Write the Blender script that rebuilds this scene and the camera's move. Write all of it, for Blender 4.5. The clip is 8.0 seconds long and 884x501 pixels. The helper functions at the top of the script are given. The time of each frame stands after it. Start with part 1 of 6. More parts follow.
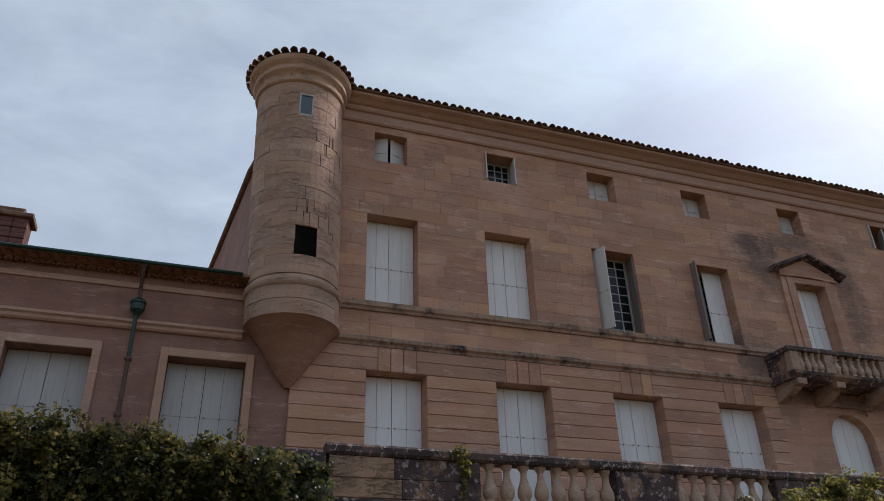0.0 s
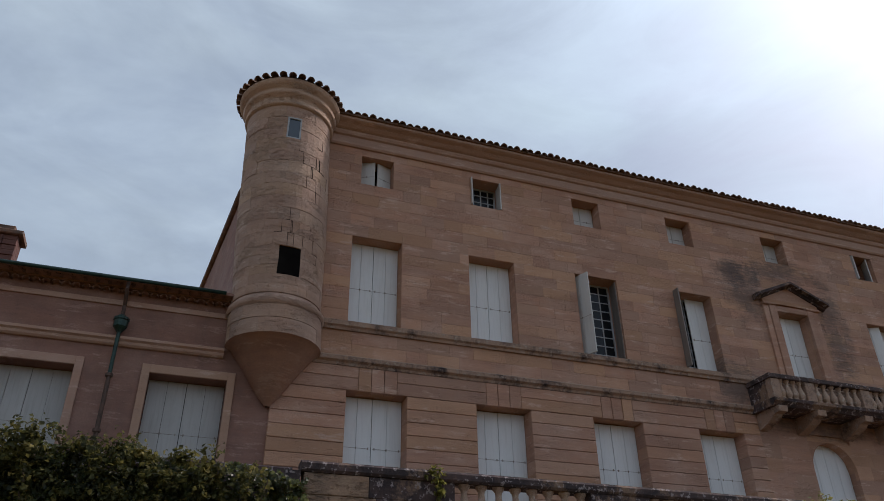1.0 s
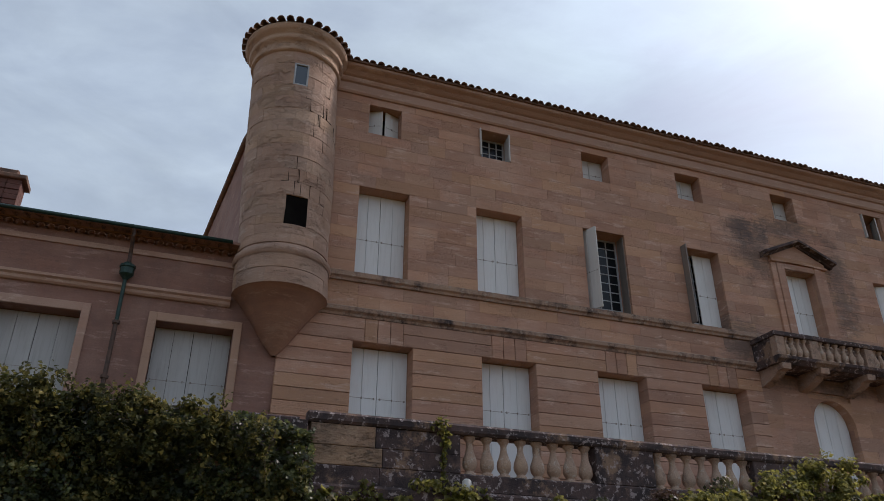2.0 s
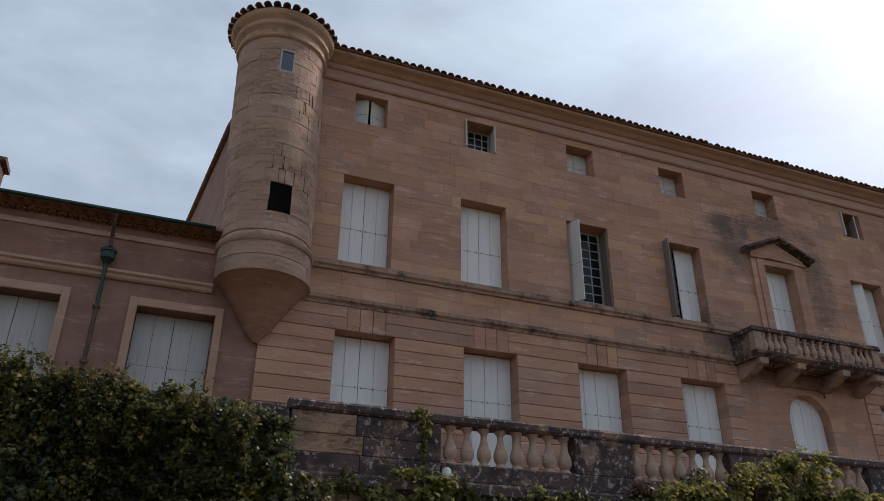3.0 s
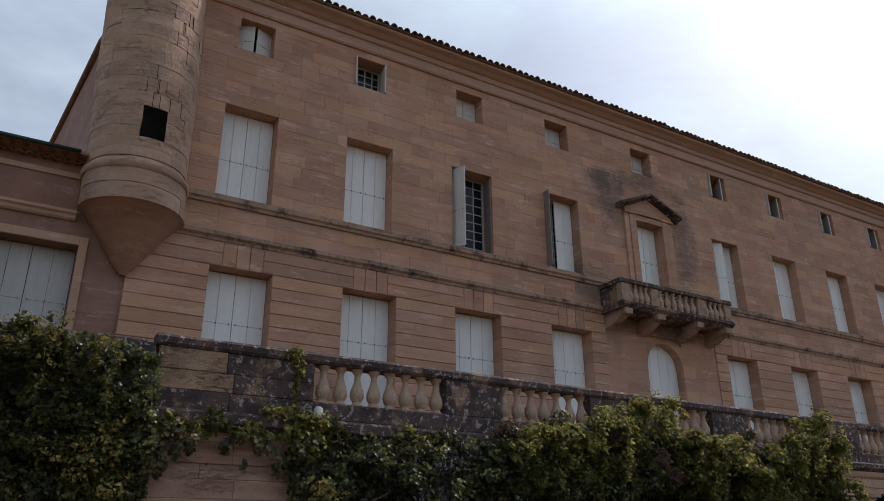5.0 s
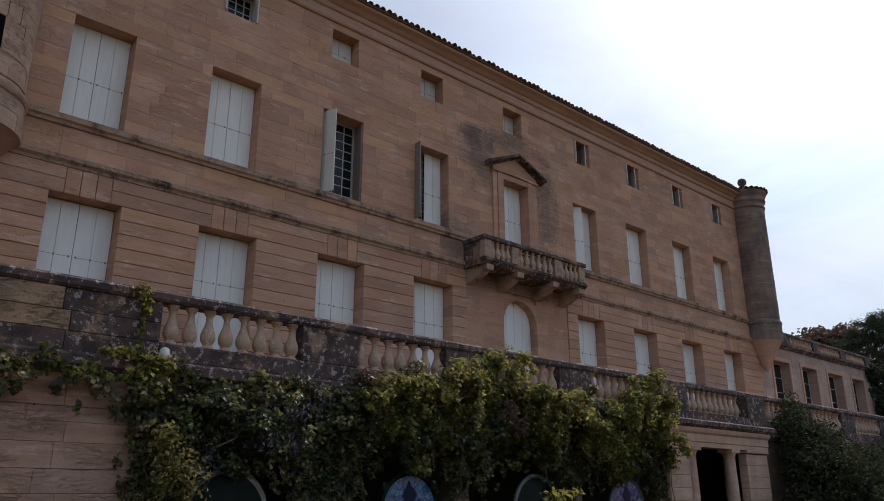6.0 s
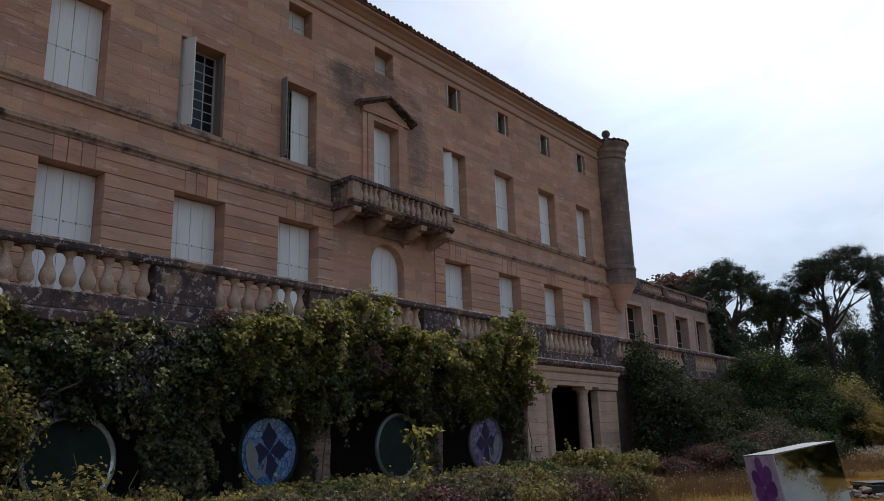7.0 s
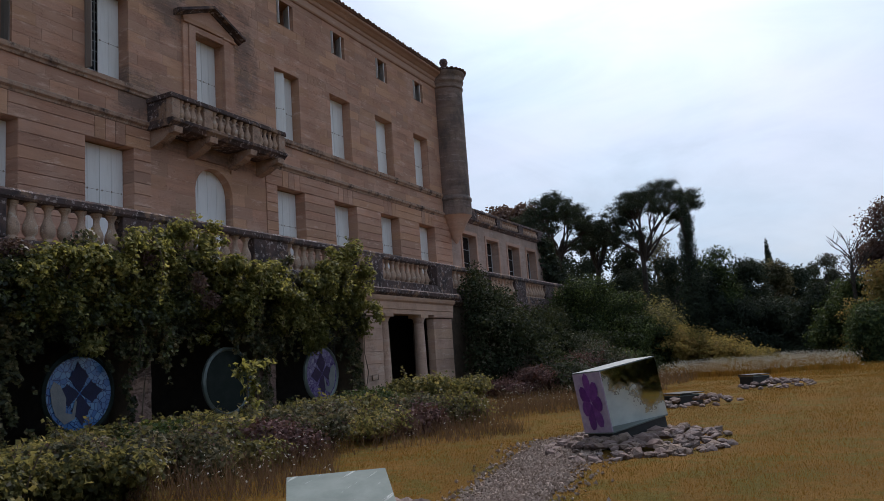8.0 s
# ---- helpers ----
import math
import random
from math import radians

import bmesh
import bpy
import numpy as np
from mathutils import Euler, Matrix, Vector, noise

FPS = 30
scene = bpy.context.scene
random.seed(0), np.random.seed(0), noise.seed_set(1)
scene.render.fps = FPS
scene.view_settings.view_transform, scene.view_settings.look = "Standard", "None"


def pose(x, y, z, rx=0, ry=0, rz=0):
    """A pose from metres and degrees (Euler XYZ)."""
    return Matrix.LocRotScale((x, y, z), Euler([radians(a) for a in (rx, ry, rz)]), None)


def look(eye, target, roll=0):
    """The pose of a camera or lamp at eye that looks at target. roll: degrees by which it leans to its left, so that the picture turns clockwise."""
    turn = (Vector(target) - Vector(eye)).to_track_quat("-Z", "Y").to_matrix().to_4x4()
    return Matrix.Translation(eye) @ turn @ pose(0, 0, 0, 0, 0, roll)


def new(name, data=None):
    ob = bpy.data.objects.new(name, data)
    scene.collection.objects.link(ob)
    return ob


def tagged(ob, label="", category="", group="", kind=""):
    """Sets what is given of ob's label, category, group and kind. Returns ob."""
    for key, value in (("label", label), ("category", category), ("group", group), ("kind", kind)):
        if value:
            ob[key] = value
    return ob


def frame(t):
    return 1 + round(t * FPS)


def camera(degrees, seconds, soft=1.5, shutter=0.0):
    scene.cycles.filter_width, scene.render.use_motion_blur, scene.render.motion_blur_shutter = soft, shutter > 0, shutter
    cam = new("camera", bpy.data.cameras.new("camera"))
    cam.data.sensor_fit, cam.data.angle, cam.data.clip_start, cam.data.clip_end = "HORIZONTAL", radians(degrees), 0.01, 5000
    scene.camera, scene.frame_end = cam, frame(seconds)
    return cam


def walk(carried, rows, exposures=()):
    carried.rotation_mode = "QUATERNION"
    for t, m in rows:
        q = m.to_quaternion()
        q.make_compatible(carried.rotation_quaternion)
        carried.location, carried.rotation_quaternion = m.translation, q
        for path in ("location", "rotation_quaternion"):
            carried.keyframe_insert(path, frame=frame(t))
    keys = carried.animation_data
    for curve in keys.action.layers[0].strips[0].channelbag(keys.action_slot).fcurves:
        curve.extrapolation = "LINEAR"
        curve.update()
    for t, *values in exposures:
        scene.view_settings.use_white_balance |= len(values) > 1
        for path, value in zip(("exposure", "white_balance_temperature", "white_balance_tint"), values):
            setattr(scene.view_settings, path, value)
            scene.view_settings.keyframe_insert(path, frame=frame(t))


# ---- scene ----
cam = camera(60.7, 8.0, 0.6)
PATH = [
    (0, (-5.283, -16.418, 2.0), (-4.686, -14.769, 2.962), -1.6),
    (0.5, (-5.015, -16.764, 1.906), (-4.406, -15.173, 2.954), -1.3),
    (1, (-4.931, -16.699, 1.759), (-4.345, -15.085, 2.785), -0.8),
    (1.5, (-5.011, -16.547, 1.913), (-4.421, -14.882, 2.852), -0.0),
    (3, (-5.063, -16.538, 1.851), (-4.413, -14.868, 2.741), 0.6),
    (3.5, (-5.008, -16.572, 1.875), (-4.34, -14.894, 2.734), 1.1),
    (4, (-4.98, -16.599, 1.88), (-4.302, -14.914, 2.716), 1.1),
    (5.5, (-4.893, -16.473, 1.939), (-3.775, -14.963, 2.624), -0.4),
    (6, (-4.781, -16.378, 1.938), (-3.526, -14.951, 2.562), -0.1),
    (6.5, (-4.631, -16.395, 1.868), (-3.229, -15.076, 2.413), -1.1),
    (7, (-4.511, -16.473, 1.882), (-3.002, -15.252, 2.362), -1.7),
    (7.5, (-4.232, -16.258, 1.841), (-2.586, -15.189, 2.228), -3.1),
    (8, (-3.919, -16.147, 1.824), (-2.152, -15.255, 2.111), -4.1),
]
walk(cam, [(t, look(eye, target, roll)) for t, eye, target, roll in PATH], [(0.0, -0.08, 6450, 20), (0.5, -0.36, 6300, 19), (1.0, -0.27, 6350, 19), (1.5, -0.1, 6450, 20), (3.0, -0.1, 6450, 20), (4.0, -0.05, 6450, 20), (5.5, -0.06, 6420, 20), (6.5, -0.12, 6300, 20), (7.0, -0.16, 6250, 20), (8.0, -0.17, 6150, 20)])

# ---- world, sun ----
SUN_DIR = Vector((0.68, 0.1, 0.73)).normalized()
world = bpy.data.worlds.new("sky")
scene.world = world
world.use_nodes = True
wn, wl = world.node_tree.nodes, world.node_tree.links
wn.clear()
w_out = wn.new("ShaderNodeOutputWorld")
w_bg = wn.new("ShaderNodeBackground")
w_sky = wn.new("ShaderNodeTexSky")
w_sky.sky_type = "NISHITA"
w_sky.sun_disc = False
w_sky.sun_elevation = math.asin(SUN_DIR.z)
w_sky.sun_rotation = math.atan2(SUN_DIR.x, SUN_DIR.y)
w_sky.dust_density = 2.5
w_co = wn.new("ShaderNodeTexCoord")
w_map = wn.new("ShaderNodeMapping")
w_map.inputs["Scale"].default_value = (1.0, 1.0, 2.6)
w_noise = wn.new("ShaderNodeTexNoise")
w_noise.inputs["Scale"].default_value = 2.2
w_noise.inputs["Detail"].default_value = 7.0
w_noise.inputs["Roughness"].default_value = 0.55
w_noise.inputs["Distortion"].default_value = 0.4
w_ramp = wn.new("ShaderNodeMapRange")
w_ramp.inputs["From Min"].default_value = 0.36
w_ramp.inputs["From Max"].default_value = 0.68
w_ramp.inputs["To Min"].default_value = 0.5
w_ramp.inputs["To Max"].default_value = 1.0
w_dot = wn.new("ShaderNodeVectorMath")
w_dot.operation = "DOT_PRODUCT"
w_dot.inputs[1].default_value = SUN_DIR
w_pow = wn.new("ShaderNodeMath")
w_pow.operation = "POWER"
w_pow.inputs[1].default_value = 13.0
w_pow.use_clamp = True
w_max = wn.new("ShaderNodeMath")
w_max.operation = "MAXIMUM"
w_max.inputs[1].default_value = 0.0
w_glow = wn.new("ShaderNodeMapRange")
w_glow.inputs["To Min"].default_value = 5.5
w_glow.inputs["To Max"].default_value = 19.0
w_streak = wn.new("ShaderNodeTexNoise")
w_streak.inputs["Scale"].default_value = 3.6
w_streak.inputs["Detail"].default_value = 8.0
w_streak.inputs["Roughness"].default_value = 0.6
w_streak.inputs["Distortion"].default_value = 0.8
w_var = wn.new("ShaderNodeMapRange")
w_var.inputs["From Min"].default_value = 0.3
w_var.inputs["From Max"].default_value = 0.7
w_var.inputs["To Min"].default_value = 0.88
w_var.inputs["To Max"].default_value = 1.12
w_mul = wn.new("ShaderNodeMath")
w_mul.operation = "MULTIPLY"
w_cloud = wn.new("ShaderNodeCombineColor")
w_mix = wn.new("ShaderNodeMix")
w_mix.data_type = "RGBA"
wl.new(w_co.outputs["Generated"], w_map.inputs["Vector"])
wl.new(w_map.outputs["Vector"], w_noise.inputs["Vector"])
wl.new(w_noise.outputs["Fac"], w_ramp.inputs["Value"])
wl.new(w_co.outputs["Generated"], w_dot.inputs[0])
wl.new(w_dot.outputs["Value"], w_max.inputs[0])
wl.new(w_max.outputs["Value"], w_pow.inputs[0])
wl.new(w_pow.outputs["Value"], w_glow.inputs["Value"])
wl.new(w_map.outputs["Vector"], w_streak.inputs["Vector"])
wl.new(w_streak.outputs["Fac"], w_var.inputs["Value"])
wl.new(w_glow.outputs["Result"], w_mul.inputs[0])
wl.new(w_var.outputs["Result"], w_mul.inputs[1])
for w_i, w_ch in enumerate(("Red", "Green", "Blue")):
    w_m = wn.new("ShaderNodeMath")
    w_m.operation = "MULTIPLY"
    w_m.inputs[1].default_value = (0.82, 1.03, 1.15)[w_i]
    wl.new(w_mul.outputs["Value"], w_m.inputs[0])
    wl.new(w_m.outputs["Value"], w_cloud.inputs[w_ch])
wl.new(w_ramp.outputs["Result"], w_mix.inputs["Factor"])
wl.new(w_sky.outputs["Color"], w_mix.inputs["A"])
wl.new(w_cloud.outputs["Color"], w_mix.inputs["B"])
wl.new(w_mix.outputs["Result"], w_bg.inputs["Color"])
wl.new(w_bg.outputs["Background"], w_out.inputs["Surface"])
w_bg.inputs["Strength"].default_value = 0.12

sun = new("sun", bpy.data.lights.new("sun", "SUN"))
sun.data.energy = 3.0
sun.data.angle = radians(3)
sun.data.color = (1.0, 0.93, 0.82)
sun.matrix_world = look(SUN_DIR * 100, (0, 0, 0))


# ---- materials ----
class Mat:
    """A principled material with a few shorthands."""

    def __init__(self, name, rough=0.9, metal=0.0):
        self.m = bpy.data.materials.new(name)
        self.m.use_nodes = True
        self.n, self.l = self.m.node_tree.nodes, self.m.node_tree.links
        self.p = self.n["Principled BSDF"]
        self.out = self.n["Material Output"]
        self.p.inputs["Roughness"].default_value = rough
        self.p.inputs["Metallic"].default_value = metal
        self.co = self.n.new("ShaderNodeTexCoord")
        self.geo = self.n.new("ShaderNodeNewGeometry")

    def noise(self, scale, detail=4.0, rough=0.55, stretch=(1, 1, 1), world_space=True):
        mp = self.n.new("ShaderNodeMapping")
        mp.inputs["Scale"].default_value = stretch
        self.l.new(self.geo.outputs["Position"] if world_space else self.co.outputs["Object"], mp.inputs["Vector"])
        t = self.n.new("ShaderNodeTexNoise")
        t.inputs["Scale"].default_value, t.inputs["Detail"].default_value, t.inputs["Roughness"].default_value = scale, detail, rough
        self.l.new(mp.outputs["Vector"], t.inputs["Vector"])
        return t.outputs["Fac"]

    def ramp(self, value, lo, hi, a=0.0, b=1.0):
        r = self.n.new("ShaderNodeMapRange")
        for k, v in (("From Min", lo), ("From Max", hi), ("To Min", a), ("To Max", b)):
            r.inputs[k].default_value = v
        self.l.new(value, r.inputs["Value"])
        return r.outputs["Result"]

    def mix(self, fac, a, b, mode="MIX"):
        x = self.n.new("ShaderNodeMix")
        x.data_type, x.blend_type = "RGBA", mode
        for key, v in (("Factor", fac), ("A", a), ("B", b)):
            if isinstance(v, (int, float)):
                x.inputs[key].default_value = v
            elif isinstance(v, tuple):
                x.inputs[key].default_value = (*v, 1.0)
            else:
                self.l.new(v, x.inputs[key])
        return x.outputs["Result"]

    def math(self, op, a, b):
        x = self.n.new("ShaderNodeMath")
        x.operation = op
        for i, v in enumerate((a, b)):
            if isinstance(v, (int, float)):
                x.inputs[i].default_value = v
            else:
                self.l.new(v, x.inputs[i])
        return x.outputs["Value"]

    def random_object(self):
        return self.n.new("ShaderNodeObjectInfo").outputs["Random"]

    def random_island(self):
        return self.geo.outputs["Random Per Island"]

    def up(self):
        s = self.n.new("ShaderNodeSeparateXYZ")
        self.l.new(self.geo.outputs["Normal"], s.inputs["Vector"])
        return s.outputs["Z"]

    def color(self, c):
        if isinstance(c, tuple):
            self.p.inputs["Base Color"].default_value = (*c, 1.0)
        else:
            self.l.new(c, self.p.inputs["Base Color"])

    def bump(self, height, strength=0.4, distance=0.02):
        b = self.n.new("ShaderNodeBump")
        b.inputs["Strength"].default_value, b.inputs["Distance"].default_value = strength, distance
        self.l.new(height, b.inputs["Height"])
        self.l.new(b.outputs["Normal"], self.p.inputs["Normal"])


def stone_material(name, base, dark, pale, per="object", soot=0.0, relief=0.5, vary=0.25, stains=(), pits=0.32):
    """Weathered stone: patches, bedding streaks, pores; stains: (x, z, half width, half height) of old black crust."""
    k = Mat(name, 0.92)
    rnd = k.random_object() if per == "object" else k.random_island()
    other = k.math("FRACT", k.math("MULTIPLY", rnd, 37.7), 0.0)
    third = k.math("FRACT", k.math("MULTIPLY", rnd, 91.3), 0.0)
    big = k.noise(0.55, 6, 0.65, (1, 1, 1.6))
    beds = k.noise(1.6, 7, 0.7, (0.3, 0.3, 3.2))
    streak = k.noise(5, 8, 0.75, (0.25, 0.25, 5.0))
    grain = k.noise(34, 5, 0.7)
    pores = k.noise(13, 8, 0.78, (0.5, 0.5, 1.9))
    c = k.mix(k.ramp(beds, 0.38, 0.66, 0.0, 0.8), base, dark)
    c = k.mix(k.ramp(big, 0.46, 0.66, 0.0, 0.7), c, pale)
    c = k.mix(k.ramp(k.noise(0.9, 5, 0.6, (1, 1, 2.2)), 0.52, 0.66, 0.0, 0.55), c, (base[0] * 0.98, base[1] * 0.9, base[2] * 0.8))
    yellow = (base[0] * 1.02, base[1] * 1.05, base[2] * 0.9)
    grey = (base[0] * 0.8, base[1] * 0.9, base[2] * 0.98)
    c = k.mix(k.ramp(other, 0.55, 0.9, 0.0, 0.75 * vary / 0.4), c, yellow)
    c = k.mix(k.ramp(third, 0.6, 1.0, 0.0, 0.75 * vary / 0.4), c, grey)
    c = k.mix(vary, c, k.mix(k.ramp(rnd, 0, 1), (0.5, 0.46, 0.44), (1.25, 1.25, 1.24)), "MULTIPLY")
    rough_bed = k.math("MULTIPLY", k.ramp(third, 0.45, 0.75, 0.15, 1.0), k.ramp(k.noise(0.8, 4, 0.6, (1, 1, 2)), 0.42, 0.6, 0.1, 1.0))
    c = k.mix(k.math("MULTIPLY", rough_bed, k.ramp(streak, 0.5, 0.62, 0.0, 0.45)), c, dark)
    c = k.mix(k.ramp(k.noise(2.2, 8, 0.75, (0.45, 0.45, 2.2)), 0.56, 0.61, 0.0, 0.72), c, (pale[0] * 1.05, pale[1] * 1.08, pale[2] * 1.1))
    c = k.mix(k.ramp(grain, 0.4, 0.68, 0.0, 0.45), c, dark)
    worn = k.ramp(k.noise(0.9, 6, 0.65, (1, 1, 2.5)), 0.46, 0.58, 0.05, 1.0)
    c = k.mix(k.math("MULTIPLY", worn, k.ramp(pores, 0.54, 0.66, 0.0, pits)), c, (0.1, 0.072, 0.062))
    if soot:
        c = k.mix(k.math("MULTIPLY", k.ramp(k.noise(1.1, 6, 0.7, (1, 1, 0.5)), 0.45, 0.62), soot), c, (0.06, 0.054, 0.052))
    if stains:
        s = k.n.new("ShaderNodeSeparateXYZ")
        k.l.new(k.geo.outputs["Position"], s.inputs["Vector"])
        ragged = k.math("ADD", k.ramp(k.noise(1.8, 8, 0.75), 0.3, 0.7, -0.9, 0.9), k.ramp(k.noise(6, 6, 0.75, (0.4, 0.4, 3)), 0.3, 0.7, -0.7, 0.7))
        for x, z, hx, hz in stains:
            dx = k.math("DIVIDE", k.math("SUBTRACT", s.outputs["X"], x), hx)
            dz = k.math("DIVIDE", k.math("SUBTRACT", s.outputs["Z"], z), hz)
            d = k.math("ADD", k.math("ADD", k.math("MULTIPLY", dx, dx), k.math("MULTIPLY", dz, dz)), ragged)
            c = k.mix(k.ramp(d, 0.0, 1.3, 0.66, 0.0), c, (0.085, 0.07, 0.066))
    k.color(c)
    chips = k.math("MULTIPLY", worn, k.ramp(pores, 0.5, 0.62, 0.0, -1.0))
    h = k.math("ADD", k.math("MULTIPLY", chips, 0.5), k.math("ADD", k.math("MULTIPLY", k.noise(6, 6, 0.65, (1, 1, 1.4)), 0.5), k.math("MULTIPLY", grain, 0.2)))
    k.bump(h, relief * 1.2, 0.05)
    return k.m


def lichen_material(name, base=(0.11, 0.068, 0.062), pale=(0.43, 0.36, 0.35), ochre=(0.32, 0.2, 0.13), clean=0.0):
    k = Mat(name, 0.95)
    patch = k.noise(2.1, 7, 0.7)
    spots = k.noise(8, 7, 0.65)
    lo = 0.40 + clean
    c = k.mix(k.ramp(patch, lo, lo + 0.2), base, (0.038, 0.027, 0.029))
    c = k.mix(k.ramp(k.noise(1.3, 6, 0.7), 0.54, 0.62, 0, 0.8), c, ochre)
    c = k.mix(k.ramp(spots, 0.565, 0.6, 0.0, 0.75), c, pale)
    c = k.mix(k.ramp(k.noise(45, 3, 0.6), 0.4, 0.7, 0, 0.35), c, (0.05, 0.042, 0.04))
    k.color(c)
    k.bump(k.math("ADD", spots, k.noise(40, 3, 0.6)), 0.7, 0.03)
    return k.m


def paint_material(name, base, stain, rust=(0.2, 0.12, 0.07)):
    k = Mat(name, 0.6)
    grainy = k.noise(3.0, 6, 0.65, (6.0, 6.0, 0.35))
    c = k.mix(k.ramp(grainy, 0.5, 0.78, 0, 0.5), base, stain)
    c = k.mix(k.ramp(k.noise(1.2, 5, 0.6, (1, 1, 0.5)), 0.5, 0.8, 0, 0.5), c, stain)
    c = k.mix(k.ramp(k.noise(14, 4, 0.7, (2, 2, 0.6)), 0.7, 0.78, 0, 0.6), c, rust)
    c = k.mix(0.3, c, k.mix(k.random_object(), (0.72, 0.72, 0.72), (1.1, 1.1, 1.1)), "MULTIPLY")
    k.color(c)
    k.bump(k.noise(20, 4, 0.6, (5, 5, 0.4)), 0.25, 0.01)
    return k.m


def plain_material(name, base, vary, rough=0.8, metal=0.0, scale=5.0, bump=0.3):
    k = Mat(name, rough, metal)
    c = k.mix(k.ramp(k.noise(scale, 6, 0.65), 0.35, 0.7), base, vary)
    c = k.mix(k.ramp(k.noise(scale * 7, 4, 0.6), 0.45, 0.75, 0, 0.4), c, vary)
    k.color(c)
    k.bump(k.noise(scale * 5, 5, 0.6), bump, 0.02)
    return k.m


def leaf_material(name, colours, clear=0.25, glow=(0.16, 0.2, 0.03), gloss=0.05):
    """Leaves: colour by leaf, with broad drifts, painted lit and unlit tufts, and light shining through."""
    colours = [(r * 1.1, g, b * 1.45 + 0.001) if g < 0.35 else (r, g, b) for r, g, b in colours]
    k = Mat(name, 0.75)
    k.p.inputs["Specular IOR Level"].default_value = gloss
    k.p.inputs["Roughness"].default_value = 0.75 - gloss
    r = k.n.new("ShaderNodeValToRGB")
    el = r.color_ramp.elements
    el[0].color, el[1].color = (*colours[0], 1), (*colours[-1], 1)
    for i, c in enumerate(colours[1:-1], 1):
        e = el.new(i / (len(colours) - 1))
        e.color = (*c, 1)
    # The finer noise paints lit and unlit tufts into the leaf colour.
    drift = k.math("ADD", k.math("MULTIPLY", k.random_island(), 0.5), k.math("ADD", k.ramp(k.noise(0.55, 3, 0.5), 0.35, 0.65, -0.2, 0.25), k.ramp(k.noise(4.6, 3, 0.6), 0.42, 0.64, -0.2, 0.5)))
    k.l.new(drift, r.inputs["Fac"])
    k.color(r.outputs["Color"])
    tr = k.n.new("ShaderNodeBsdfTranslucent")
    k.l.new(k.mix(0.5, r.outputs["Color"], glow), tr.inputs["Color"])
    ms = k.n.new("ShaderNodeMixShader")
    ms.inputs["Fac"].default_value = clear
    k.l.new(k.p.outputs["BSDF"], ms.inputs[1])
    k.l.new(tr.outputs["BSDF"], ms.inputs[2])
    k.l.new(ms.outputs["Shader"], k.out.inputs["Surface"])
    return k.m


STONE = stone_material("sandstone", (0.51, 0.288, 0.197), (0.33, 0.178, 0.128), (0.57, 0.385, 0.295), vary=0.38)
STONE_RUN = stone_material("sandstone_joined", (0.51, 0.288, 0.197), (0.33, 0.178, 0.128), (0.57, 0.385, 0.295), per="island", vary=0.38,
                           stains=[(10.2, 9.6, 1.1, 0.8), (11.3, 12.7, 0.8, 1.1), (11.1, 13.4, 0.9, 0.5), (14.6, 11.8, 0.6, 1.9), (15.6, 9.4, 0.7, 0.6), (12.9, 8.5, 2.4, 0.3), (12.9, 13.8, 1.2, 0.5)])
TOWER = stone_material("tower_stone", (0.47, 0.305, 0.225), (0.32, 0.2, 0.15), (0.52, 0.375, 0.29), soot=0.12, relief=0.7, vary=0.3, pits=0.12)
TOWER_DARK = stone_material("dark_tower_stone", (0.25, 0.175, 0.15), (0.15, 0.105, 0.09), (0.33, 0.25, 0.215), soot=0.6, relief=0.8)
MORTAR = plain_material("mortar", (0.14, 0.1, 0.07), (0.07, 0.052, 0.04), 0.95)
PORTICO = stone_material("portico_stone", (0.54, 0.36, 0.275), (0.4, 0.255, 0.195), (0.58, 0.43, 0.35), soot=0.2)
RUBBLE = stone_material("rough_pier_stone", (0.3, 0.185, 0.15), (0.15, 0.09, 0.075), (0.38, 0.26, 0.21), soot=0.25, relief=1.2)
PIER = stone_material("eroded_pier_stone", (0.5, 0.31, 0.24), (0.27, 0.16, 0.125), (0.54, 0.37, 0.3), soot=0.1, relief=0.6)
LICHEN = lichen_material("lichened_stone")
LEDGE = lichen_material("weathered_ledge", (0.4, 0.265, 0.195), (0.42, 0.34, 0.28), (0.46, 0.3, 0.21), 0.08)
BALUSTER = lichen_material("baluster_stone", (0.46, 0.32, 0.24), (0.56, 0.47, 0.39), (0.52, 0.36, 0.25), 0.17)
RENDER_PINK = stone_material("pink_render", (0.33, 0.178, 0.138), (0.22, 0.115, 0.092), (0.41, 0.25, 0.2), soot=0.22, relief=0.25)
WING_GREY = stone_material("grey_render", (0.43, 0.315, 0.265), (0.3, 0.215, 0.18), (0.49, 0.385, 0.335), soot=0.25, relief=0.3)
TRIM = stone_material("trim_stone", (0.49, 0.305, 0.23), (0.37, 0.225, 0.17), (0.53, 0.37, 0.29), relief=0.35)
SHUTTER = paint_material("shutter_paint", (0.74, 0.75, 0.75), (0.54, 0.53, 0.51))
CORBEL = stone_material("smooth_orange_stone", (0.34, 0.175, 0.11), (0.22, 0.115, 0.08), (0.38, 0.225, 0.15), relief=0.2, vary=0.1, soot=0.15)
# Wing shutters: dirt, and the recess shade darkened into the base colour.
SHUTTER_WING = paint_material("dirty_shaded_shutter_paint", (0.49, 0.485, 0.47), (0.27, 0.245, 0.22))
# Dimmer copy of the shutter paint; on open leaves it stands for shade.
SHUTTER_DIM = paint_material("dim_shutter_paint", (0.56, 0.55, 0.53), (0.38, 0.37, 0.35))
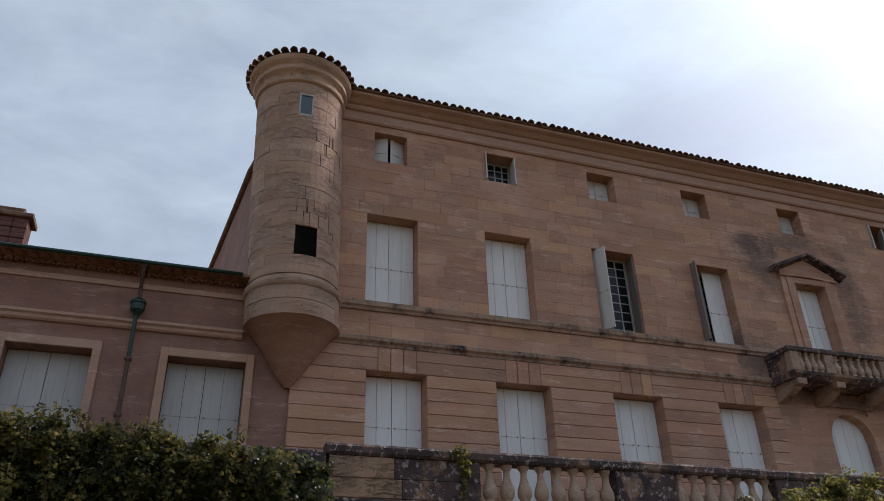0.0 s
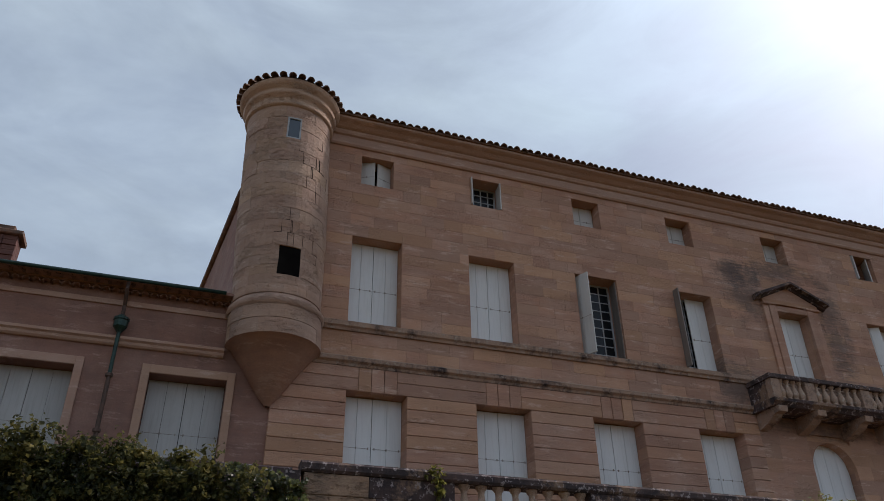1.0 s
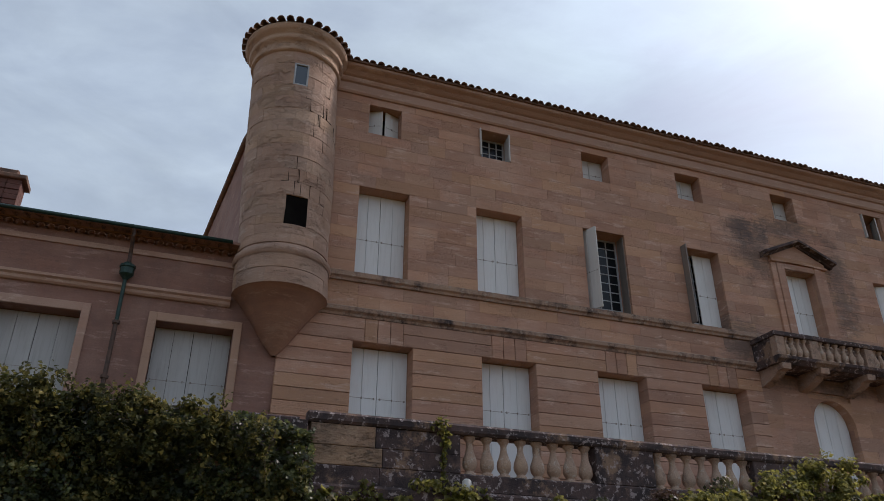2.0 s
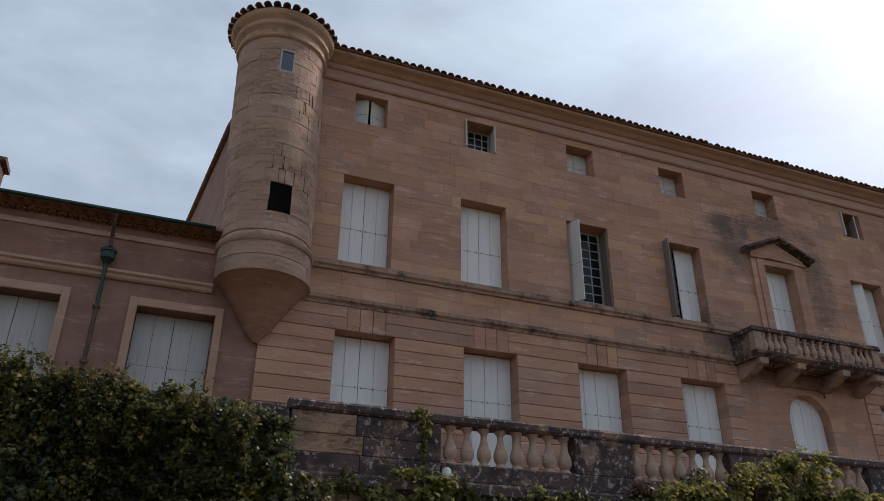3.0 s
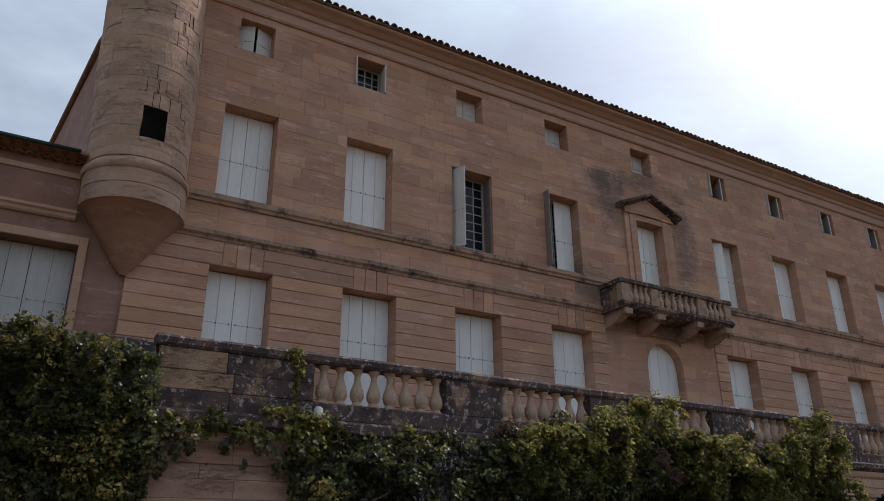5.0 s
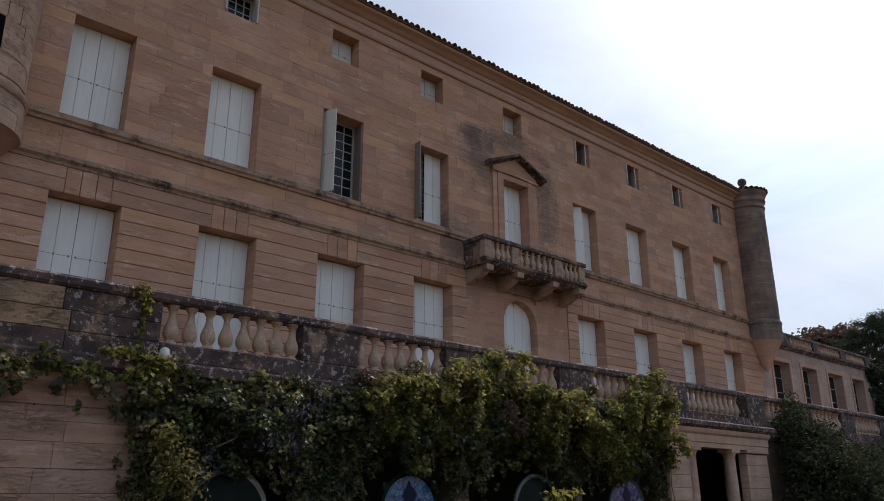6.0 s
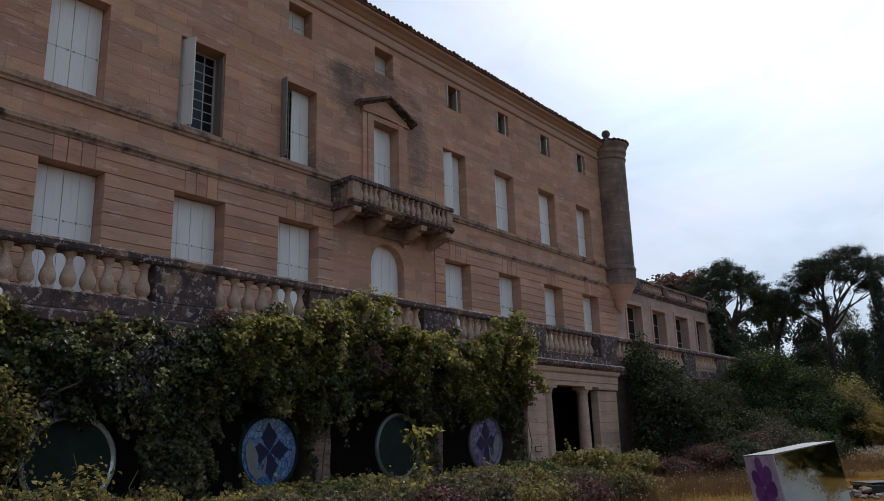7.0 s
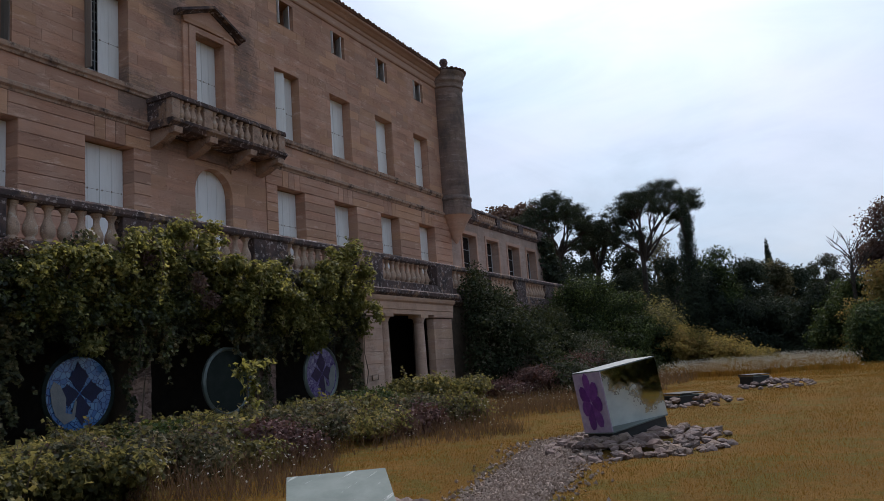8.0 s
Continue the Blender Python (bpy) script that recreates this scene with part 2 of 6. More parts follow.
# Darkest copy, for the edge-on open leaves: their shade is in the colour.
SHUTTER_DEEP_SHADE = paint_material("deep_shade_shutter_paint", (0.22, 0.19, 0.17), (0.12, 0.1, 0.085))
IRON = plain_material("rusty_iron", (0.12, 0.07, 0.045), (0.06, 0.04, 0.03), 0.8, 0.3, 20)
STRAP = plain_material("painted_strap", (0.36, 0.33, 0.3), (0.13, 0.09, 0.065), 0.7, 0.1, 12)
TILE = plain_material("roof_tile", (0.24, 0.13, 0.085), (0.09, 0.065, 0.055), 0.9, 0, 4)
BLOCK = stone_material("block_stone", (0.46, 0.29, 0.19), (0.2, 0.125, 0.085), (0.48, 0.33, 0.22), soot=0.3, relief=1.0)
GUTTER = plain_material("green_gutter", (0.01, 0.045, 0.033), (0.006, 0.02, 0.017), 0.45, 0.2, 6)
PIPE_RUST = plain_material("rusty_pipe", (0.13, 0.075, 0.055), (0.05, 0.035, 0.03), 0.7, 0.2, 6)
BRICK = plain_material("chimney_brick", (0.17, 0.075, 0.06), (0.1, 0.05, 0.042), 0.9, 0, 6)
# Near-black without sheen: the look of unlit depth is in the colour.
k = Mat("unlit_interior", 1.0)
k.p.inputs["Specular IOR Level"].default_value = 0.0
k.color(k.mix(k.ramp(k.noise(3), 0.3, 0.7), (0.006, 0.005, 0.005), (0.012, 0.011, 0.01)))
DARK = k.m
SASH = plain_material("window_sash_paint", (0.4, 0.42, 0.44), (0.3, 0.31, 0.32), 0.6)
# Plaster darkened to carry the deep shade inside the vaults.
VAULT = plain_material("shaded_vault_plaster", (0.045, 0.036, 0.032), (0.022, 0.018, 0.017), 0.95)
BARK = plain_material("bark", (0.055, 0.042, 0.034), (0.028, 0.022, 0.019), 0.95, 0, 6, 0.8)
STEM = plain_material("vine_stem", (0.12, 0.085, 0.055), (0.06, 0.045, 0.03), 0.95, 0, 9)
ROCK = stone_material("rock", (0.245, 0.17, 0.148), (0.12, 0.08, 0.072), (0.36, 0.28, 0.255), soot=0.3, vary=0.5)
PLINTH = plain_material("dark_plinth", (0.03, 0.03, 0.03), (0.015, 0.015, 0.015), 0.7, 0, 8)

k = Mat("window_glass", 0.06)
k.color((0.012, 0.014, 0.017))
k.p.inputs["Specular IOR Level"].default_value = 0.25
GLASS = k.m
k = Mat("small_pane_glass", 0.08)
k.color((0.035, 0.05, 0.07))
k.p.inputs["Specular IOR Level"].default_value = 0.8
BLUE_GLASS = k.m
k = Mat("mirror", 0.05, 1.0)
k.color(k.mix(k.ramp(k.noise(4, 5, 0.6), 0.4, 0.7), (0.78, 0.8, 0.8), (0.62, 0.65, 0.64)))
k.l.new(k.ramp(k.noise(7, 5, 0.6), 0.4, 0.8, 0.03, 0.16), k.p.inputs["Roughness"])
MIRROR = k.m
k = Mat("bright_rim", 0.25, 0.7)
k.color(k.mix(k.ramp(k.noise(6), 0.4, 0.7), (0.85, 0.9, 0.92), (0.7, 0.76, 0.8)))
BRIGHT_RIM = k.m
k = Mat("hazy_mirror", 0.08, 1.0)
s = k.n.new("ShaderNodeSeparateXYZ")
k.l.new(k.co.outputs["Object"], s.inputs["Vector"])
# The sheet turns duller and rougher towards its lower left.
haze = k.math("ADD", k.math("ADD", k.math("MULTIPLY", s.outputs["X"], 0.5), k.math("MULTIPLY", s.outputs["Z"], 0.9)), k.ramp(k.noise(3, 6, 0.65, world_space=False), 0.3, 0.7, -0.3, 0.3))
clouding = k.ramp(haze, 0.6, 1.0, 1.0, 0.2)
k.color(k.mix(k.ramp(k.noise(4, 5, 0.6), 0.4, 0.7), (0.62, 0.66, 0.63), (0.5, 0.54, 0.52)))
k.l.new(k.ramp(clouding, 0.2, 1.0, 1.0, 0.35), k.p.inputs["Metallic"])
k.l.new(k.ramp(clouding, 0.2, 1.0, 0.04, 0.5), k.p.inputs["Roughness"])
HAZY = k.m
k = Mat("dull_mirror", 0.55, 0.0)
k.p.inputs["Specular IOR Level"].default_value = 0.1
k.color(k.mix(k.ramp(k.noise(3, 5, 0.6), 0.4, 0.7), (0.008, 0.014, 0.012), (0.016, 0.022, 0.02)))
DULL_MIRROR = k.m
# Grey-green sheet, hardly metallic, with paler streaks.
k = Mat("matt_mirror", 0.45, 0.15)
c = k.mix(k.ramp(k.noise(3, 6, 0.65), 0.35, 0.7), (0.09, 0.115, 0.11), (0.15, 0.175, 0.165))
k.color(k.mix(k.ramp(k.noise(2, 6, 0.7, (1, 6, 1)), 0.62, 0.72, 0, 0.5), c, (0.33, 0.36, 0.35)))
MATT_MIRROR = k.m
k = Mat("dim_glass_top", 0.6)
k.p.inputs["Specular IOR Level"].default_value = 0.15
c = k.mix(k.ramp(k.noise(2.5, 6, 0.65), 0.35, 0.7), (0.13, 0.165, 0.15), (0.2, 0.235, 0.215))
k.color(k.mix(k.ramp(k.noise(1.5, 6, 0.7, (1, 7, 1)), 0.62, 0.68, 0, 0.6), c, (0.5, 0.52, 0.5)))
TOP_GLASS = k.m
TILE_PINK = plain_material("plastered_tile", (0.34, 0.19, 0.145), (0.2, 0.115, 0.09), 0.9, 0, 5)

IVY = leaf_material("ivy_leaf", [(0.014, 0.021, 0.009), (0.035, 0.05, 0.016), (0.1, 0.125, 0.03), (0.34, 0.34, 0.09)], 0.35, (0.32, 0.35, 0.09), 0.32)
# Ivy leaf toned browner, with less glow, to carry the hanging curtain's shade.
SHADE_IVY = leaf_material("shade_ivy_leaf", [(0.02, 0.029, 0.013), (0.052, 0.065, 0.022), (0.125, 0.125, 0.038), (0.32, 0.27, 0.1)], 0.36, (0.18, 0.16, 0.05), 0.25)
LIGHT_LEAF = leaf_material("pale_green_leaf", [(0.018, 0.028, 0.009), (0.08, 0.1, 0.026), (0.25, 0.25, 0.075), (0.64, 0.56, 0.18)], 0.48, (0.55, 0.5, 0.1), 0.15)
GREY_LEAF = leaf_material("grey_green_leaf", [(0.03, 0.036, 0.02), (0.07, 0.078, 0.045), (0.19, 0.185, 0.13)], 0.2)
DARK_LEAF = leaf_material("dark_leaf", [(0.02, 0.03, 0.016), (0.036, 0.052, 0.024), (0.055, 0.072, 0.032)], 0.15, (0.08, 0.1, 0.03), 0.04)
PINE_LEAF = leaf_material("pine_needles", [(0.022, 0.033, 0.017), (0.04, 0.056, 0.026), (0.065, 0.082, 0.036)], 0.15, (0.1, 0.12, 0.04), 0.04)
GREEN_LEAF = leaf_material("mid_green_leaf", [(0.016, 0.028, 0.011), (0.04, 0.066, 0.02), (0.085, 0.12, 0.033), (0.17, 0.2, 0.06)], 0.25, (0.14, 0.18, 0.03), 0.05)
# Darker copy of the mid green leaf, carrying deep shade in its colour.
SHRUB_LEAF = leaf_material("shaded_green_leaf", [(0.012, 0.02, 0.008), (0.028, 0.046, 0.013), (0.065, 0.1, 0.024), (0.16, 0.2, 0.045)], 0.2, (0.1, 0.13, 0.02), 0.05)
OCHRE_LEAF = leaf_material("ochre_leaf", [(0.07, 0.08, 0.02), (0.17, 0.15, 0.036), (0.28, 0.18, 0.05)], 0.5, (0.46, 0.33, 0.08))
RED_LEAF = leaf_material("reddish_brown_leaf", [(0.05, 0.036, 0.024), (0.12, 0.07, 0.046), (0.2, 0.15, 0.1)], 0.15, (0.25, 0.12, 0.05))
BROWN_LEAF = leaf_material("dry_brown_leaf", [(0.06, 0.042, 0.028), (0.12, 0.082, 0.05), (0.085, 0.068, 0.03)], 0.2, (0.3, 0.18, 0.08))
STRAW = leaf_material("dry_grass_blade", [(0.13, 0.095, 0.014), (0.17, 0.1, 0.015), (0.21, 0.108, 0.016), (0.24, 0.122, 0.02), (0.18, 0.11, 0.017)], 0.35, (0.32, 0.18, 0.03), 0.0)
SILVER_LEAF = leaf_material("silvery_leaf", [(0.035, 0.042, 0.028), (0.09, 0.098, 0.07), (0.27, 0.27, 0.22)], 0.2, (0.14, 0.15, 0.09), 0.2)
# Darker, browner copy of the pale green leaf, dimming put into the colour.
BUSH_LEAF = leaf_material("dimmed_leaf", [(0.016, 0.022, 0.008), (0.055, 0.068, 0.018), (0.16, 0.155, 0.036), (0.4, 0.33, 0.08)], 0.4, (0.4, 0.35, 0.1), 0.12)
TWIG_LEAF = leaf_material("grey_brown_leaf", [(0.02, 0.026, 0.01), (0.06, 0.07, 0.028), (0.15, 0.15, 0.07), (0.28, 0.25, 0.1)], 0.3, (0.26, 0.22, 0.08), 0.06)
THICKET_LEAF = leaf_material("thicket_leaf", [(0.012, 0.019, 0.008), (0.024, 0.036, 0.013), (0.045, 0.06, 0.022), (0.12, 0.125, 0.06)], 0.2, (0.12, 0.13, 0.04), 0.03)
TALL_STRAW = leaf_material("tall_dry_stem", [(0.07, 0.045, 0.02), (0.13, 0.085, 0.035), (0.19, 0.13, 0.06)], 0.25, (0.2, 0.13, 0.05))
PLUME = leaf_material("pale_seed_head", [(0.42, 0.38, 0.34), (0.6, 0.56, 0.52)], 0.3)

k = Mat("dry_ground", 0.97)
k.p.inputs["Specular IOR Level"].default_value = 0.08
c = k.mix(k.ramp(k.noise(0.35, 6, 0.6), 0.38, 0.64), (0.18, 0.092, 0.017), (0.135, 0.075, 0.015))
c = k.mix(k.ramp(k.noise(1.7, 6, 0.7), 0.48, 0.58, 0, 0.75), c, (0.1, 0.088, 0.016))
c = k.mix(k.ramp(k.noise(0.8, 5, 0.7), 0.62, 0.74, 0, 0.6), c, (0.15, 0.075, 0.017))
c = k.mix(k.ramp(k.noise(25, 4, 0.7), 0.4, 0.75, 0, 0.5), c, (0.05, 0.032, 0.012))
k.color(c)
k.bump(k.noise(18, 6, 0.7), 0.8, 0.06)
GROUND = k.m
k = Mat("gravel_bed", 0.97)
k.color(k.mix(k.ramp(k.noise(30, 5, 0.7), 0.35, 0.7), (0.28, 0.2, 0.155), (0.14, 0.1, 0.08)))
k.bump(k.noise(45, 5, 0.7), 1.0, 0.05)
GRAVEL = k.m
k = Mat("gravel_stone", 0.95)
k.color(k.mix(k.random_island(), (0.19, 0.13, 0.098), (0.44, 0.34, 0.275)))
PEBBLE = k.m


def crackle_material(name, a, b, c0):
    """Mosaic of broken glass pieces with dark joints."""
    k = Mat(name, 0.2)
    v = k.n.new("ShaderNodeTexVoronoi")
    v.feature = "DISTANCE_TO_EDGE"
    v.inputs["Scale"].default_value = 9
    k.l.new(k.geo.outputs["Position"], v.inputs["Vector"])
    v2 = k.n.new("ShaderNodeTexVoronoi")
    v2.inputs["Scale"].default_value = 9
    k.l.new(k.geo.outputs["Position"], v2.inputs["Vector"])
    s = k.n.new("ShaderNodeSeparateColor")
    k.l.new(v2.outputs["Color"], s.inputs["Color"])
    k.color(k.mix(k.ramp(v.outputs["Distance"], 0.03, 0.06), c0, k.mix(s.outputs["Red"], a, b)))
    return k.m


BLUE_MOSAIC = crackle_material("blue_mosaic", (0.03, 0.095, 0.26), (0.09, 0.2, 0.37), (0.012, 0.03, 0.11))
PURPLE_MOSAIC = crackle_material("purple_mosaic", (0.1, 0.075, 0.18), (0.18, 0.15, 0.27), (0.055, 0.03, 0.12))
NAVY = plain_material("dark_blue_print", (0.004, 0.006, 0.03), (0.008, 0.01, 0.05), 0.8)
VIOLET = plain_material("dark_violet_print", (0.015, 0.005, 0.03), (0.026, 0.008, 0.05), 0.8)
PALE_PRINT = plain_material("pale_grey_print", (0.17, 0.17, 0.17), (0.1, 0.115, 0.13), 0.5)
LILAC = plain_material("lilac_print", (0.38, 0.33, 0.4), (0.26, 0.19, 0.3), 0.3, 0, 9)
PURPLE_PALE = plain_material("pale_purple_print", (0.17, 0.05, 0.24), (0.09, 0.02, 0.14), 0.4, 0, 9)
PURPLE = plain_material("purple_print", (0.12, 0.02, 0.19), (0.05, 0.01, 0.1), 0.35, 0, 9)


# ---- building tools ----
def mesh_of(name, bm, material):
    me = bpy.data.meshes.new(name)
    bmesh.ops.recalc_face_normals(bm, faces=bm.faces)
    bm.to_mesh(me)
    bm.free()
    me.materials.append(material)
    return me


def part(name, bm, material, parent, label="", kind="", smooth=False):
    """One mesh object under a thing or under a part. bm: a bmesh, or a mesh already made."""
    me = bm if isinstance(bm, bpy.types.Mesh) else mesh_of(name, bm, material)
    if smooth:
        me.shade_smooth()
    ob = new(name, me)
    ob.parent = parent
    return tagged(ob, label, "", "", kind)


def thing(name, label, category, group="", kind="", at=(0, 0, 0)):
    ob = new(name)
    ob.empty_display_size = 0.2
    ob.location = at
    return tagged(ob, label, category, group, kind)


def solid(name, bm, material, label, category, group="", kind="", smooth=False):
    me = bm if isinstance(bm, bpy.types.Mesh) else mesh_of(name, bm, material)
    if smooth:
        me.shade_smooth()
    return tagged(new(name, me), label, category, group, kind)


def box(bm, x0, x1, y0, y1, z0, z1, chamfer=0.0):
    """A box; chamfer bevels the edges round its front (low y) face."""
    c = chamfer
    rings = [[(x0, y1, z0), (x1, y1, z0), (x1, y1, z1), (x0, y1, z1)]]
    if c:
        rings.append([(x0, y0 + c, z0), (x1, y0 + c, z0), (x1, y0 + c, z1), (x0, y0 + c, z1)])
    rings.append([(x0 + c, y0, z0 + c), (x1 - c, y0, z0 + c), (x1 - c, y0, z1 - c), (x0 + c, y0, z1 - c)])
    vs = [[bm.verts.new(p) for p in r] for r in rings]
    bm.faces.new(vs[0])
    bm.faces.new(vs[-1][::-1])
    for a, b in zip(vs, vs[1:]):
        for i in range(4):
            bm.faces.new((a[i], a[(i + 1) % 4], b[(i + 1) % 4], b[i]))
    return bm


def boxes(*items, chamfer=0.0):
    bm = bmesh.new()
    for it in items:
        box(bm, *it, chamfer=chamfer)
    return bm


def lathe(profile, n=20, a0=0.0, a1=2 * math.pi, bm=None, at=(0, 0)):
    """Turns (radius, z) pairs round the z axis."""
    bm = bm or bmesh.new()
    closed = abs(a1 - a0 - 2 * math.pi) < 1e-6
    m = n if closed else n + 1
    rows = []
    for r, z in profile:
        rows.append([bm.verts.new((at[0] + r * math.cos(a0 + (a1 - a0) * i / n), at[1] + r * math.sin(a0 + (a1 - a0) * i / n), z)) for i in range(m)])
    for a, b in zip(rows, rows[1:]):
        for i in range(n):
            j = (i + 1) % m
            bm.faces.new((a[i], a[j], b[j], b[i]))
    return bm


def sweep_x(profile, x0, x1, bm=None):
    """A moulding: (y, z) pairs, closed, run along x."""
    bm = bm or bmesh.new()
    a = [bm.verts.new((x0, y, z)) for y, z in profile]
    b = [bm.verts.new((x1, y, z)) for y, z in profile]
    n = len(profile)
    for i in range(n):
        bm.faces.new((a[i], a[(i + 1) % n], b[(i + 1) % n], b[i]))
    bm.faces.new(a)
    bm.faces.new(b[::-1])
    return bm


def tube(bm, pts, radii, n=7):
    rows = []
    for i, p in enumerate(pts):
        d = (Vector(pts[min(i + 1, len(pts) - 1)]) - Vector(pts[max(i - 1, 0)])).normalized()
        u = d.orthogonal().normalized()
        v = d.cross(u)
        rows.append([bm.verts.new(Vector(p) + radii[i] * (math.cos(2 * math.pi * j / n) * u + math.sin(2 * math.pi * j / n) * v)) for j in range(n)])
    for a, b in zip(rows, rows[1:]):
        best = min(range(n), key=lambda s: (a[0].co - b[s].co).length)
        for j in range(n):
            bm.faces.new((a[j], a[(j + 1) % n], b[(j + 1 + best) % n], b[(j + best) % n]))
    bm.faces.new(rows[0][::-1])
    bm.faces.new(rows[-1])
    return bm


RNG = np.random.default_rng(7)


def leaf_mesh(name, centres, size, material, droop=0.5, outward=None, slim=0.45, spread=0.45, folded=True):
    """Many leaves at the given places: folded ones of two triangles, or plain ones of one."""
    n = len(centres)
    centres = np.asarray(centres, float)
    nrm = RNG.normal(size=(n, 3)) * 0.75
    if outward is not None:
        nrm += np.asarray(outward)
    nrm[:, 2] += 0.55
    nrm /= np.linalg.norm(nrm, axis=1)[:, None] + 1e-9
    along = RNG.normal(size=(n, 3))
    along[:, 2] -= droop
    along -= nrm * np.sum(along * nrm, axis=1)[:, None]
    along /= np.linalg.norm(along, axis=1)[:, None] + 1e-9
    side = np.cross(nrm, along)
    s = size * (1 - spread + 2 * spread * RNG.random(n))[:, None]
    corners = 4 if folded else 3
    v = np.empty((n, corners, 3))
    v[:, 0] = centres - along * s * 0.5
    v[:, 1] = centres + side * s * slim + nrm * s * 0.15
    v[:, 2] = centres + along * s * 0.5
    idx = np.arange(n)[:, None] * corners
    tri = idx + [0, 1, 2]
    if folded:
        v[:, 3] = centres - side * s * slim + nrm * s * 0.15
        tri = np.concatenate([tri, idx + [0, 2, 3]], axis=1)
    tri = tri.reshape(-1).astype(np.int32)
    me = bpy.data.meshes.new(name)
    me.vertices.add(n * corners)
    me.vertices.foreach_set("co", v.reshape(-1).astype(np.float32))
    me.loops.add(len(tri))
    me.loops.foreach_set("vertex_index", tri)
    me.polygons.add(len(tri) // 3)
    me.polygons.foreach_set("loop_start", np.arange(0, len(tri), 3, dtype=np.int32))
    me.update(calc_edges=True)
    me.materials.append(material)
    return me


def clump_points(blobs, n, depth=0.35, lump=0.3, floor=-9.0):
    """Places near the surface of lumpy ellipsoids (x, y, z, rx, ry, rz), and the way out of them."""
    w = np.array([b[3] * b[4] + b[4] * b[5] + b[3] * b[5] for b in blobs])
    pick = RNG.choice(len(blobs), n, p=w / w.sum())
    bl = np.array(blobs)[pick]
    d = RNG.normal(size=(n, 3))
    d /= np.linalg.norm(d, axis=1)[:, None]
    q = bl[:, :3] * 0.8 + d * 2.3
    wob = np.sin(q[:, 0] * 2.3 + q[:, 1] * 1.7) * np.sin(q[:, 1] * 2.9 - q[:, 2] * 2.1) + 0.6 * np.sin(q[:, 2] * 4.3 + q[:, 0] * 3.7)
    r = 1 + lump * wob * 0.7 - depth * RNG.random(n) ** 2 + 0.1 * RNG.normal(size=n)
    p = bl[:, :3] + d * bl[:, 3:6] * r[:, None]
    keep = p[:, 2] > floor
    return p[keep], d[keep]
# ---- ground ----
def ground_z(x, y):
    t = min(max((y + 7.5) / 4.0, 0.0), 1.0)
    z = 0.2 + 0.3 * t * t * (3 - 2 * t)
    return z + 0.05 * math.sin(x * 0.7 + y * 0.4) * math.sin(y * 0.9 - x * 0.2)


def ground_sheet():
    xs = sorted({*[i * 0.75 - 20 for i in range(100)], *[60, 75, 95, 130, 200, 400, 900, 1800], *[-30, -50, -100, -250, -700, -1800]})
    ys = sorted({*[i * 0.75 - 30 for i in range(40)], *[2, 6, 14, 25, 50, 120, 400, 1800], *[-36, -45, -70, -130, -400, -1800]})
    bm = bmesh.new()
    rows = [[bm.verts.new((x, y, ground_z(x, y) if abs(x) < 100 and abs(y) < 100 else 0.2)) for x in xs] for y in ys]
    for a, b in zip(rows, rows[1:]):
        for i in range(len(xs) - 1):
            bm.faces.new((a[i], a[i + 1], b[i + 1], b[i]))
    return solid("ground", bm, GROUND, "dry ochre grass and bare earth", "ground", kind="structure", smooth=True)


ground_sheet()

# ---- main house: figures ----
COLS = {1: -0.69, 2: 2.6, 3: 5.9, 4: 9.22, 5: 12.92, 6: 16.77, 7: 20.06, 8: 23.35, 9: 26.64}
G_OFF = {1: 0.12, 2: 0.12, 3: 0.1, 4: 0.05, 5: 0.0, 6: -0.04, 7: 0.0, 8: 0.02, 9: 0.02}
A_OFF = {1: -0.07, 2: -0.04, 3: -0.04, 4: 0.0, 5: 0.04, 6: 0.05, 7: 0.05, 8: 0.07, 9: 0.07}
DOOR_HALF, DOOR_TOP = 0.6, 12.22
X0, X1, DEPTH = -3.05, 29.3, 12.5
BASE = 0.3
G_TOP, G_HALF = 8.08, 0.745
W_BOT, W_TOP, W_HALF = 9.86, 12.37, 0.685
A_BOT, A_TOP, A_HALF = 14.1, 15.05, 0.465
TERRACE = 4.68
REVEAL = 0.42
openings = []
for i, c in COLS.items():
    openings.append((c - DOOR_HALF, c + DOOR_HALF, W_BOT, DOOR_TOP) if i == 5 else (c - W_HALF, c + W_HALF, W_BOT, W_TOP))
    openings.append((c + A_OFF[i] - A_HALF, c + A_OFF[i] + A_HALF, A_BOT, A_TOP))
    if i != 5:
        openings.append((c + G_OFF[i] - G_HALF, c + G_OFF[i] + G_HALF, TERRACE, G_TOP))
ARCH_HALF, ARCH_SPRING = 0.78, 7.3
openings.append((13.03 - ARCH_HALF, 13.03 + ARCH_HALF, TERRACE, ARCH_SPRING + ARCH_HALF))


def wall_with_openings(x0, x1, z0, z1, y0, y1, holes):
    """Boxes that leave the holes open."""
    bm = bmesh.new()
    xs = sorted({x0, x1, *[v for h in holes for v in h[:2] if x0 < v < x1]})
    zs = sorted({z0, z1, *[v for h in holes for v in h[2:] if z0 < v < z1]})
    for za, zb in zip(zs, zs[1:]):
        run = None
        for xa, xb in zip(xs, xs[1:]):
            hole = any(h[0] <= xa + 1e-6 and xb <= h[1] + 1e-6 and h[2] <= za + 1e-6 and zb <= h[3] + 1e-6 for h in holes)
            if hole:
                if run:
                    box(bm, *run, y0, y1, za, zb)
                run = None
            else:
                run = (run[0], xb) if run else (xa, xb)
        if run:
            box(bm, *run, y0, y1, za, zb)
    return bm


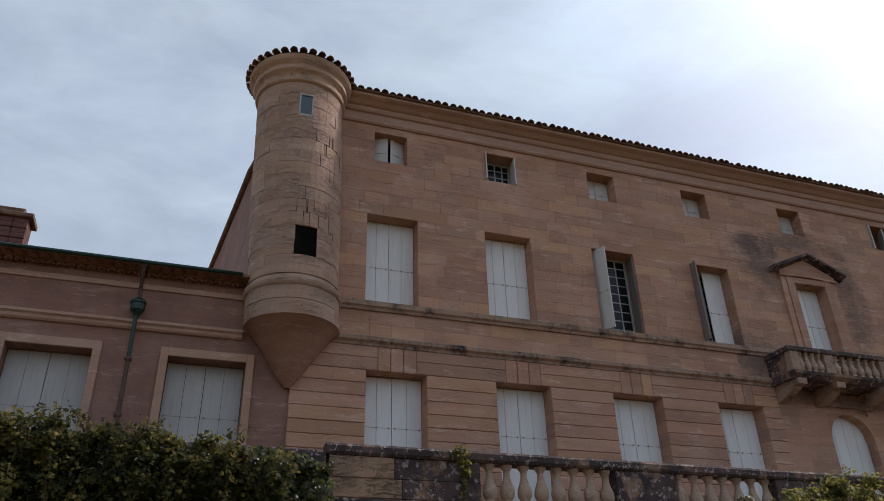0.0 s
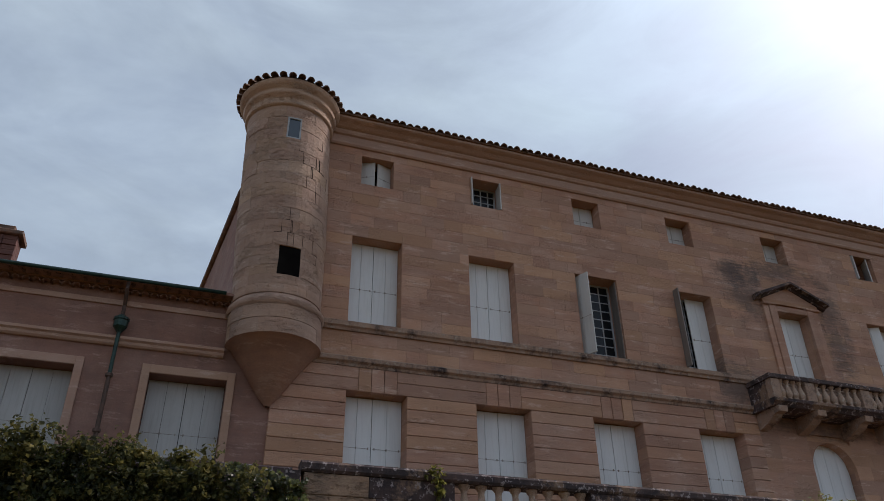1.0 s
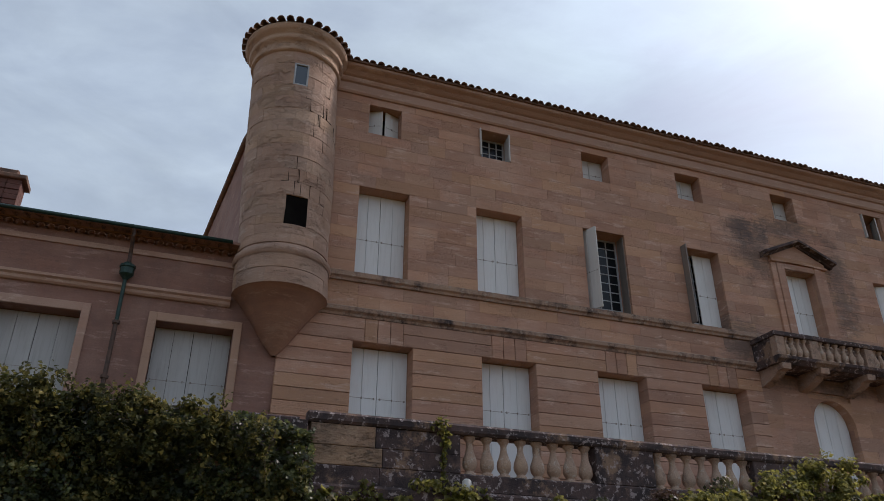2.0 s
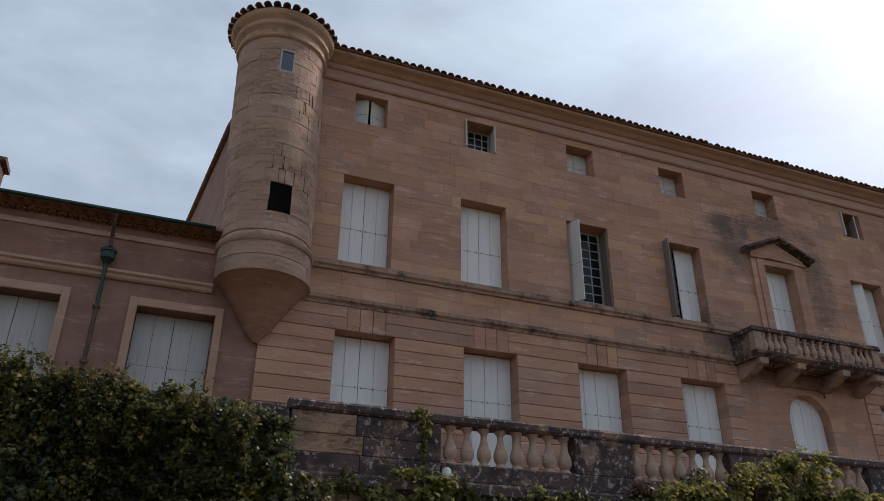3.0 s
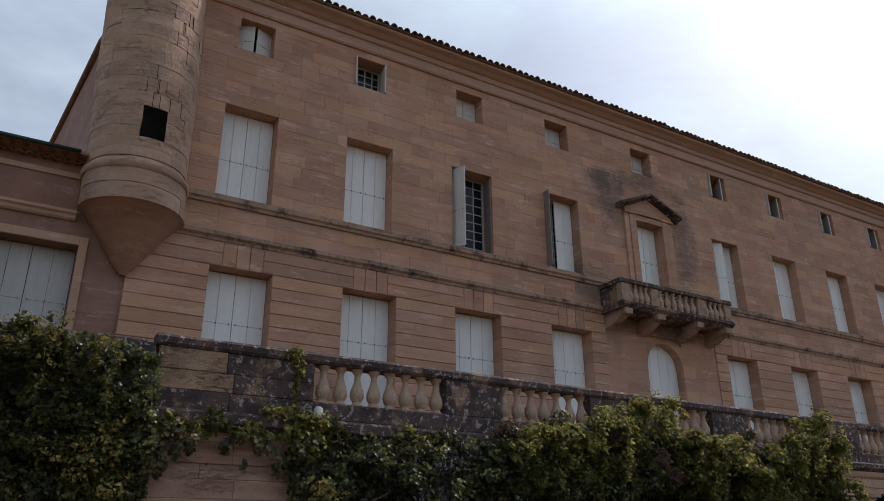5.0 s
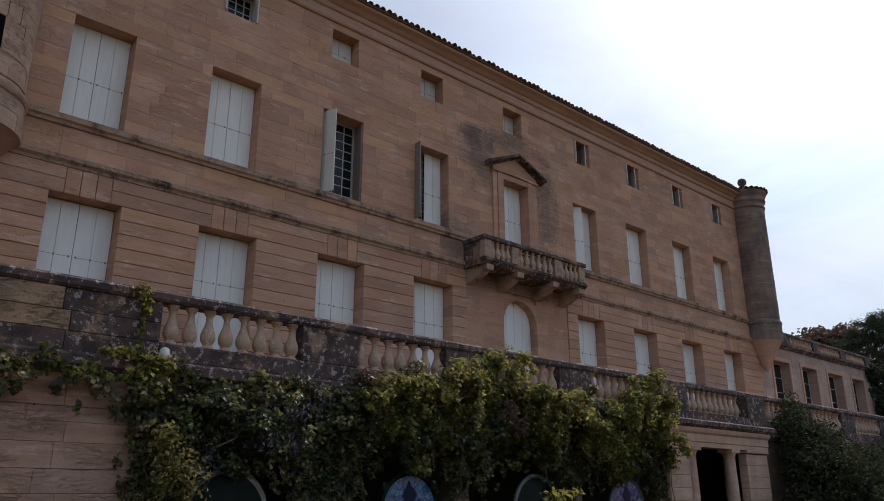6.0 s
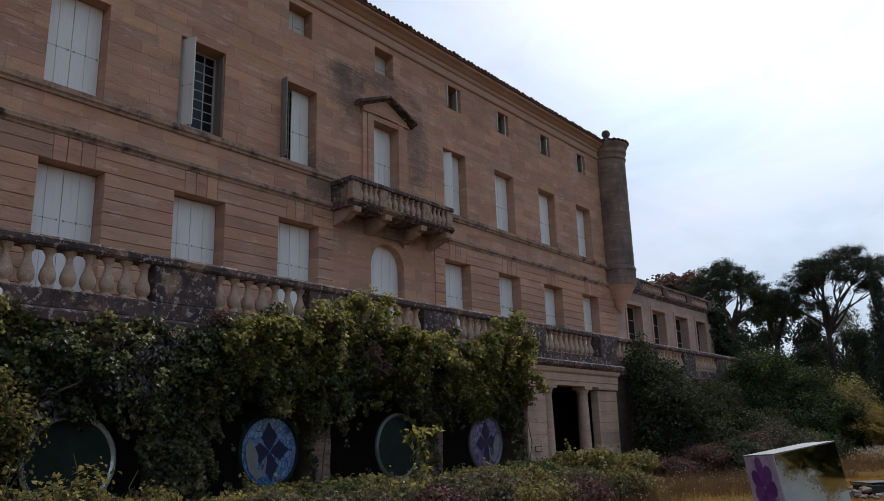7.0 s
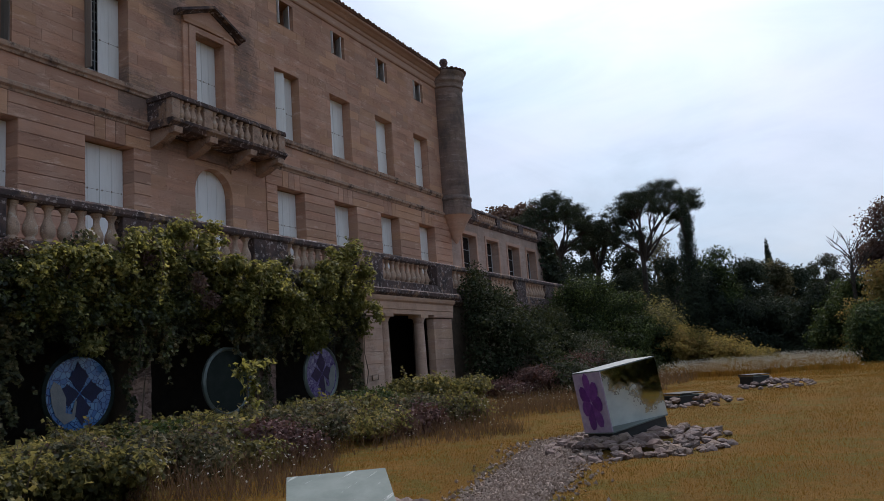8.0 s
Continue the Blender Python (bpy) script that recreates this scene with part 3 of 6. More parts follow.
core_openings = [(a - 0.02, b + 0.02, z0, z1 + 0.02) if z0 == TERRACE else (a, b, z0, z1) for a, b, z0, z1 in openings]
wall_front = solid("wall_south", wall_with_openings(X0, X1, BASE, 16.0, 0.06, 0.6, core_openings), STONE_RUN,
                   "ochre sandstone ashlar front of the house", "wall", kind="structure")
bm = bmesh.new()
for a, b in (((X1, 0.6), (X1, DEPTH)), ((X1, DEPTH), (-4.95, DEPTH)), ((-4.95, DEPTH), (-3.75, 0.6))):
    p, q = Vector((*a, 0)), Vector((*b, 0))
    nrm = (q - p).cross(Vector((0, 0, 1))).normalized() * -0.5
    lo = [bm.verts.new((v.x, v.y, BASE)) for v in (p, q, q + nrm, p + nrm)]
    hi = [bm.verts.new((v.x, v.y, 15.95)) for v in (p, q, q + nrm, p + nrm)]
    bm.faces.new(lo), bm.faces.new(hi)
    for i in range(4):
        bm.faces.new((lo[i], lo[(i + 1) % 4], hi[(i + 1) % 4], hi[i]))
solid("wall_back", bm, RENDER_PINK, "pinkish rendered side and back walls of the house", "wall", kind="structure")
# near-black floors and wall added inside, so that no daylight passes through the house
solid("floor_inside", boxes((X0 + 0.1, X1 - 0.1, 0.65, DEPTH - 0.2, 8.75, 8.9), (X0 + 0.1, X1 - 0.1, 0.65, DEPTH - 0.2, 13.2, 13.35), (X0 + 0.1, X1 - 0.1, 1.6, 1.7, BASE, 15.9)), DARK,
      "near-black floors and inner wall added to block daylight", "floor", kind="structure")

# string courses and cornice
def moulding(name, profile, x0, x1, mat, label):
    return part(name, sweep_x(profile, x0, x1), mat, wall_front, label)


moulding("string_course", [(0.1, 9.6), (-0.05, 9.6), (-0.07, 9.66), (-0.12, 9.7), (-0.13, 9.82), (-0.05, 9.858), (0.1, 9.858)], -2.3, X1 - 0.9, LEDGE, "weathered sill course")
moulding("string_course", [(0.1, 8.68), (-0.04, 8.68), (-0.06, 8.74), (-0.13, 8.79), (-0.14, 8.88), (-0.04, 8.94), (0.1, 8.94)], -2.2, X1 - 0.9, LEDGE, "weathered string course")
moulding("cornice", [(0.2, 15.28), (-0.05, 15.28), (-0.09, 15.33), (-0.09, 15.39), (-0.04, 15.43), (-0.04, 15.62), (-0.1, 15.65), (-0.13, 15.72), (-0.13, 15.77), (-0.2, 15.8), (-0.3, 15.88), (-0.4, 15.92), (-0.44, 15.95), (-0.44, 16.02), (0.2, 16.06)],
         -2.6, X1 - 0.3, TRIM, "moulded stone cornice")

# roof: low slope, joined tiles behind, single tiles at the eave
roof_main = tagged(new("roof"), "low roof of weathered canal tiles", "roof", kind="structure")


def tile_mesh(name, length, r, mat, flip=False):
    bm = bmesh.new()
    rows = []
    for y, s in ((0, 1.0), (length, 0.85)):
        for rr in (r, r - 0.018):
            rows.append([bm.verts.new((rr * s * math.cos(math.pi * i / 6), y, rr * s * math.sin(math.pi * i / 6) * (-1 if flip else 1))) for i in range(7)])
    for a, b in ((0, 2), (1, 3), (0, 1), (2, 3)):
        for i in range(6):
            bm.faces.new((rows[a][i], rows[a][i + 1], rows[b][i + 1], rows[b][i]))
    return mesh_of(name, bm, mat)


EAVE_TILE = tile_mesh("tile", 0.5, 0.1, TILE)
SLOPE = 0.2


def roof_sheet(x0, x1, y0, y1, z0, slope, pitch=0.25):
    bm = bmesh.new()
    n = int((x1 - x0) / pitch * 4)
    lo, hi = [], []
    for i in range(n + 1):
        x = x0 + (x1 - x0) * i / n
        w = 0.05 * math.cos(2 * math.pi * (x - x0) / pitch)
        lo.append(bm.verts.new((x, y0, z0 + w)))
        hi.append(bm.verts.new((x, y1, z0 + slope * (y1 - y0) + w)))
    for i in range(n):
        bm.faces.new((lo[i], lo[i + 1], hi[i + 1], hi[i]))
    return bm


part("tiles", roof_sheet(-2.9, X1 + 0.2, -0.42, DEPTH / 2, 16.06, SLOPE), TILE, roof_main, "", "stuff")
part("tiles", roof_sheet(-4.0, X1 + 0.2, DEPTH + 0.4, DEPTH / 2, 16.06, -SLOPE), TILE, roof_main, "", "stuff")
x = -2.45
while x < X1 - 0.4:
    t = new("tile", EAVE_TILE)
    t.parent = roof_main
    t.matrix_basis = pose(x + random.uniform(-0.02, 0.02), -0.56 + random.uniform(-0.03, 0.03), 16.03 + random.uniform(-0.012, 0.015), 11, 0, random.uniform(-4, 4))
    x += 0.225
part("tile_bed", boxes((-2.6, X1 - 0.3, -0.5, 0.0, 16.022, 16.09)), TILE, roof_main)
bm = bmesh.new()
tube(bm, [(-3.6, 0.8, 16.0), (-4.2, 4.4, 16.05), (-5.0, 12.6, 16.05)], [0.1, 0.1, 0.1], 8)
part("verge", bm, TILE, roof_main, "dark tile edge along the side wall")
# gable masonry under the ridge
bm = bmesh.new()
for xx in (X1 - 0.3,):
    a = [bm.verts.new((xx, 0.4, 15.9)), bm.verts.new((xx, DEPTH, 15.9)), bm.verts.new((xx, DEPTH / 2, 17.2))]
    b = [bm.verts.new((v.co.x - 0.3, v.co.y, v.co.z)) for v in a]
    bm.faces.new(a), bm.faces.new(b)
    for i in range(3):
        bm.faces.new((a[i], a[(i + 1) % 3], b[(i + 1) % 3], b[i]))
part("gable", bm, RENDER_PINK, roof_main)

# ---- shutters and windows ----
def shutter_leaf(w, h, mat, boards=2):
    """One leaf, hinged at x = 0, front towards -y; returns its pieces as (name, mesh)."""
    bw = w / boards
    bm = boxes(*[(i * bw + 0.0035, (i + 1) * bw - 0.0035, 0, 0.035, 0, h) for i in range(boards)], chamfer=0.004)
    leaf = mesh_of("shutter_leaf", bm, mat)
    z = h * 0.45 if h < 3 else h * 0.64
    bm = boxes((0.02, w - 0.03, -0.005, 0.002, z, z + 0.008))
    for q in ((0.08, 0.5, 0.9) if h > 1.2 else (0.5,)):
        box(bm, w * q - 0.012, w * q + 0.012, -0.014, 0.0, z - 0.02, z + 0.028)
    strap = mesh_of("strap_hinge", bm, STRAP)
    return leaf, strap


def put_shutters(w_half, z0, z1, mat, boards=2):
    """The leaf meshes for one size of opening."""
    return shutter_leaf(w_half - 0.011, z1 - z0 - 0.03, mat, boards)


LEAF_W = put_shutters(W_HALF, W_BOT, W_TOP, SHUTTER)
LEAF_G = put_shutters(G_HALF, TERRACE, G_TOP, SHUTTER)
LEAF_D = put_shutters(DOOR_HALF, W_BOT, DOOR_TOP, SHUTTER)
LEAF_SHADE = put_shutters(W_HALF, W_BOT, W_TOP, SHUTTER_DIM)
LEAF_DEEP_SHADE = put_shutters(W_HALF, W_BOT, W_TOP, SHUTTER_DEEP_SHADE)
LEAF_A = put_shutters(A_HALF, A_BOT, A_TOP, SHUTTER_DIM, 1)
LEAF_LW = put_shutters(0.825, TERRACE, 8.0, SHUTTER_WING)


def shutters(c, half, z0, meshes, y, left=0.0, right=0.0, label="closed pale grey wooden shutters in a stone opening"):
    ob = thing("shutters", label, "shutters", "shutters of the facade", at=(c, y, z0 + 0.015))
    for sgn, ang in ((-1, left), (1, right)):
        leaf = new("shutter_leaf", meshes[0])
        leaf.parent = ob
        # a negative scale in x would flip the face order, so the other leaf is turned about instead
        if sgn < 0:
            leaf.matrix_basis = pose(-half + 0.008, 0, 0, 0, 0, -ang)
        else:
            leaf.matrix_basis = pose(half - 0.008, 0.035, 0, 0, 0, 180 + ang)
        strap = new("strap_hinge", meshes[1])
        strap.parent = leaf
        strap.matrix_basis = pose(0, 0, 0) if sgn < 0 else pose(0, 0.035, 0) @ Matrix.Scale(-1, 4, (0, 1, 0))
        tagged(strap, "rusty iron strap")
    return ob


def casement(c, half, z0, z1, y, cols, rows, name="window_1"):
    ob = tagged(new(name), "dark paned window with pale glazing bars", "window", kind="structure")
    b = 0.05
    bm = boxes((c - half, c - half + b, y, y + 0.06, z0, z1), (c + half - b, c + half, y, y + 0.06, z0, z1),
               (c - half + b, c + half - b, y, y + 0.06, z0, z0 + b), (c - half + b, c + half - b, y, y + 0.06, z1 - b, z1))
    part("window_frame", bm, SASH, ob)
    bars = bmesh.new()
    for i in range(1, cols):
        x = c - half + 2 * half * i / cols
        box(bars, x - 0.018, x + 0.018, y + 0.012, y + 0.05, z0 + b, z1 - b)
    for j in range(1, rows):
        z = z0 + (z1 - z0) * j / rows
        box(bars, c - half + b, c + half - b, y + 0.016, y + 0.046, z - 0.014, z + 0.014)
    part("glazing_bars", bars, SASH, ob)
    for i in range(cols):
        for j in range(rows):
            xa, xb = c - half + 2 * half * i / cols, c - half + 2 * half * (i + 1) / cols
            za, zb = z0 + (z1 - z0) * j / rows, z0 + (z1 - z0) * (j + 1) / rows
            part("pane", boxes((xa, xb, y + 0.028, y + 0.034, za, zb)), GLASS, ob)
    return ob


for i, c in COLS.items():
    if i == 3:
        pair3 = shutters(c, W_HALF, W_BOT, LEAF_SHADE, REVEAL - 0.04, 68, 87, "open grey wooden shutters before a paned window")
        pair3.children[1].data = LEAF_DEEP_SHADE[0]
        pair3.children[1].scale = (0.5, 1, 1)
        casement(c, W_HALF, W_BOT, W_TOP, REVEAL + 0.06, 4, 9)
    elif i == 4:
        pair4 = shutters(c, W_HALF, W_BOT, LEAF_W, REVEAL - 0.04, 90, 0, "grey wooden shutters, one leaf standing open")
        pair4.children[0].data = LEAF_DEEP_SHADE[0]
        pair4.children[0].scale = (0.52, 1, 1)
        pair4.children[0].location.y = -0.26
        casement(c, W_HALF, W_BOT, W_TOP, REVEAL + 0.06, 4, 9)
    elif i == 6:
        shutters(c, W_HALF, W_BOT, LEAF_W, REVEAL - 0.06, 24, 0, "grey wooden shutters, one leaf ajar")
        casement(c, W_HALF, W_BOT, W_TOP, REVEAL + 0.06, 4, 9)
    elif i == 5:
        shutters(c, DOOR_HALF, W_BOT, LEAF_D, REVEAL - 0.12)
    else:
        shutters(c, W_HALF, W_BOT, LEAF_W, REVEAL - 0.04)
    if i != 5:
        shutters(c + G_OFF[i], G_HALF, TERRACE, LEAF_G, REVEAL - 0.02)
    if i == 2:
        shutters(c + A_OFF[i], A_HALF, A_BOT, LEAF_A, 0.36, 97, 83, "small grey shutters standing open")
        casement(c + A_OFF[i], A_HALF, A_BOT, A_TOP, REVEAL + 0.04, 4, 4)
    elif i == 1:
        shutters(c + A_OFF[i], A_HALF, A_BOT, LEAF_A, REVEAL - 0.08, 24, 20, "small grey shutters, slightly ajar")
    elif i in (3, 4, 5):
        shutters(c + A_OFF[i], A_HALF, A_BOT, LEAF_A, REVEAL - 0.02, label="small closed grey shutters")
    else:
        shutters(c + A_OFF[i], A_HALF, A_BOT, LEAF_A, REVEAL - 0.02, 84, 62, "small grey shutters standing half open")

# arched terrace door
def arch_door(cx, half, z0, spring, y):
    ob = tagged(new("door_1"), "closed pale arched wooden door of the terrace", "door", kind="structure")
    for s0, s1 in ((-1, -0.5), (-0.5, 0), (0, 0.5), (0.5, 1)):
        bm = bmesh.new()
        pts = [(cx + half * s0 + 0.006, z0)]
        for j in range(7):
            s = s0 + (s1 - s0) * j / 6
            pts.append((min(max(cx + half * s, cx + half * s0 + 0.006), cx + half * s1 - 0.006), spring + half * math.sqrt(max(0.0, 1 - s * s))))
        pts.append((cx + half * s1 - 0.006, z0))
        f = [bm.verts.new((x, y, z)) for x, z in pts]
        b = [bm.verts.new((x, y + 0.05, z)) for x, z in pts]
        bm.faces.new(f), bm.faces.new(b[::-1])
        for j in range(len(pts)):
            bm.faces.new((f[j], f[(j + 1) % len(pts)], b[(j + 1) % len(pts)], b[j]))
        part("door_board", bm, SHUTTER, ob)
    # stone that fills the corners over the arch
    for sgn in (-1, 1):
        bm = bmesh.new()
        top = spring + half
        for ya, yb in ((0.004, 0.58),):
            curve = [(cx + sgn * half * math.cos(a), spring + half * math.sin(a)) for a in [math.pi / 2 * j / 10 for j in range(11)]]
            pts = curve + [(cx + sgn * half, top)]
            f = [bm.verts.new((x, ya, z)) for x, z in pts]
            b = [bm.verts.new((x, yb, z)) for x, z in pts]
            bm.faces.new(f), bm.faces.new(b[::-1])
            for j in range(len(pts)):
                bm.faces.new((f[j], f[(j + 1) % len(pts)], b[(j + 1) % len(pts)], b[j]))
        part("arch_spandrel", bm, STONE, wall_front)
    return ob


arch_door(13.03, ARCH_HALF, TERRACE, ARCH_SPRING, 0.3)

# surround and pediment of the balcony door
door_case = thing("door_surround", "weathered stone door surround with a triangular pediment", "door surround")
for x0, x1, x2, x3 in ((11.84, 12.04, 12.04, 12.318), (13.8, 14.0, 13.522, 13.8)):
    part("pilaster", boxes((x0, x1, -0.07, 0.03, 9.86, 12.4), chamfer=0.01), STONE, door_case)
    part("jamb", boxes((x2, x3, -0.11, 0.03, 9.86, 12.4), chamfer=0.012), STONE, door_case)
    part("cap", boxes((min(x0, x2) - 0.03, max(x1, x3) + 0.03, -0.15, 0.03, 12.4, 12.47), chamfer=0.015), STONE, door_case)
part("lintel", boxes((12.318, 13.522, -0.1, 0.03, DOOR_TOP, 12.4), chamfer=0.01), STONE, door_case)
part("frieze", boxes((11.84, 14.0, -0.09, 0.03, 12.47, 12.6)), STONE, door_case)
bm = bmesh.new()
f = [bm.verts.new((x, -0.09, z)) for x, z in ((11.84, 12.602), (14.0, 12.602), (12.92, 13.1))]
b = [bm.verts.new((v.co.x, 0.03, v.co.z)) for v in f]
bm.faces.new(f), bm.faces.new(b)
for i in range(3):
    bm.faces.new((f[i], f[(i + 1) % 3], b[(i + 1) % 3], b[i]))
part("tympanum", bm, STONE, door_case)
for sgn in (-1, 1):
    bm = bmesh.new()
    prof = [(-0.34, 0.07), (-0.34, 0.15), (-0.22, 0.19), (0.03, 0.19), (0.03, 0.0), (-0.12, 0.0), (-0.16, 0.05)]
    a = [bm.verts.new((12.92 + sgn * 1.38, y, 12.5 + z)) for y, z in prof]
    c2 = [bm.verts.new((12.92, y, 13.09 + z)) for y, z in prof]
    n = len(prof)
    for i in range(n):
        bm.faces.new((a[i], a[(i + 1) % n], c2[(i + 1) % n], c2[i]))
    bm.faces.new(a), bm.faces.new(c2[::-1])
    part("raking_cornice", bm, LICHEN, door_case, "blackened sloping cornice")

# ---- balusters ----
def baluster_mesh(h, r, n=12):
    q = [(0.8, 0), (0.8, 0.06), (0.55, 0.08), (0.62, 0.12), (0.9, 0.2), (1.0, 0.3), (0.92, 0.42), (0.66, 0.55), (0.46, 0.68), (0.42, 0.8), (0.5, 0.87), (0.68, 0.9), (0.68, 0.93), (0.8, 0.94), (0.8, 1.0)]
    me = mesh_of("baluster", lathe([(r * a, h * b) for a, b in q], n), BALUSTER)
    me.shade_smooth()
    return me


# ---- balcony ----
BX0, BX1, BY = 10.52, 15.32, -0.95
balcony = thing("balcony", "stone balcony with balusters, black with lichen, on corbels", "balcony")
part("slab", sweep_x([(0.05, 8.68), (BY + 0.1, 8.68), (BY + 0.02, 8.76), (BY - 0.04, 8.8), (BY - 0.05, 8.88), (0.05, 8.9)], BX0 - 0.05, BX1 + 0.05), LICHEN, balcony)
for x in (10.75, 12.1, 13.8, 15.1):
    part("corbel", sweep_x([(0.03, 8.2), (-0.35, 8.3), (-0.62, 8.42), (-0.7, 8.5), (-0.92, 8.52), (-0.94, 8.68), (0.03, 8.68)], x - 0.15, x + 0.15), LEDGE, balcony)
part("handrail", boxes((BX0 - 0.04, BX1 + 0.04, BY - 0.04, BY + 0.24, 9.46, 9.6), (BX0 - 0.04, BX0 + 0.22, BY + 0.24, 0.02, 9.46, 9.6), (BX1 - 0.22, BX1 + 0.04, BY + 0.24, 0.02, 9.46, 9.6), chamfer=0.02), LICHEN, balcony)
for x0, x1 in ((BX0, BX0 + 0.3), (11.72, 12.06), (13.76, 14.1), (BX1 - 0.3, BX1)):
    part("pedestal", boxes((x0, x1, BY, BY + 0.22, 8.9, 9.46), chamfer=0.012), LEDGE, balcony)
for x in (BX0, BX1 - 0.22):
    part("side_panel", boxes((x, x + 0.2, BY + 0.23, 0.02, 8.9, 9.46)), LICHEN, balcony)
BAL_S = baluster_mesh(0.56, 0.105)
for xa, xb, n in ((10.82, 11.72, 4), (12.06, 13.76, 6), (14.1, 15.02, 4)):
    for i in range(n):
        o = new("baluster", BAL_S)
        o.parent = balcony
        o.location = (xa + (xb - xa) * (i + 0.5) / n, BY + 0.11, 8.9)

# ---- turrets ----
def turret(cx, cy, r, mat, name, label, seed, wins, cracks=0, skew=0.0, cap=0.0, lean=0.0, waist=0.0):
    rnd = random.Random(seed)
    ob = thing(name, label, "turret")
    drum = [(0.05, 7.45), (0.25 * r, 7.72), (0.6 * r, 8.3), (0.9 * r, 8.72), (1.02 * r, 8.8)]
    bm = lathe(drum, 40, at=(cx, cy))
    for v in bm.verts:
        v.co.x += skew * (8.8 - v.co.z) / 1.3
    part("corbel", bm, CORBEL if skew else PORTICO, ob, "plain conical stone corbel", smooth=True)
    part("core", lathe([(0.97 * r, 8.8), (0.97 * r, 9.5), (0.93 * r, 9.8), (0.93 * r, 15.5)], 48, at=(cx, cy)), mat, ob)
    part("moulding", lathe([(1.03 * r, 9.5), (1.06 * r, 9.54), (1.07 * r, 9.6), (1.06 * r, 9.66), (1.02 * r, 9.7), (0.96 * r, 9.8)], 48, at=(cx, cy)), mat, ob, smooth=True)
    part("cornice", lathe([(0.95 * r, 15.24), (1.03 * r, 15.27), (1.05 * r, 15.34), (1.01 * r, 15.38), (1.02 * r, 15.56), (1.08 * r, 15.6), (1.11 * r, 15.68), (1.08 * r, 15.73 - cap * 0.3), (1.1 * r, 15.88 - cap * 0.8), (1.17 * r, 15.95 - cap), (1.21 * r, 16.05 - cap), (1.21 * r, 16.12 - cap), (0.5 * r, 16.2 - cap)], 48, at=(cx, cy)), mat, ob, smooth=True)
    # curved stones in courses
    edges = [9.8, 10.03, 10.27, 10.52, 10.77, 11.02] + [11.02 + 0.35333 * i for i in range(1, 10)] + [14.54, 14.88, 15.25]
    courses = [(8.8, 9.16), (9.17, 9.5)] + list(zip(edges, edges[1:]))
    for k0, (za, zb) in enumerate(courses):
        rr = 1.02 * r if zb < 9.6 else 0.985 * r
        a = rnd.uniform(0, 0.5)
        end = a + 2 * math.pi - 0.02
        while a < end - 0.02:
            w = min(rnd.uniform(0.42, 0.8), end - a)
            if end - a - w < 0.2:
                w = end - a
            mid = a + w / 2
            if math.sin(mid) < 0.55:
                segs = [(a, a + w)]
                for (wa, wb, z0, z1) in wins:
                    if zb > z0 + 0.02 and za < z1 - 0.02:
                        nxt = []
                        for s, e in segs:
                            for off in (-2 * math.pi, 0, 2 * math.pi):
                                lo, hi = wa + off, wb + off
                                if s < hi and e > lo:
                                    if s < lo:
                                        nxt.append((s, lo))
                                    if e > hi:
                                        nxt.append((hi, e))
                                    break
                            else:
                                nxt.append((s, e))
                        segs = nxt
                for s, e in segs:
                    if e - s < 0.05:
                        continue
                    bm = bmesh.new()
                    n = max(2, int((e - s) / 0.13))
                    jit = rnd.uniform(-0.006, 0.006) * r
                    g = 0.0008
                    row = []
                    for i in range(n + 1):
                        t = s + g + (e - s - 2 * g) * i / n
                        ca, sa = math.cos(t), math.sin(t)
                        row.append([bm.verts.new((cx + q * ca, cy + q * sa, z)) for q, z in ((0.88 * r, za + g), (rr + jit - 0.003, za + g), (rr + jit, za + 0.005), (rr + jit, zb - 0.005), (rr + jit - 0.003, zb - g), (0.88 * r, zb - g))])
                    for p, q in zip(row, row[1:]):
                        for j in range(5):
                            bm.faces.new((p[j], q[j], q[j + 1], p[j + 1]))
                    bm.faces.new(row[0][::-1]), bm.faces.new(row[-1])
                    part("stone", bm, mat, ob)
            a += w
    # open cracks between the stones
    for i in range(cracks):
        a = rnd.uniform(-1.55, -0.35)
        z = rnd.choice(edges[3:-2])
        pts = []
        for j in range(rnd.randint(3, 6)):
            pts.append((cx + 0.984 * r * math.cos(a), cy + 0.984 * r * math.sin(a), z + rnd.uniform(-0.008, 0.008)))
            if j % 2:
                a += rnd.choice((-1, 1)) * rnd.uniform(0.06, 0.22)
            elif z > 10.6:
                z = max(e for e in edges if e < z - 0.05)
        bm = bmesh.new()
        tube(bm, pts, [rnd.uniform(0.003, 0.01) for p in pts], 5)
        part("crack", bm, DARK, ob)
    # the shaft leans a little and narrows towards its foot
    if lean or waist:
        for o in ob.children:
            for v in o.data.vertices:
                u = min(max((v.co.z - 9.8) / 2.2, 0.0), 1.0)
                q = 1 - waist * (1 - u * u * (3 - 2 * u))
                v.co.x = cx + (v.co.x - cx) * q + lean * (16.0 - v.co.z)
                v.co.y = cy + (v.co.y - cy) * q
    # low tiled cone
    part("tiles", lathe([(1.22 * r, 16.14 - cap), (0.06, 16.5 - cap)], 24, at=(cx, cy)), TILE, ob)
    n = int(2 * math.pi * 1.25 * r / 0.24)
    for i in range(n):
        t = new("tile", EAVE_TILE)
        t.parent = ob
        a = 2 * math.pi * i / n
        t.matrix_basis = pose(cx + 1.29 * r * math.cos(a), cy + 1.29 * r * math.sin(a), 16.13 - cap + rnd.uniform(-0.01, 0.01), 14, 0, math.degrees(a) + 90)
    return ob


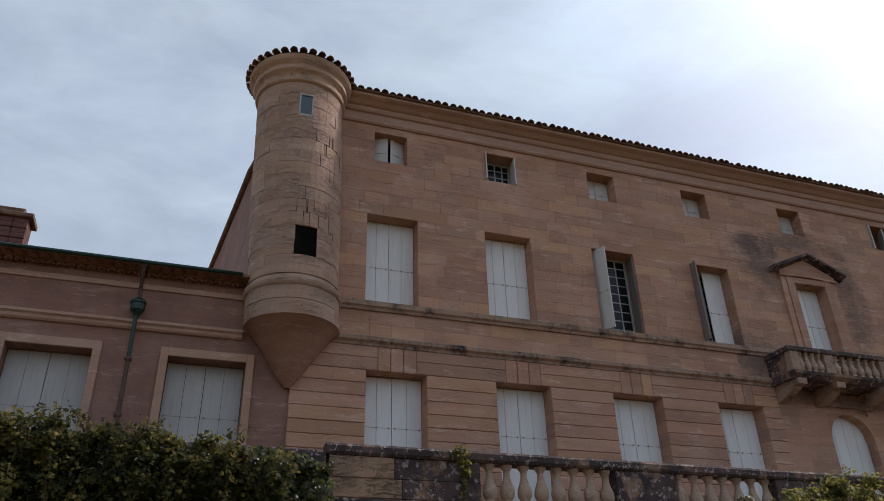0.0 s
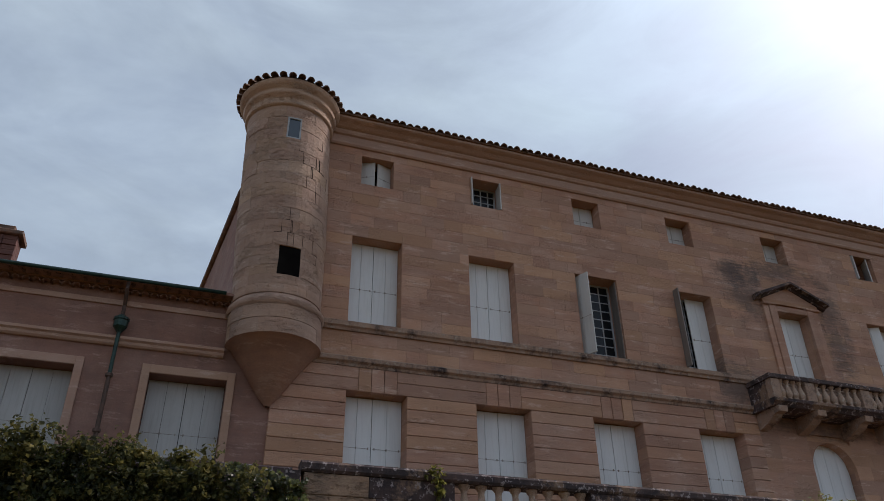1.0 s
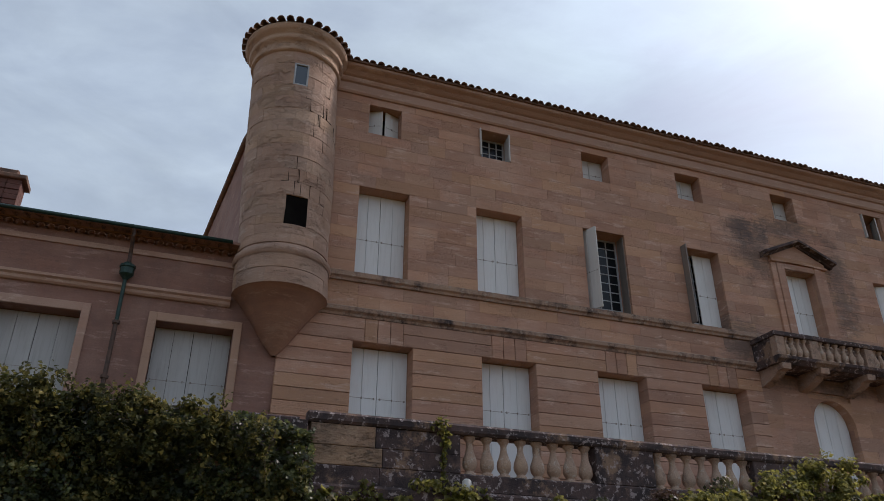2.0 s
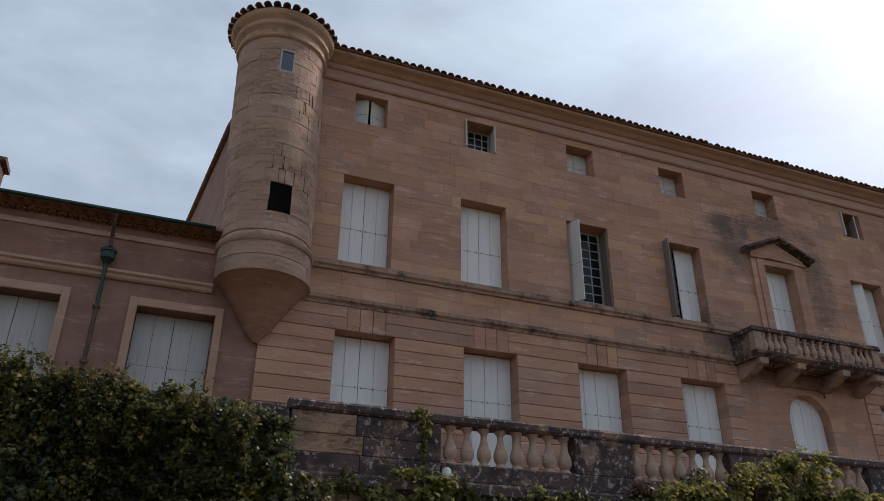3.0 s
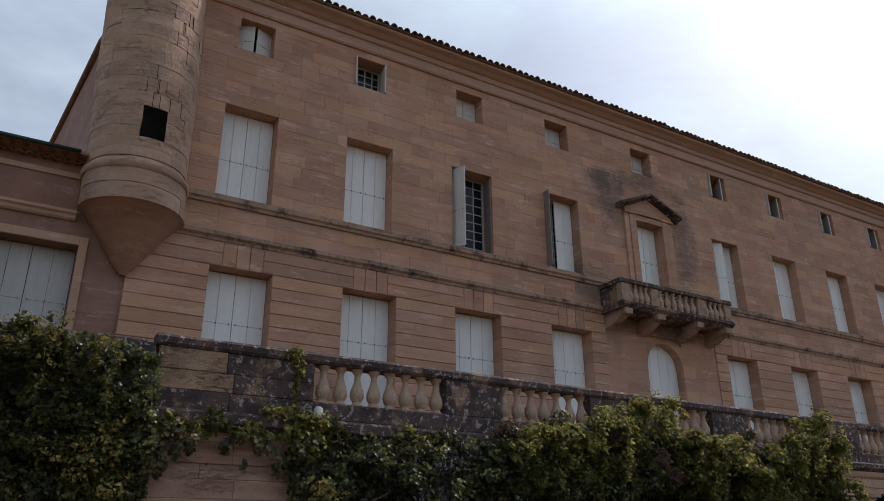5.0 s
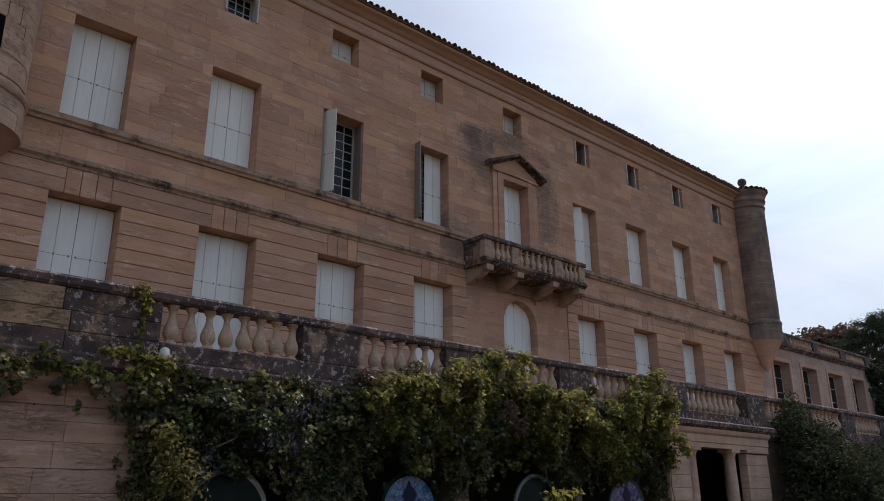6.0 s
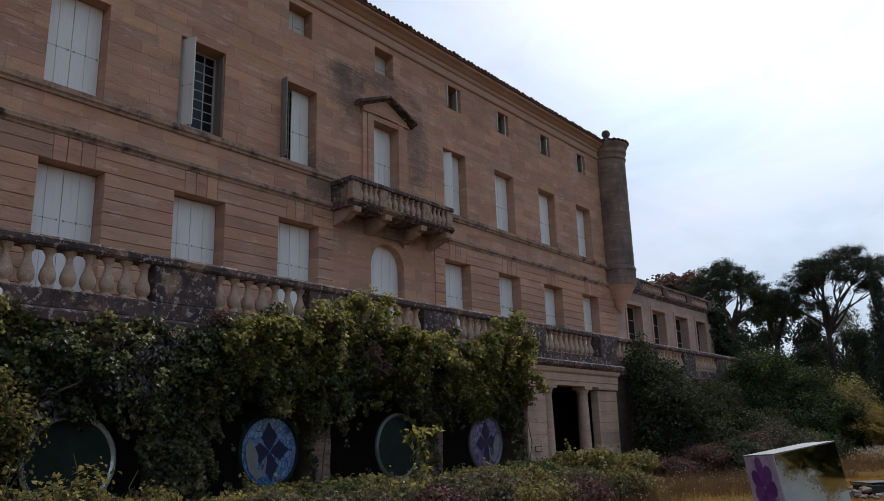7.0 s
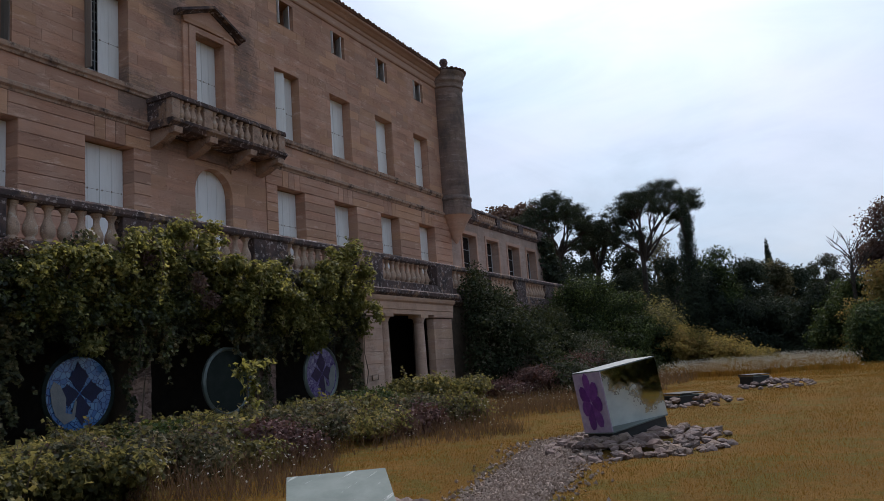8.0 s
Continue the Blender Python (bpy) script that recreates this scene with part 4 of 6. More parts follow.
TL = (-3.36, -0.1, 1.14)
tower_left = turret(*TL, TOWER, "turret", "round corner turret of cracked grey-brown stone", 3,
                    [(-1.72, -1.24, 10.27, 11.02), (-1.74, -1.42, 14.2, 14.88)], 12, -0.05, 0.13, 0.034, 0.06)
TR = (29.35, -0.2, 0.85)
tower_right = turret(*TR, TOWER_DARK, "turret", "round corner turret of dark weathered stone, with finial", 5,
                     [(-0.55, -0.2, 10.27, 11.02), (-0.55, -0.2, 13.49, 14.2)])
part("finial", lathe([(0.16, 16.4), (0.2, 16.46), (0.09, 16.54), (0.07, 16.62), (0.19, 16.74), (0.22, 16.86), (0.17, 17.0), (0.02, 17.08)], 14, at=TR[:2]), LICHEN, tower_right, smooth=True)


def turret_window(ob, tw, a0, a1, z0, z1, name, mat):
    cx, cy, r = tw
    am = (a0 + a1) / 2
    half = r * math.sin((a1 - a0) / 2)
    bm = boxes((-half, half, 0, 0.02, z0, z1))
    me = mesh_of(name, bm, mat)
    p = part(name, me, mat, ob)
    p.matrix_basis = pose(cx + r * 0.95 * math.cos(am), cy + r * 0.95 * math.sin(am), 0, 0, 0, math.degrees(am) + 90)
    return p


# Openings are near-black plates: the unlit depth is painted, not hollow.
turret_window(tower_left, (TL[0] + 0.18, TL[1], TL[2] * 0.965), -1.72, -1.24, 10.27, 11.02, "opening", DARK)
pane = turret_window(tower_left, (TL[0] + 0.05, TL[1], TL[2]), -1.74, -1.42, 14.2, 14.88, "pane", BLUE_GLASS)
half = TL[2] * math.sin(0.16)
fr = part("window_frame", boxes((-half, -half + 0.04, -0.03, 0.03, 14.2, 14.88), (half - 0.04, half, -0.03, 0.03, 14.2, 14.88), (-half + 0.04, half - 0.04, -0.03, 0.03, 14.2, 14.24), (-half + 0.04, half - 0.04, -0.03, 0.03, 14.84, 14.88)), SASH, tower_left)
fr.matrix_basis = pane.matrix_basis.copy()
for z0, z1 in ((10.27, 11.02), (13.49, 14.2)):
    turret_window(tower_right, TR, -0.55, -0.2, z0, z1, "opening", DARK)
# ---- left wing ----
LWX0, RWX_IN = -14.0, 29.6
lw_holes = [(-5.69, -4.04, TERRACE, 8.0), (-8.85, -7.2, TERRACE, 8.0), (-12.0, -10.35, TERRACE, 8.0)]
wing_left = solid("wall_west", wall_with_openings(LWX0, X0 + 0.0, BASE, 9.95, 0.05, 0.55, lw_holes), RENDER_PINK,
                  "pinkish rendered wall of the low wing", "wall", kind="structure")
solid("wall_wing_back", boxes((LWX0, -4.0, 7.5, 8.0, BASE, 10.0), (LWX0, LWX0 + 0.4, 0.56, 7.5, BASE, 10.0)), RENDER_PINK, "plain rendered back of the low wing", "wall", kind="structure")
for a, b, z0, z1 in lw_holes:
    bm = boxes((a - 0.17, a, 0.0, 0.06, z0, z1 + 0.19), (b, b + 0.17, 0.0, 0.06, z0, z1 + 0.19), (a, b, 0.0, 0.06, z1, z1 + 0.19), chamfer=0.008)
    part("window_surround", bm, TRIM, wing_left, "flat stone window surround")
    shutters((a + b) / 2, 0.825, z0, LEAF_LW, 0.44)
part("string_course", sweep_x([(0.06, 8.52), (0.0, 8.52), (-0.04, 8.56), (-0.05, 8.62), (-0.1, 8.66), (-0.1, 8.72), (0.06, 8.76)], LWX0, -4.2), TRIM, wing_left)
part("frieze", boxes((LWX0, -4.2, 0.01, 0.06, 9.5, 9.62)), TRIM, wing_left)
roof_left = tagged(new("roof_wing"), "low tiled roof of the wing, with tiled eave", "roof", kind="structure")
part("tiles", roof_sheet(LWX0, -3.95, -0.3, 7.9, 9.93, 0.15), TILE, roof_left, "", "stuff")
GEN = tile_mesh("tile", 0.4, 0.085, TILE_PINK)
for row, (yy, zz) in enumerate(((-0.1, 9.85),)):
    x = LWX0 + 0.1 + row * 0.1
    while x < -4.1:
        t = new("tile", GEN)
        t.parent = roof_left
        t.matrix_basis = pose(x, yy + random.uniform(-0.015, 0.015), zz - 0.06, 0, 0, random.uniform(-3, 3))
        x += 0.205
    part("eave_bed", boxes((LWX0, -4.1, yy + 0.02, 0.06, zz + 0.045, zz + 0.075)), TILE_PINK, roof_left)
part("eave_bed", boxes((LWX0, -4.1, -0.36, 0.06, 9.925, 9.985)), TILE_PINK, roof_left)
gutter = thing("gutter", "dark green half-round metal gutter along the eave", "gutter")
bm = bmesh.new()
tube(bm, [(LWX0, -0.42, 9.98), (-9, -0.42, 9.96), (-4.35, -0.42, 9.95)], [0.045] * 3, 10)
part("trough", bm, GUTTER, gutter, smooth=True)
x = LWX0 + 0.2
while x < -4.3:
    t = new("tile", EAVE_TILE)
    t.parent = roof_left
    t.matrix_basis = pose(x, -0.33 + random.uniform(-0.03, 0.03), 9.9, 9, 0, random.uniform(-5, 5))
    x += 0.25
downpipe = thing("downpipe", "green and rusty rainwater pipe with a hopper head", "drainpipe")
bm = bmesh.new()
tube(bm, [(-6.47, -0.42, 9.9), (-6.47, -0.38, 9.75), (-6.47, -0.12, 9.45), (-6.47, -0.1, 9.2)], [0.042] * 4, 8)
part("swan_neck", bm, PIPE_RUST, downpipe)
part("hopper", lathe([(0.06, 8.8), (0.08, 8.84), (0.15, 8.92), (0.15, 9.06), (0.17, 9.08), (0.17, 9.13), (0.12, 9.16), (0.08, 9.2)], 10, at=(-6.47, -0.1)), GUTTER, downpipe, "dark green hopper head")
bm = bmesh.new()
tube(bm, [(-6.47, -0.1, 8.84), (-6.47, -0.1, 7.75)], [0.042] * 2, 8)
part("pipe", bm, GUTTER, downpipe)
bm = bmesh.new()
tube(bm, [(-6.47, -0.1, 7.8), (-6.47, -0.1, TERRACE)], [0.046] * 2, 8)
part("pipe", bm, PIPE_RUST, downpipe, "rusty brown lower pipe")
for z in (7.8, 6.6):
    part("collar", lathe([(0.06, z - 0.04), (0.08, z - 0.03), (0.08, z + 0.03), (0.06, z + 0.04)], 10, at=(-6.47, -0.1)), PIPE_RUST, downpipe)
chimney = thing("chimney", "red brick chimney stack on the wing roof", "chimney")
for i in range(14):
    z = 10.4 + i * 0.15
    wobble = 0.02 if i % 2 else 0.0
    for j in range(3):
        xa = -10.75 + j * 0.35
        part("brick", boxes((xa + 0.006, xa + 0.344, 3.0 + wobble, 3.6, z, z + 0.138), chamfer=0.01), BRICK, chimney)
part("cap", boxes((-10.85, -9.6, 2.92, 3.7, 12.5, 12.62), (-10.6, -9.85, 3.05, 3.55, 12.62, 12.8), chamfer=0.02), TILE, chimney)

# Unseen walls added to stop daylight showing through the shutter gaps.
solid("wall_inner", boxes((LWX0 + 0.5, -3.2, 1.2, 1.3, BASE, 9.8), (RWX_IN, 43.0, 1.2, 1.3, BASE, 8.8)), DARK, "added near-black walls that block light behind the wing windows", "wall", kind="structure")

# ---- right wing ----
RWX0, RWX1 = X1 + 0.0, 43.4
rw_holes = [(30.7, 32.4, TERRACE, 8.2), (33.75, 35.4, TERRACE, 8.2), (36.8, 38.6, TERRACE, 8.2), (39.9, 41.45, TERRACE, 8.2)]
wing_right = solid("wall_east", wall_with_openings(RWX0, RWX1, BASE, 9.05, 0.15, 0.65, rw_holes), WING_GREY,
                   "grey-brown rendered wall of the terrace wing", "wall", kind="structure")
solid("wall_wing_end", boxes((RWX1 - 0.5, RWX1, 0.66, 8, BASE, 9.0), (RWX0, RWX1, 7.5, 8, BASE, 9.0), (RWX0, RWX1, 0.7, 7.4, 8.9, 9.0), (RWX0, RWX1 - 0.6, 1.5, 1.6, BASE, 8.8)), WING_GREY, "plain end and back of the terrace wing", "wall", kind="structure")
part("cornice", sweep_x([(0.16, 8.85), (0.1, 8.85), (0.02, 8.95), (-0.06, 9.0), (-0.06, 9.08), (0.16, 9.1)], RWX0, RWX1 + 0.06), LICHEN, wing_right)
for a, b, z0, z1 in rw_holes:
    part("window_surround", boxes((a - 0.16, a, 0.1, 0.16, z0, z1 + 0.18), (b, b + 0.16, 0.1, 0.16, z0, z1 + 0.18), (a, b, 0.1, 0.16, z1, z1 + 0.18), chamfer=0.008), TRIM, wing_right)
    casement((a + b) / 2, (b - a) / 2, z0, z1, 0.55, 2, 5, "window_2")
parapet = thing("balustrade", "lichened stone balustrade on the wing roof", "balustrade")
part("handrail", boxes((RWX0, RWX1, 0.12, 0.4, 9.6, 9.74), chamfer=0.02), LICHEN, parapet)
part("base", boxes((RWX0, RWX1, 0.12, 0.4, 9.1, 9.17)), LICHEN, parapet)
BAL_P = baluster_mesh(0.43, 0.09, 8)
x = RWX0 + 0.5
k2 = 0
while x < RWX1 - 0.2:
    if k2 % 10 == 9:
        part("pedestal", boxes((x - 0.2, x + 0.5, 0.12, 0.38, 9.17, 9.6)), LICHEN, parapet)
        x += 0.6
    else:
        o = new("baluster", BAL_P)
        o.parent = parapet
        o.location = (x, 0.26, 9.17)
    x += 0.28
    k2 += 1

# ---- terrace ----
TY = -2.45
solid("terrace_floor", boxes((-14, 46, TY + 0.1, 0.05, 4.4, TERRACE)), PORTICO, "stone floor of the terrace", "floor", kind="structure")
ARCHES = [2.12, 6.58, 10.86, 14.83]
arch_holes = [(a, b, BASE - 0.2, 3.1) for a, b in ((0.75, 3.9), (4.7, 7.8), (8.4, 11.95), (12.7, 16.5))] + [(17.95, 21.7, BASE - 0.2, 3.6)]
terrace_wall = solid("wall_terrace", wall_with_openings(-14, 46, BASE - 0.2, 4.05, TY + 0.12, TY + 0.75, arch_holes), MORTAR,
                     "stone retaining wall of the terrace with low arches", "wall", kind="structure")
solid("wall_vault", boxes((-14, 46, -0.12, -0.04, BASE - 0.2, 4.39)), VAULT, "back wall of the vaults, coloured dark for their shade", "wall", kind="structure")
# coursed stones on the bare stretch of wall and the piers between the arches
PIERS = [(-2.7, 0.75), (3.9, 4.7), (7.8, 8.4), (11.95, 12.7)]
rnd = random.Random(11)
for a, b in PIERS:
    z = 0.3
    while z < 3.95:
        h = rnd.uniform(0.26, 0.46)
        h = min(h, 4.02 - z)
        x = a
        while x < b - 0.05:
            w = min(rnd.uniform(0.9, 1.9), b - x)
            if b - x - w < 0.2:
                w = b - x
            part("stone", boxes((x + 0.002, x + w - 0.002, TY + 0.08 + rnd.uniform(-0.015, 0.015), TY + 0.3, z + 0.002, z + h - 0.002), chamfer=0.008), PIER if a < 0 else RUBBLE, terrace_wall)
            x += w
        z += h
ledge_prof = [(TY + 0.3, 4.0), (TY + 0.02, 4.0), (TY - 0.04, 4.08), (TY - 0.14, 4.14), (TY - 0.16, 4.3), (TY - 0.1, 4.36), (TY + 0.3, 4.36)]
part("ledge", sweep_x(ledge_prof, -2.75, 46), LICHEN, terrace_wall, "lichened stone ledge")
balustrade = thing("balustrade", "lichened stone balustrade of the terrace with vase balusters", "balustrade")
part("base", boxes((0.45, 46, TY - 0.02, TY + 0.32, 4.362, 4.72), chamfer=0.03), LICHEN, balustrade)
part("handrail", sweep_x([(TY + 0.34, 5.48), (TY - 0.02, 5.48), (TY - 0.06, 5.53), (TY - 0.06, 5.64), (TY - 0.02, 5.69), (TY + 0.34, 5.7)], -2.62, 46), LICHEN, balustrade)
part("handrail", boxes((-14, -2.7, TY + 0.5, TY + 0.9, 5.5, 5.68), chamfer=0.03), LICHEN, balustrade)
part("parapet", boxes((-14, -2.7, TY + 0.55, TY + 0.85, 4.3, 5.5)), LICHEN, balustrade)
part("return_wall", boxes((-2.9, -2.62, TY + 0.0, TY + 0.85, 4.36, 5.5)), LICHEN, balustrade)
# long solid block, of several stones
for x0, x1, z0, z1, m in ((-2.58, -1.2, 4.37, 4.72, LICHEN), (-1.2, 0.45, 4.37, 4.72, LICHEN), (-2.56, -1.15, 4.72, 5.08, BLOCK), (-2.56, -1.3, 5.08, 5.48, BLOCK), (-1.15, 0.45, 4.72, 5.08, LICHEN), (-1.3, 0.45, 5.08, 5.48, LICHEN)):
    part("stone", boxes((x0 + 0.004, x1 - 0.004, TY + rnd.uniform(-0.01, 0.01), TY + 0.32, z0, z1 - 0.006), chamfer=0.012), m, balustrade)
BAL_T = baluster_mesh(0.76, 0.15, 14)
PEDS = [(0.25, 0.5), (3.5, 4.93), (7.6, 9.15), (11.9, 13.35), (16.55, 18.1), (22.1, 23.45), (26.6, 28.0), (31.0, 32.4), (35.4, 36.8), (39.8, 41.2), (44.4, 46)]
for x0, x1 in PEDS[1:]:
    part("pedestal", boxes((x0, x1, TY - 0.01, TY + 0.3, 4.72, 5.48), chamfer=0.015), LICHEN, balustrade)
for (a0, a1), (b0, b1) in zip(PEDS, PEDS[1:]):
    n = round((b0 - a1) / 0.375)
    for i in range(n):
        o = new("baluster", BAL_T)
        o.parent = balustrade
        o.location = (a1 + (b0 - a1) * (i + 0.5) / n, TY + 0.14, 4.72)
        o.rotation_euler = (0, 0, random.uniform(0, 6))

# ---- portico ----
portico = thing("portico", "pale stone garden portico with two columns", "portico")
PY = TY - 0.25
gz = 0.3
for x0, x1 in ((16.75, 17.95), (21.7, 23.25)):
    z = gz
    while z < 3.4:
        h = min(0.39, 3.45 - z)
        part("stone", boxes((x0, x1, PY + 0.06 + rnd.uniform(-0.008, 0.008), TY + 0.4, z + 0.003, z + h - 0.003), chamfer=0.01), PORTICO, portico)
        z += h
    part("pier_cap", boxes((x0 - 0.04, x1 + 0.04, PY, TY + 0.4, 3.45, 3.55), chamfer=0.02), PORTICO, portico)
col = lathe([(0.27, gz), (0.27, gz + 0.12), (0.24, gz + 0.2), (0.215, gz + 0.26), (0.215, 1.5), (0.185, 3.2), (0.185, 3.28), (0.21, 3.3), (0.2, 3.34), (0.26, 3.42), (0.26, 3.44)], 20)
col_me = mesh_of("column", col, PORTICO)
col_me.shade_smooth()
for x in (18.4, 20.95):
    c2 = part("column", col_me, PORTICO, portico)
    c2.location = (x, PY + 0.3, 0)
    part("abacus", boxes((x - 0.28, x + 0.28, PY + 0.02, PY + 0.58, 3.44, 3.55)), PORTICO, portico)
part("entablature", sweep_x([(TY + 0.3, 3.552), (PY + 0.06, 3.552), (PY + 0.06, 3.7), (PY + 0.03, 3.72), (PY + 0.03, 3.96), (PY - 0.05, 4.02), (PY - 0.08, 4.1), (PY - 0.08, 4.16), (TY + 0.3, 4.16)], 16.85, 23.4), PORTICO, portico)
part("ledge", sweep_x([(TY + 0.1, 4.165), (PY - 0.1, 4.165), (PY - 0.2, 4.24), (PY - 0.22, 4.36), (PY - 0.1, 4.42), (TY + 0.1, 4.42)], 16.5, 23.7), LICHEN, portico, "lichened stone ledge")
part("parapet", boxes((16.5, 18.1, PY - 0.02, TY - 0.03, 4.42, 5.46), (22.1, 23.45, PY - 0.02, TY - 0.03, 4.42, 5.46), (18.1, 22.1, PY - 0.02, TY - 0.03, 4.42, 4.7), chamfer=0.01), LICHEN, portico)

plate = thing("plaque", "small framed metal plate on the portico pier", "sign", at=(17.3, PY + 0.045, 1.42))
part("plate", boxes((-0.17, 0.17, -0.012, 0.0, -0.07, 0.07), chamfer=0.004), PORTICO, plate)
part("frame", boxes((-0.19, 0.19, -0.02, 0.0, 0.071, 0.09), (-0.19, 0.19, -0.02, 0.0, -0.09, -0.071), (-0.19, -0.171, -0.02, 0.0, -0.07, 0.07), (0.171, 0.19, -0.02, 0.0, -0.07, 0.07)), IRON, plate, "rusty dark frame")

# ---- round panels in the arches ----
def leaf_shape(bm, ang, length, width, y, cx=0.0, cz=0.0):
    """A pointed lobed leaf, flat, standing in the xz plane."""
    pts = [(0.0, 0.03), (0.12, 0.1), (0.3, 0.24), (0.5, 0.42), (0.64, 0.5), (0.46, 0.58), (0.44, 0.68), (0.28, 0.72), (0.13, 0.86), (0.0, 1.0)]
    out = [(w * width, l * length) for w, l in pts] + [(-w * width, l * length) for w, l in pts[-2:0:-1]]
    ca, sa = math.cos(ang), math.sin(ang)
    f = [bm.verts.new((cx + w * ca - l * sa, y, cz + w * sa + l * ca)) for w, l in out]
    b = [bm.verts.new((v.co.x, y + 0.006, v.co.z)) for v in f]
    bm.faces.new(f), bm.faces.new(b[::-1])
    for i in range(len(f)):
        bm.faces.new((f[i], f[(i + 1) % len(f)], b[(i + 1) % len(b)], b[i]))


def disc_bm(r, y0, y1, n=48):
    bm = bmesh.new()
    f = [bm.verts.new((r * math.cos(2 * math.pi * i / n), y0, r * math.sin(2 * math.pi * i / n))) for i in range(n)]
    b = [bm.verts.new((v.co.x, y1, v.co.z)) for v in f]
    bm.faces.new(f), bm.faces.new(b[::-1])
    for i in range(n):
        bm.faces.new((f[i], f[(i + 1) % n], b[(i + 1) % n], b[i]))
    return bm


def round_panel(cx, cz, y, r, face, rim, label, petals=None):
    ob = thing("round_panel", label, "round panel", "round panels in the arches", at=(cx, y, cz))
    part("face", disc_bm(r, 0, 0.04), face, ob)
    bm = bmesh.new()
    n = 48
    rows = []
    for q, yy in ((r - 0.05, 0.0), (r - 0.01, -0.05), (r + 0.05, -0.01), (r + 0.05, 0.05), (r - 0.05, 0.05)):
        rows.append([bm.verts.new((q * math.cos(2 * math.pi * i / n), yy, q * math.sin(2 * math.pi * i / n))) for i in range(n)])
    for j in range(5):
        a, b = rows[j], rows[(j + 1) % 5]
        for i in range(n):
            bm.faces.new((a[i], a[(i + 1) % n], b[(i + 1) % n], b[i]))
    part("rim", bm, rim, ob)
    part("foot", boxes((-0.3, 0.3, -0.05, 0.12, ground_z(cx, y) - cz - 0.05, -r)), PLINTH, ob)
    if petals:
        for a in (0, 90, 180, 270):
            bm = bmesh.new()
            leaf_shape(bm, radians(a + 4), r * (0.82 if a % 180 == 0 else 0.7), r * 0.46, -0.012)
            part("leaf_print", bm, petals, ob)
        bm = bmesh.new()
        tall = [(-0.7, -0.5), (-0.45, -0.74), (-0.16, -0.62), (-0.1, -0.2), (-0.14, -0.14), (-0.24, -0.5), (-0.42, -0.46), (-0.4, -0.1), (-0.56, 0.22), (-0.74, 0.34), (-0.84, 0.14), (-0.8, -0.2)]
        if petals is VIOLET:
            tall = [(-x, z) for x, z in tall][::-1]
        f = [bm.verts.new((x * r, -0.022, z * r)) for x, z in tall]
        b = [bm.verts.new((v.co.x, -0.016, v.co.z)) for v in f]
        bm.faces.new(f), bm.faces.new(b[::-1])
        for i in range(len(f)):
            bm.faces.new((f[i], f[(i + 1) % len(f)], b[(i + 1) % len(b)], b[i]))
        part("pale_print", bm, PALE_PRINT, ob)
    return ob


DY = TY + 0.1
round_panel(2.12, 1.63, DY, 0.82, DULL_MIRROR, BRIGHT_RIM, "round dull mirror with a bright rim, in a dark arch")
round_panel(6.58, 1.68, DY, 0.8, BLUE_MOSAIC, DULL_MIRROR, "round blue glass mosaic with dark leaf shapes", NAVY)
round_panel(10.86, 1.68, DY, 0.82, DULL_MIRROR, MATT_MIRROR, "round dark mirror in an arch, half hidden", None)
round_panel(14.83, 1.68, DY, 0.8, PURPLE_MOSAIC, MATT_MIRROR, "round purple glass mosaic with dark leaf shapes", VIOLET)
# ---- planting ----
def climber(name, label, category, pts, outs, size, mat, stems=(), group="", slim=0.45, extra=()):
    ob = thing(name, label, category, group)
    part("foliage", leaf_mesh("foliage", pts, size, mat, outward=outs, slim=slim, spread=0.55), mat, ob, "", "stuff")
    for p, o, s, m, lab in extra:
        part("foliage", leaf_mesh("foliage", p, s, m, outward=o, slim=slim), m, ob, lab, "stuff")
    for line in stems:
        bm = bmesh.new()
        tube(bm, line, [0.02 * (1 - 0.7 * i / (len(line) - 1)) for i in range(len(line))], 5)
        part("stem", bm, STEM, ob)
    return ob


def wander(p, q, n=7, amount=0.15, rnd=random.Random(2)):
    p, q = Vector(p), Vector(q)
    return [tuple(p.lerp(q, i / (n - 1)) + Vector((rnd.uniform(-1, 1), rnd.uniform(-0.4, 0.4), rnd.uniform(-0.4, 0.4))) * amount * (0 < i < n - 1)) for i in range(n)]


def curtain(x0, x1, n, top, low, thick, y=TY, holes=(), lump=1.0):
    """Places on a hanging sheet of leaves before the wall; top, low and thick are functions of x."""
    xs = RNG.uniform(x0, x1, n)
    u = RNG.random(n)
    t = np.array([top(x) for x in xs])
    b = np.array([low(x) for x in xs])
    zs = b + (t - b) * u
    th = np.array([thick(x, z) for x, z in zip(xs, zs)])
    wave = 0.5 + 0.5 * np.sin(xs * 1.9 + zs * 0.7) * np.sin(zs * 2.3 - xs * 0.8)
    tuft = 0.5 + 0.5 * np.sin(xs * 7 + 2 * np.sin(zs * 3)) * np.sin(zs * 8 + 1.5 * np.sin(xs * 4))
    ys = y - 0.04 - th * (0.15 + 0.5 * wave * lump + 0.6 * tuft) * RNG.random(n) ** 0.5
    keep = np.ones(n, bool)
    for cx, cz, rx, rz, power in holes:
        keep &= np.abs((xs - cx) / rx) ** power + np.abs((zs - cz) / rz) ** power > 1 + 0.4 * np.sin(xs * 9) * np.sin(zs * 8) + 0.3 * np.sin(xs * 21 + zs * 5)
    p = np.stack([xs, ys, zs], 1)[keep]
    return p, np.tile([0.0, -1.0, 0.25], (len(p), 1))


def bumpy(x, *terms):
    return sum(a * math.sin(f * x + p) for a, f, p in terms)


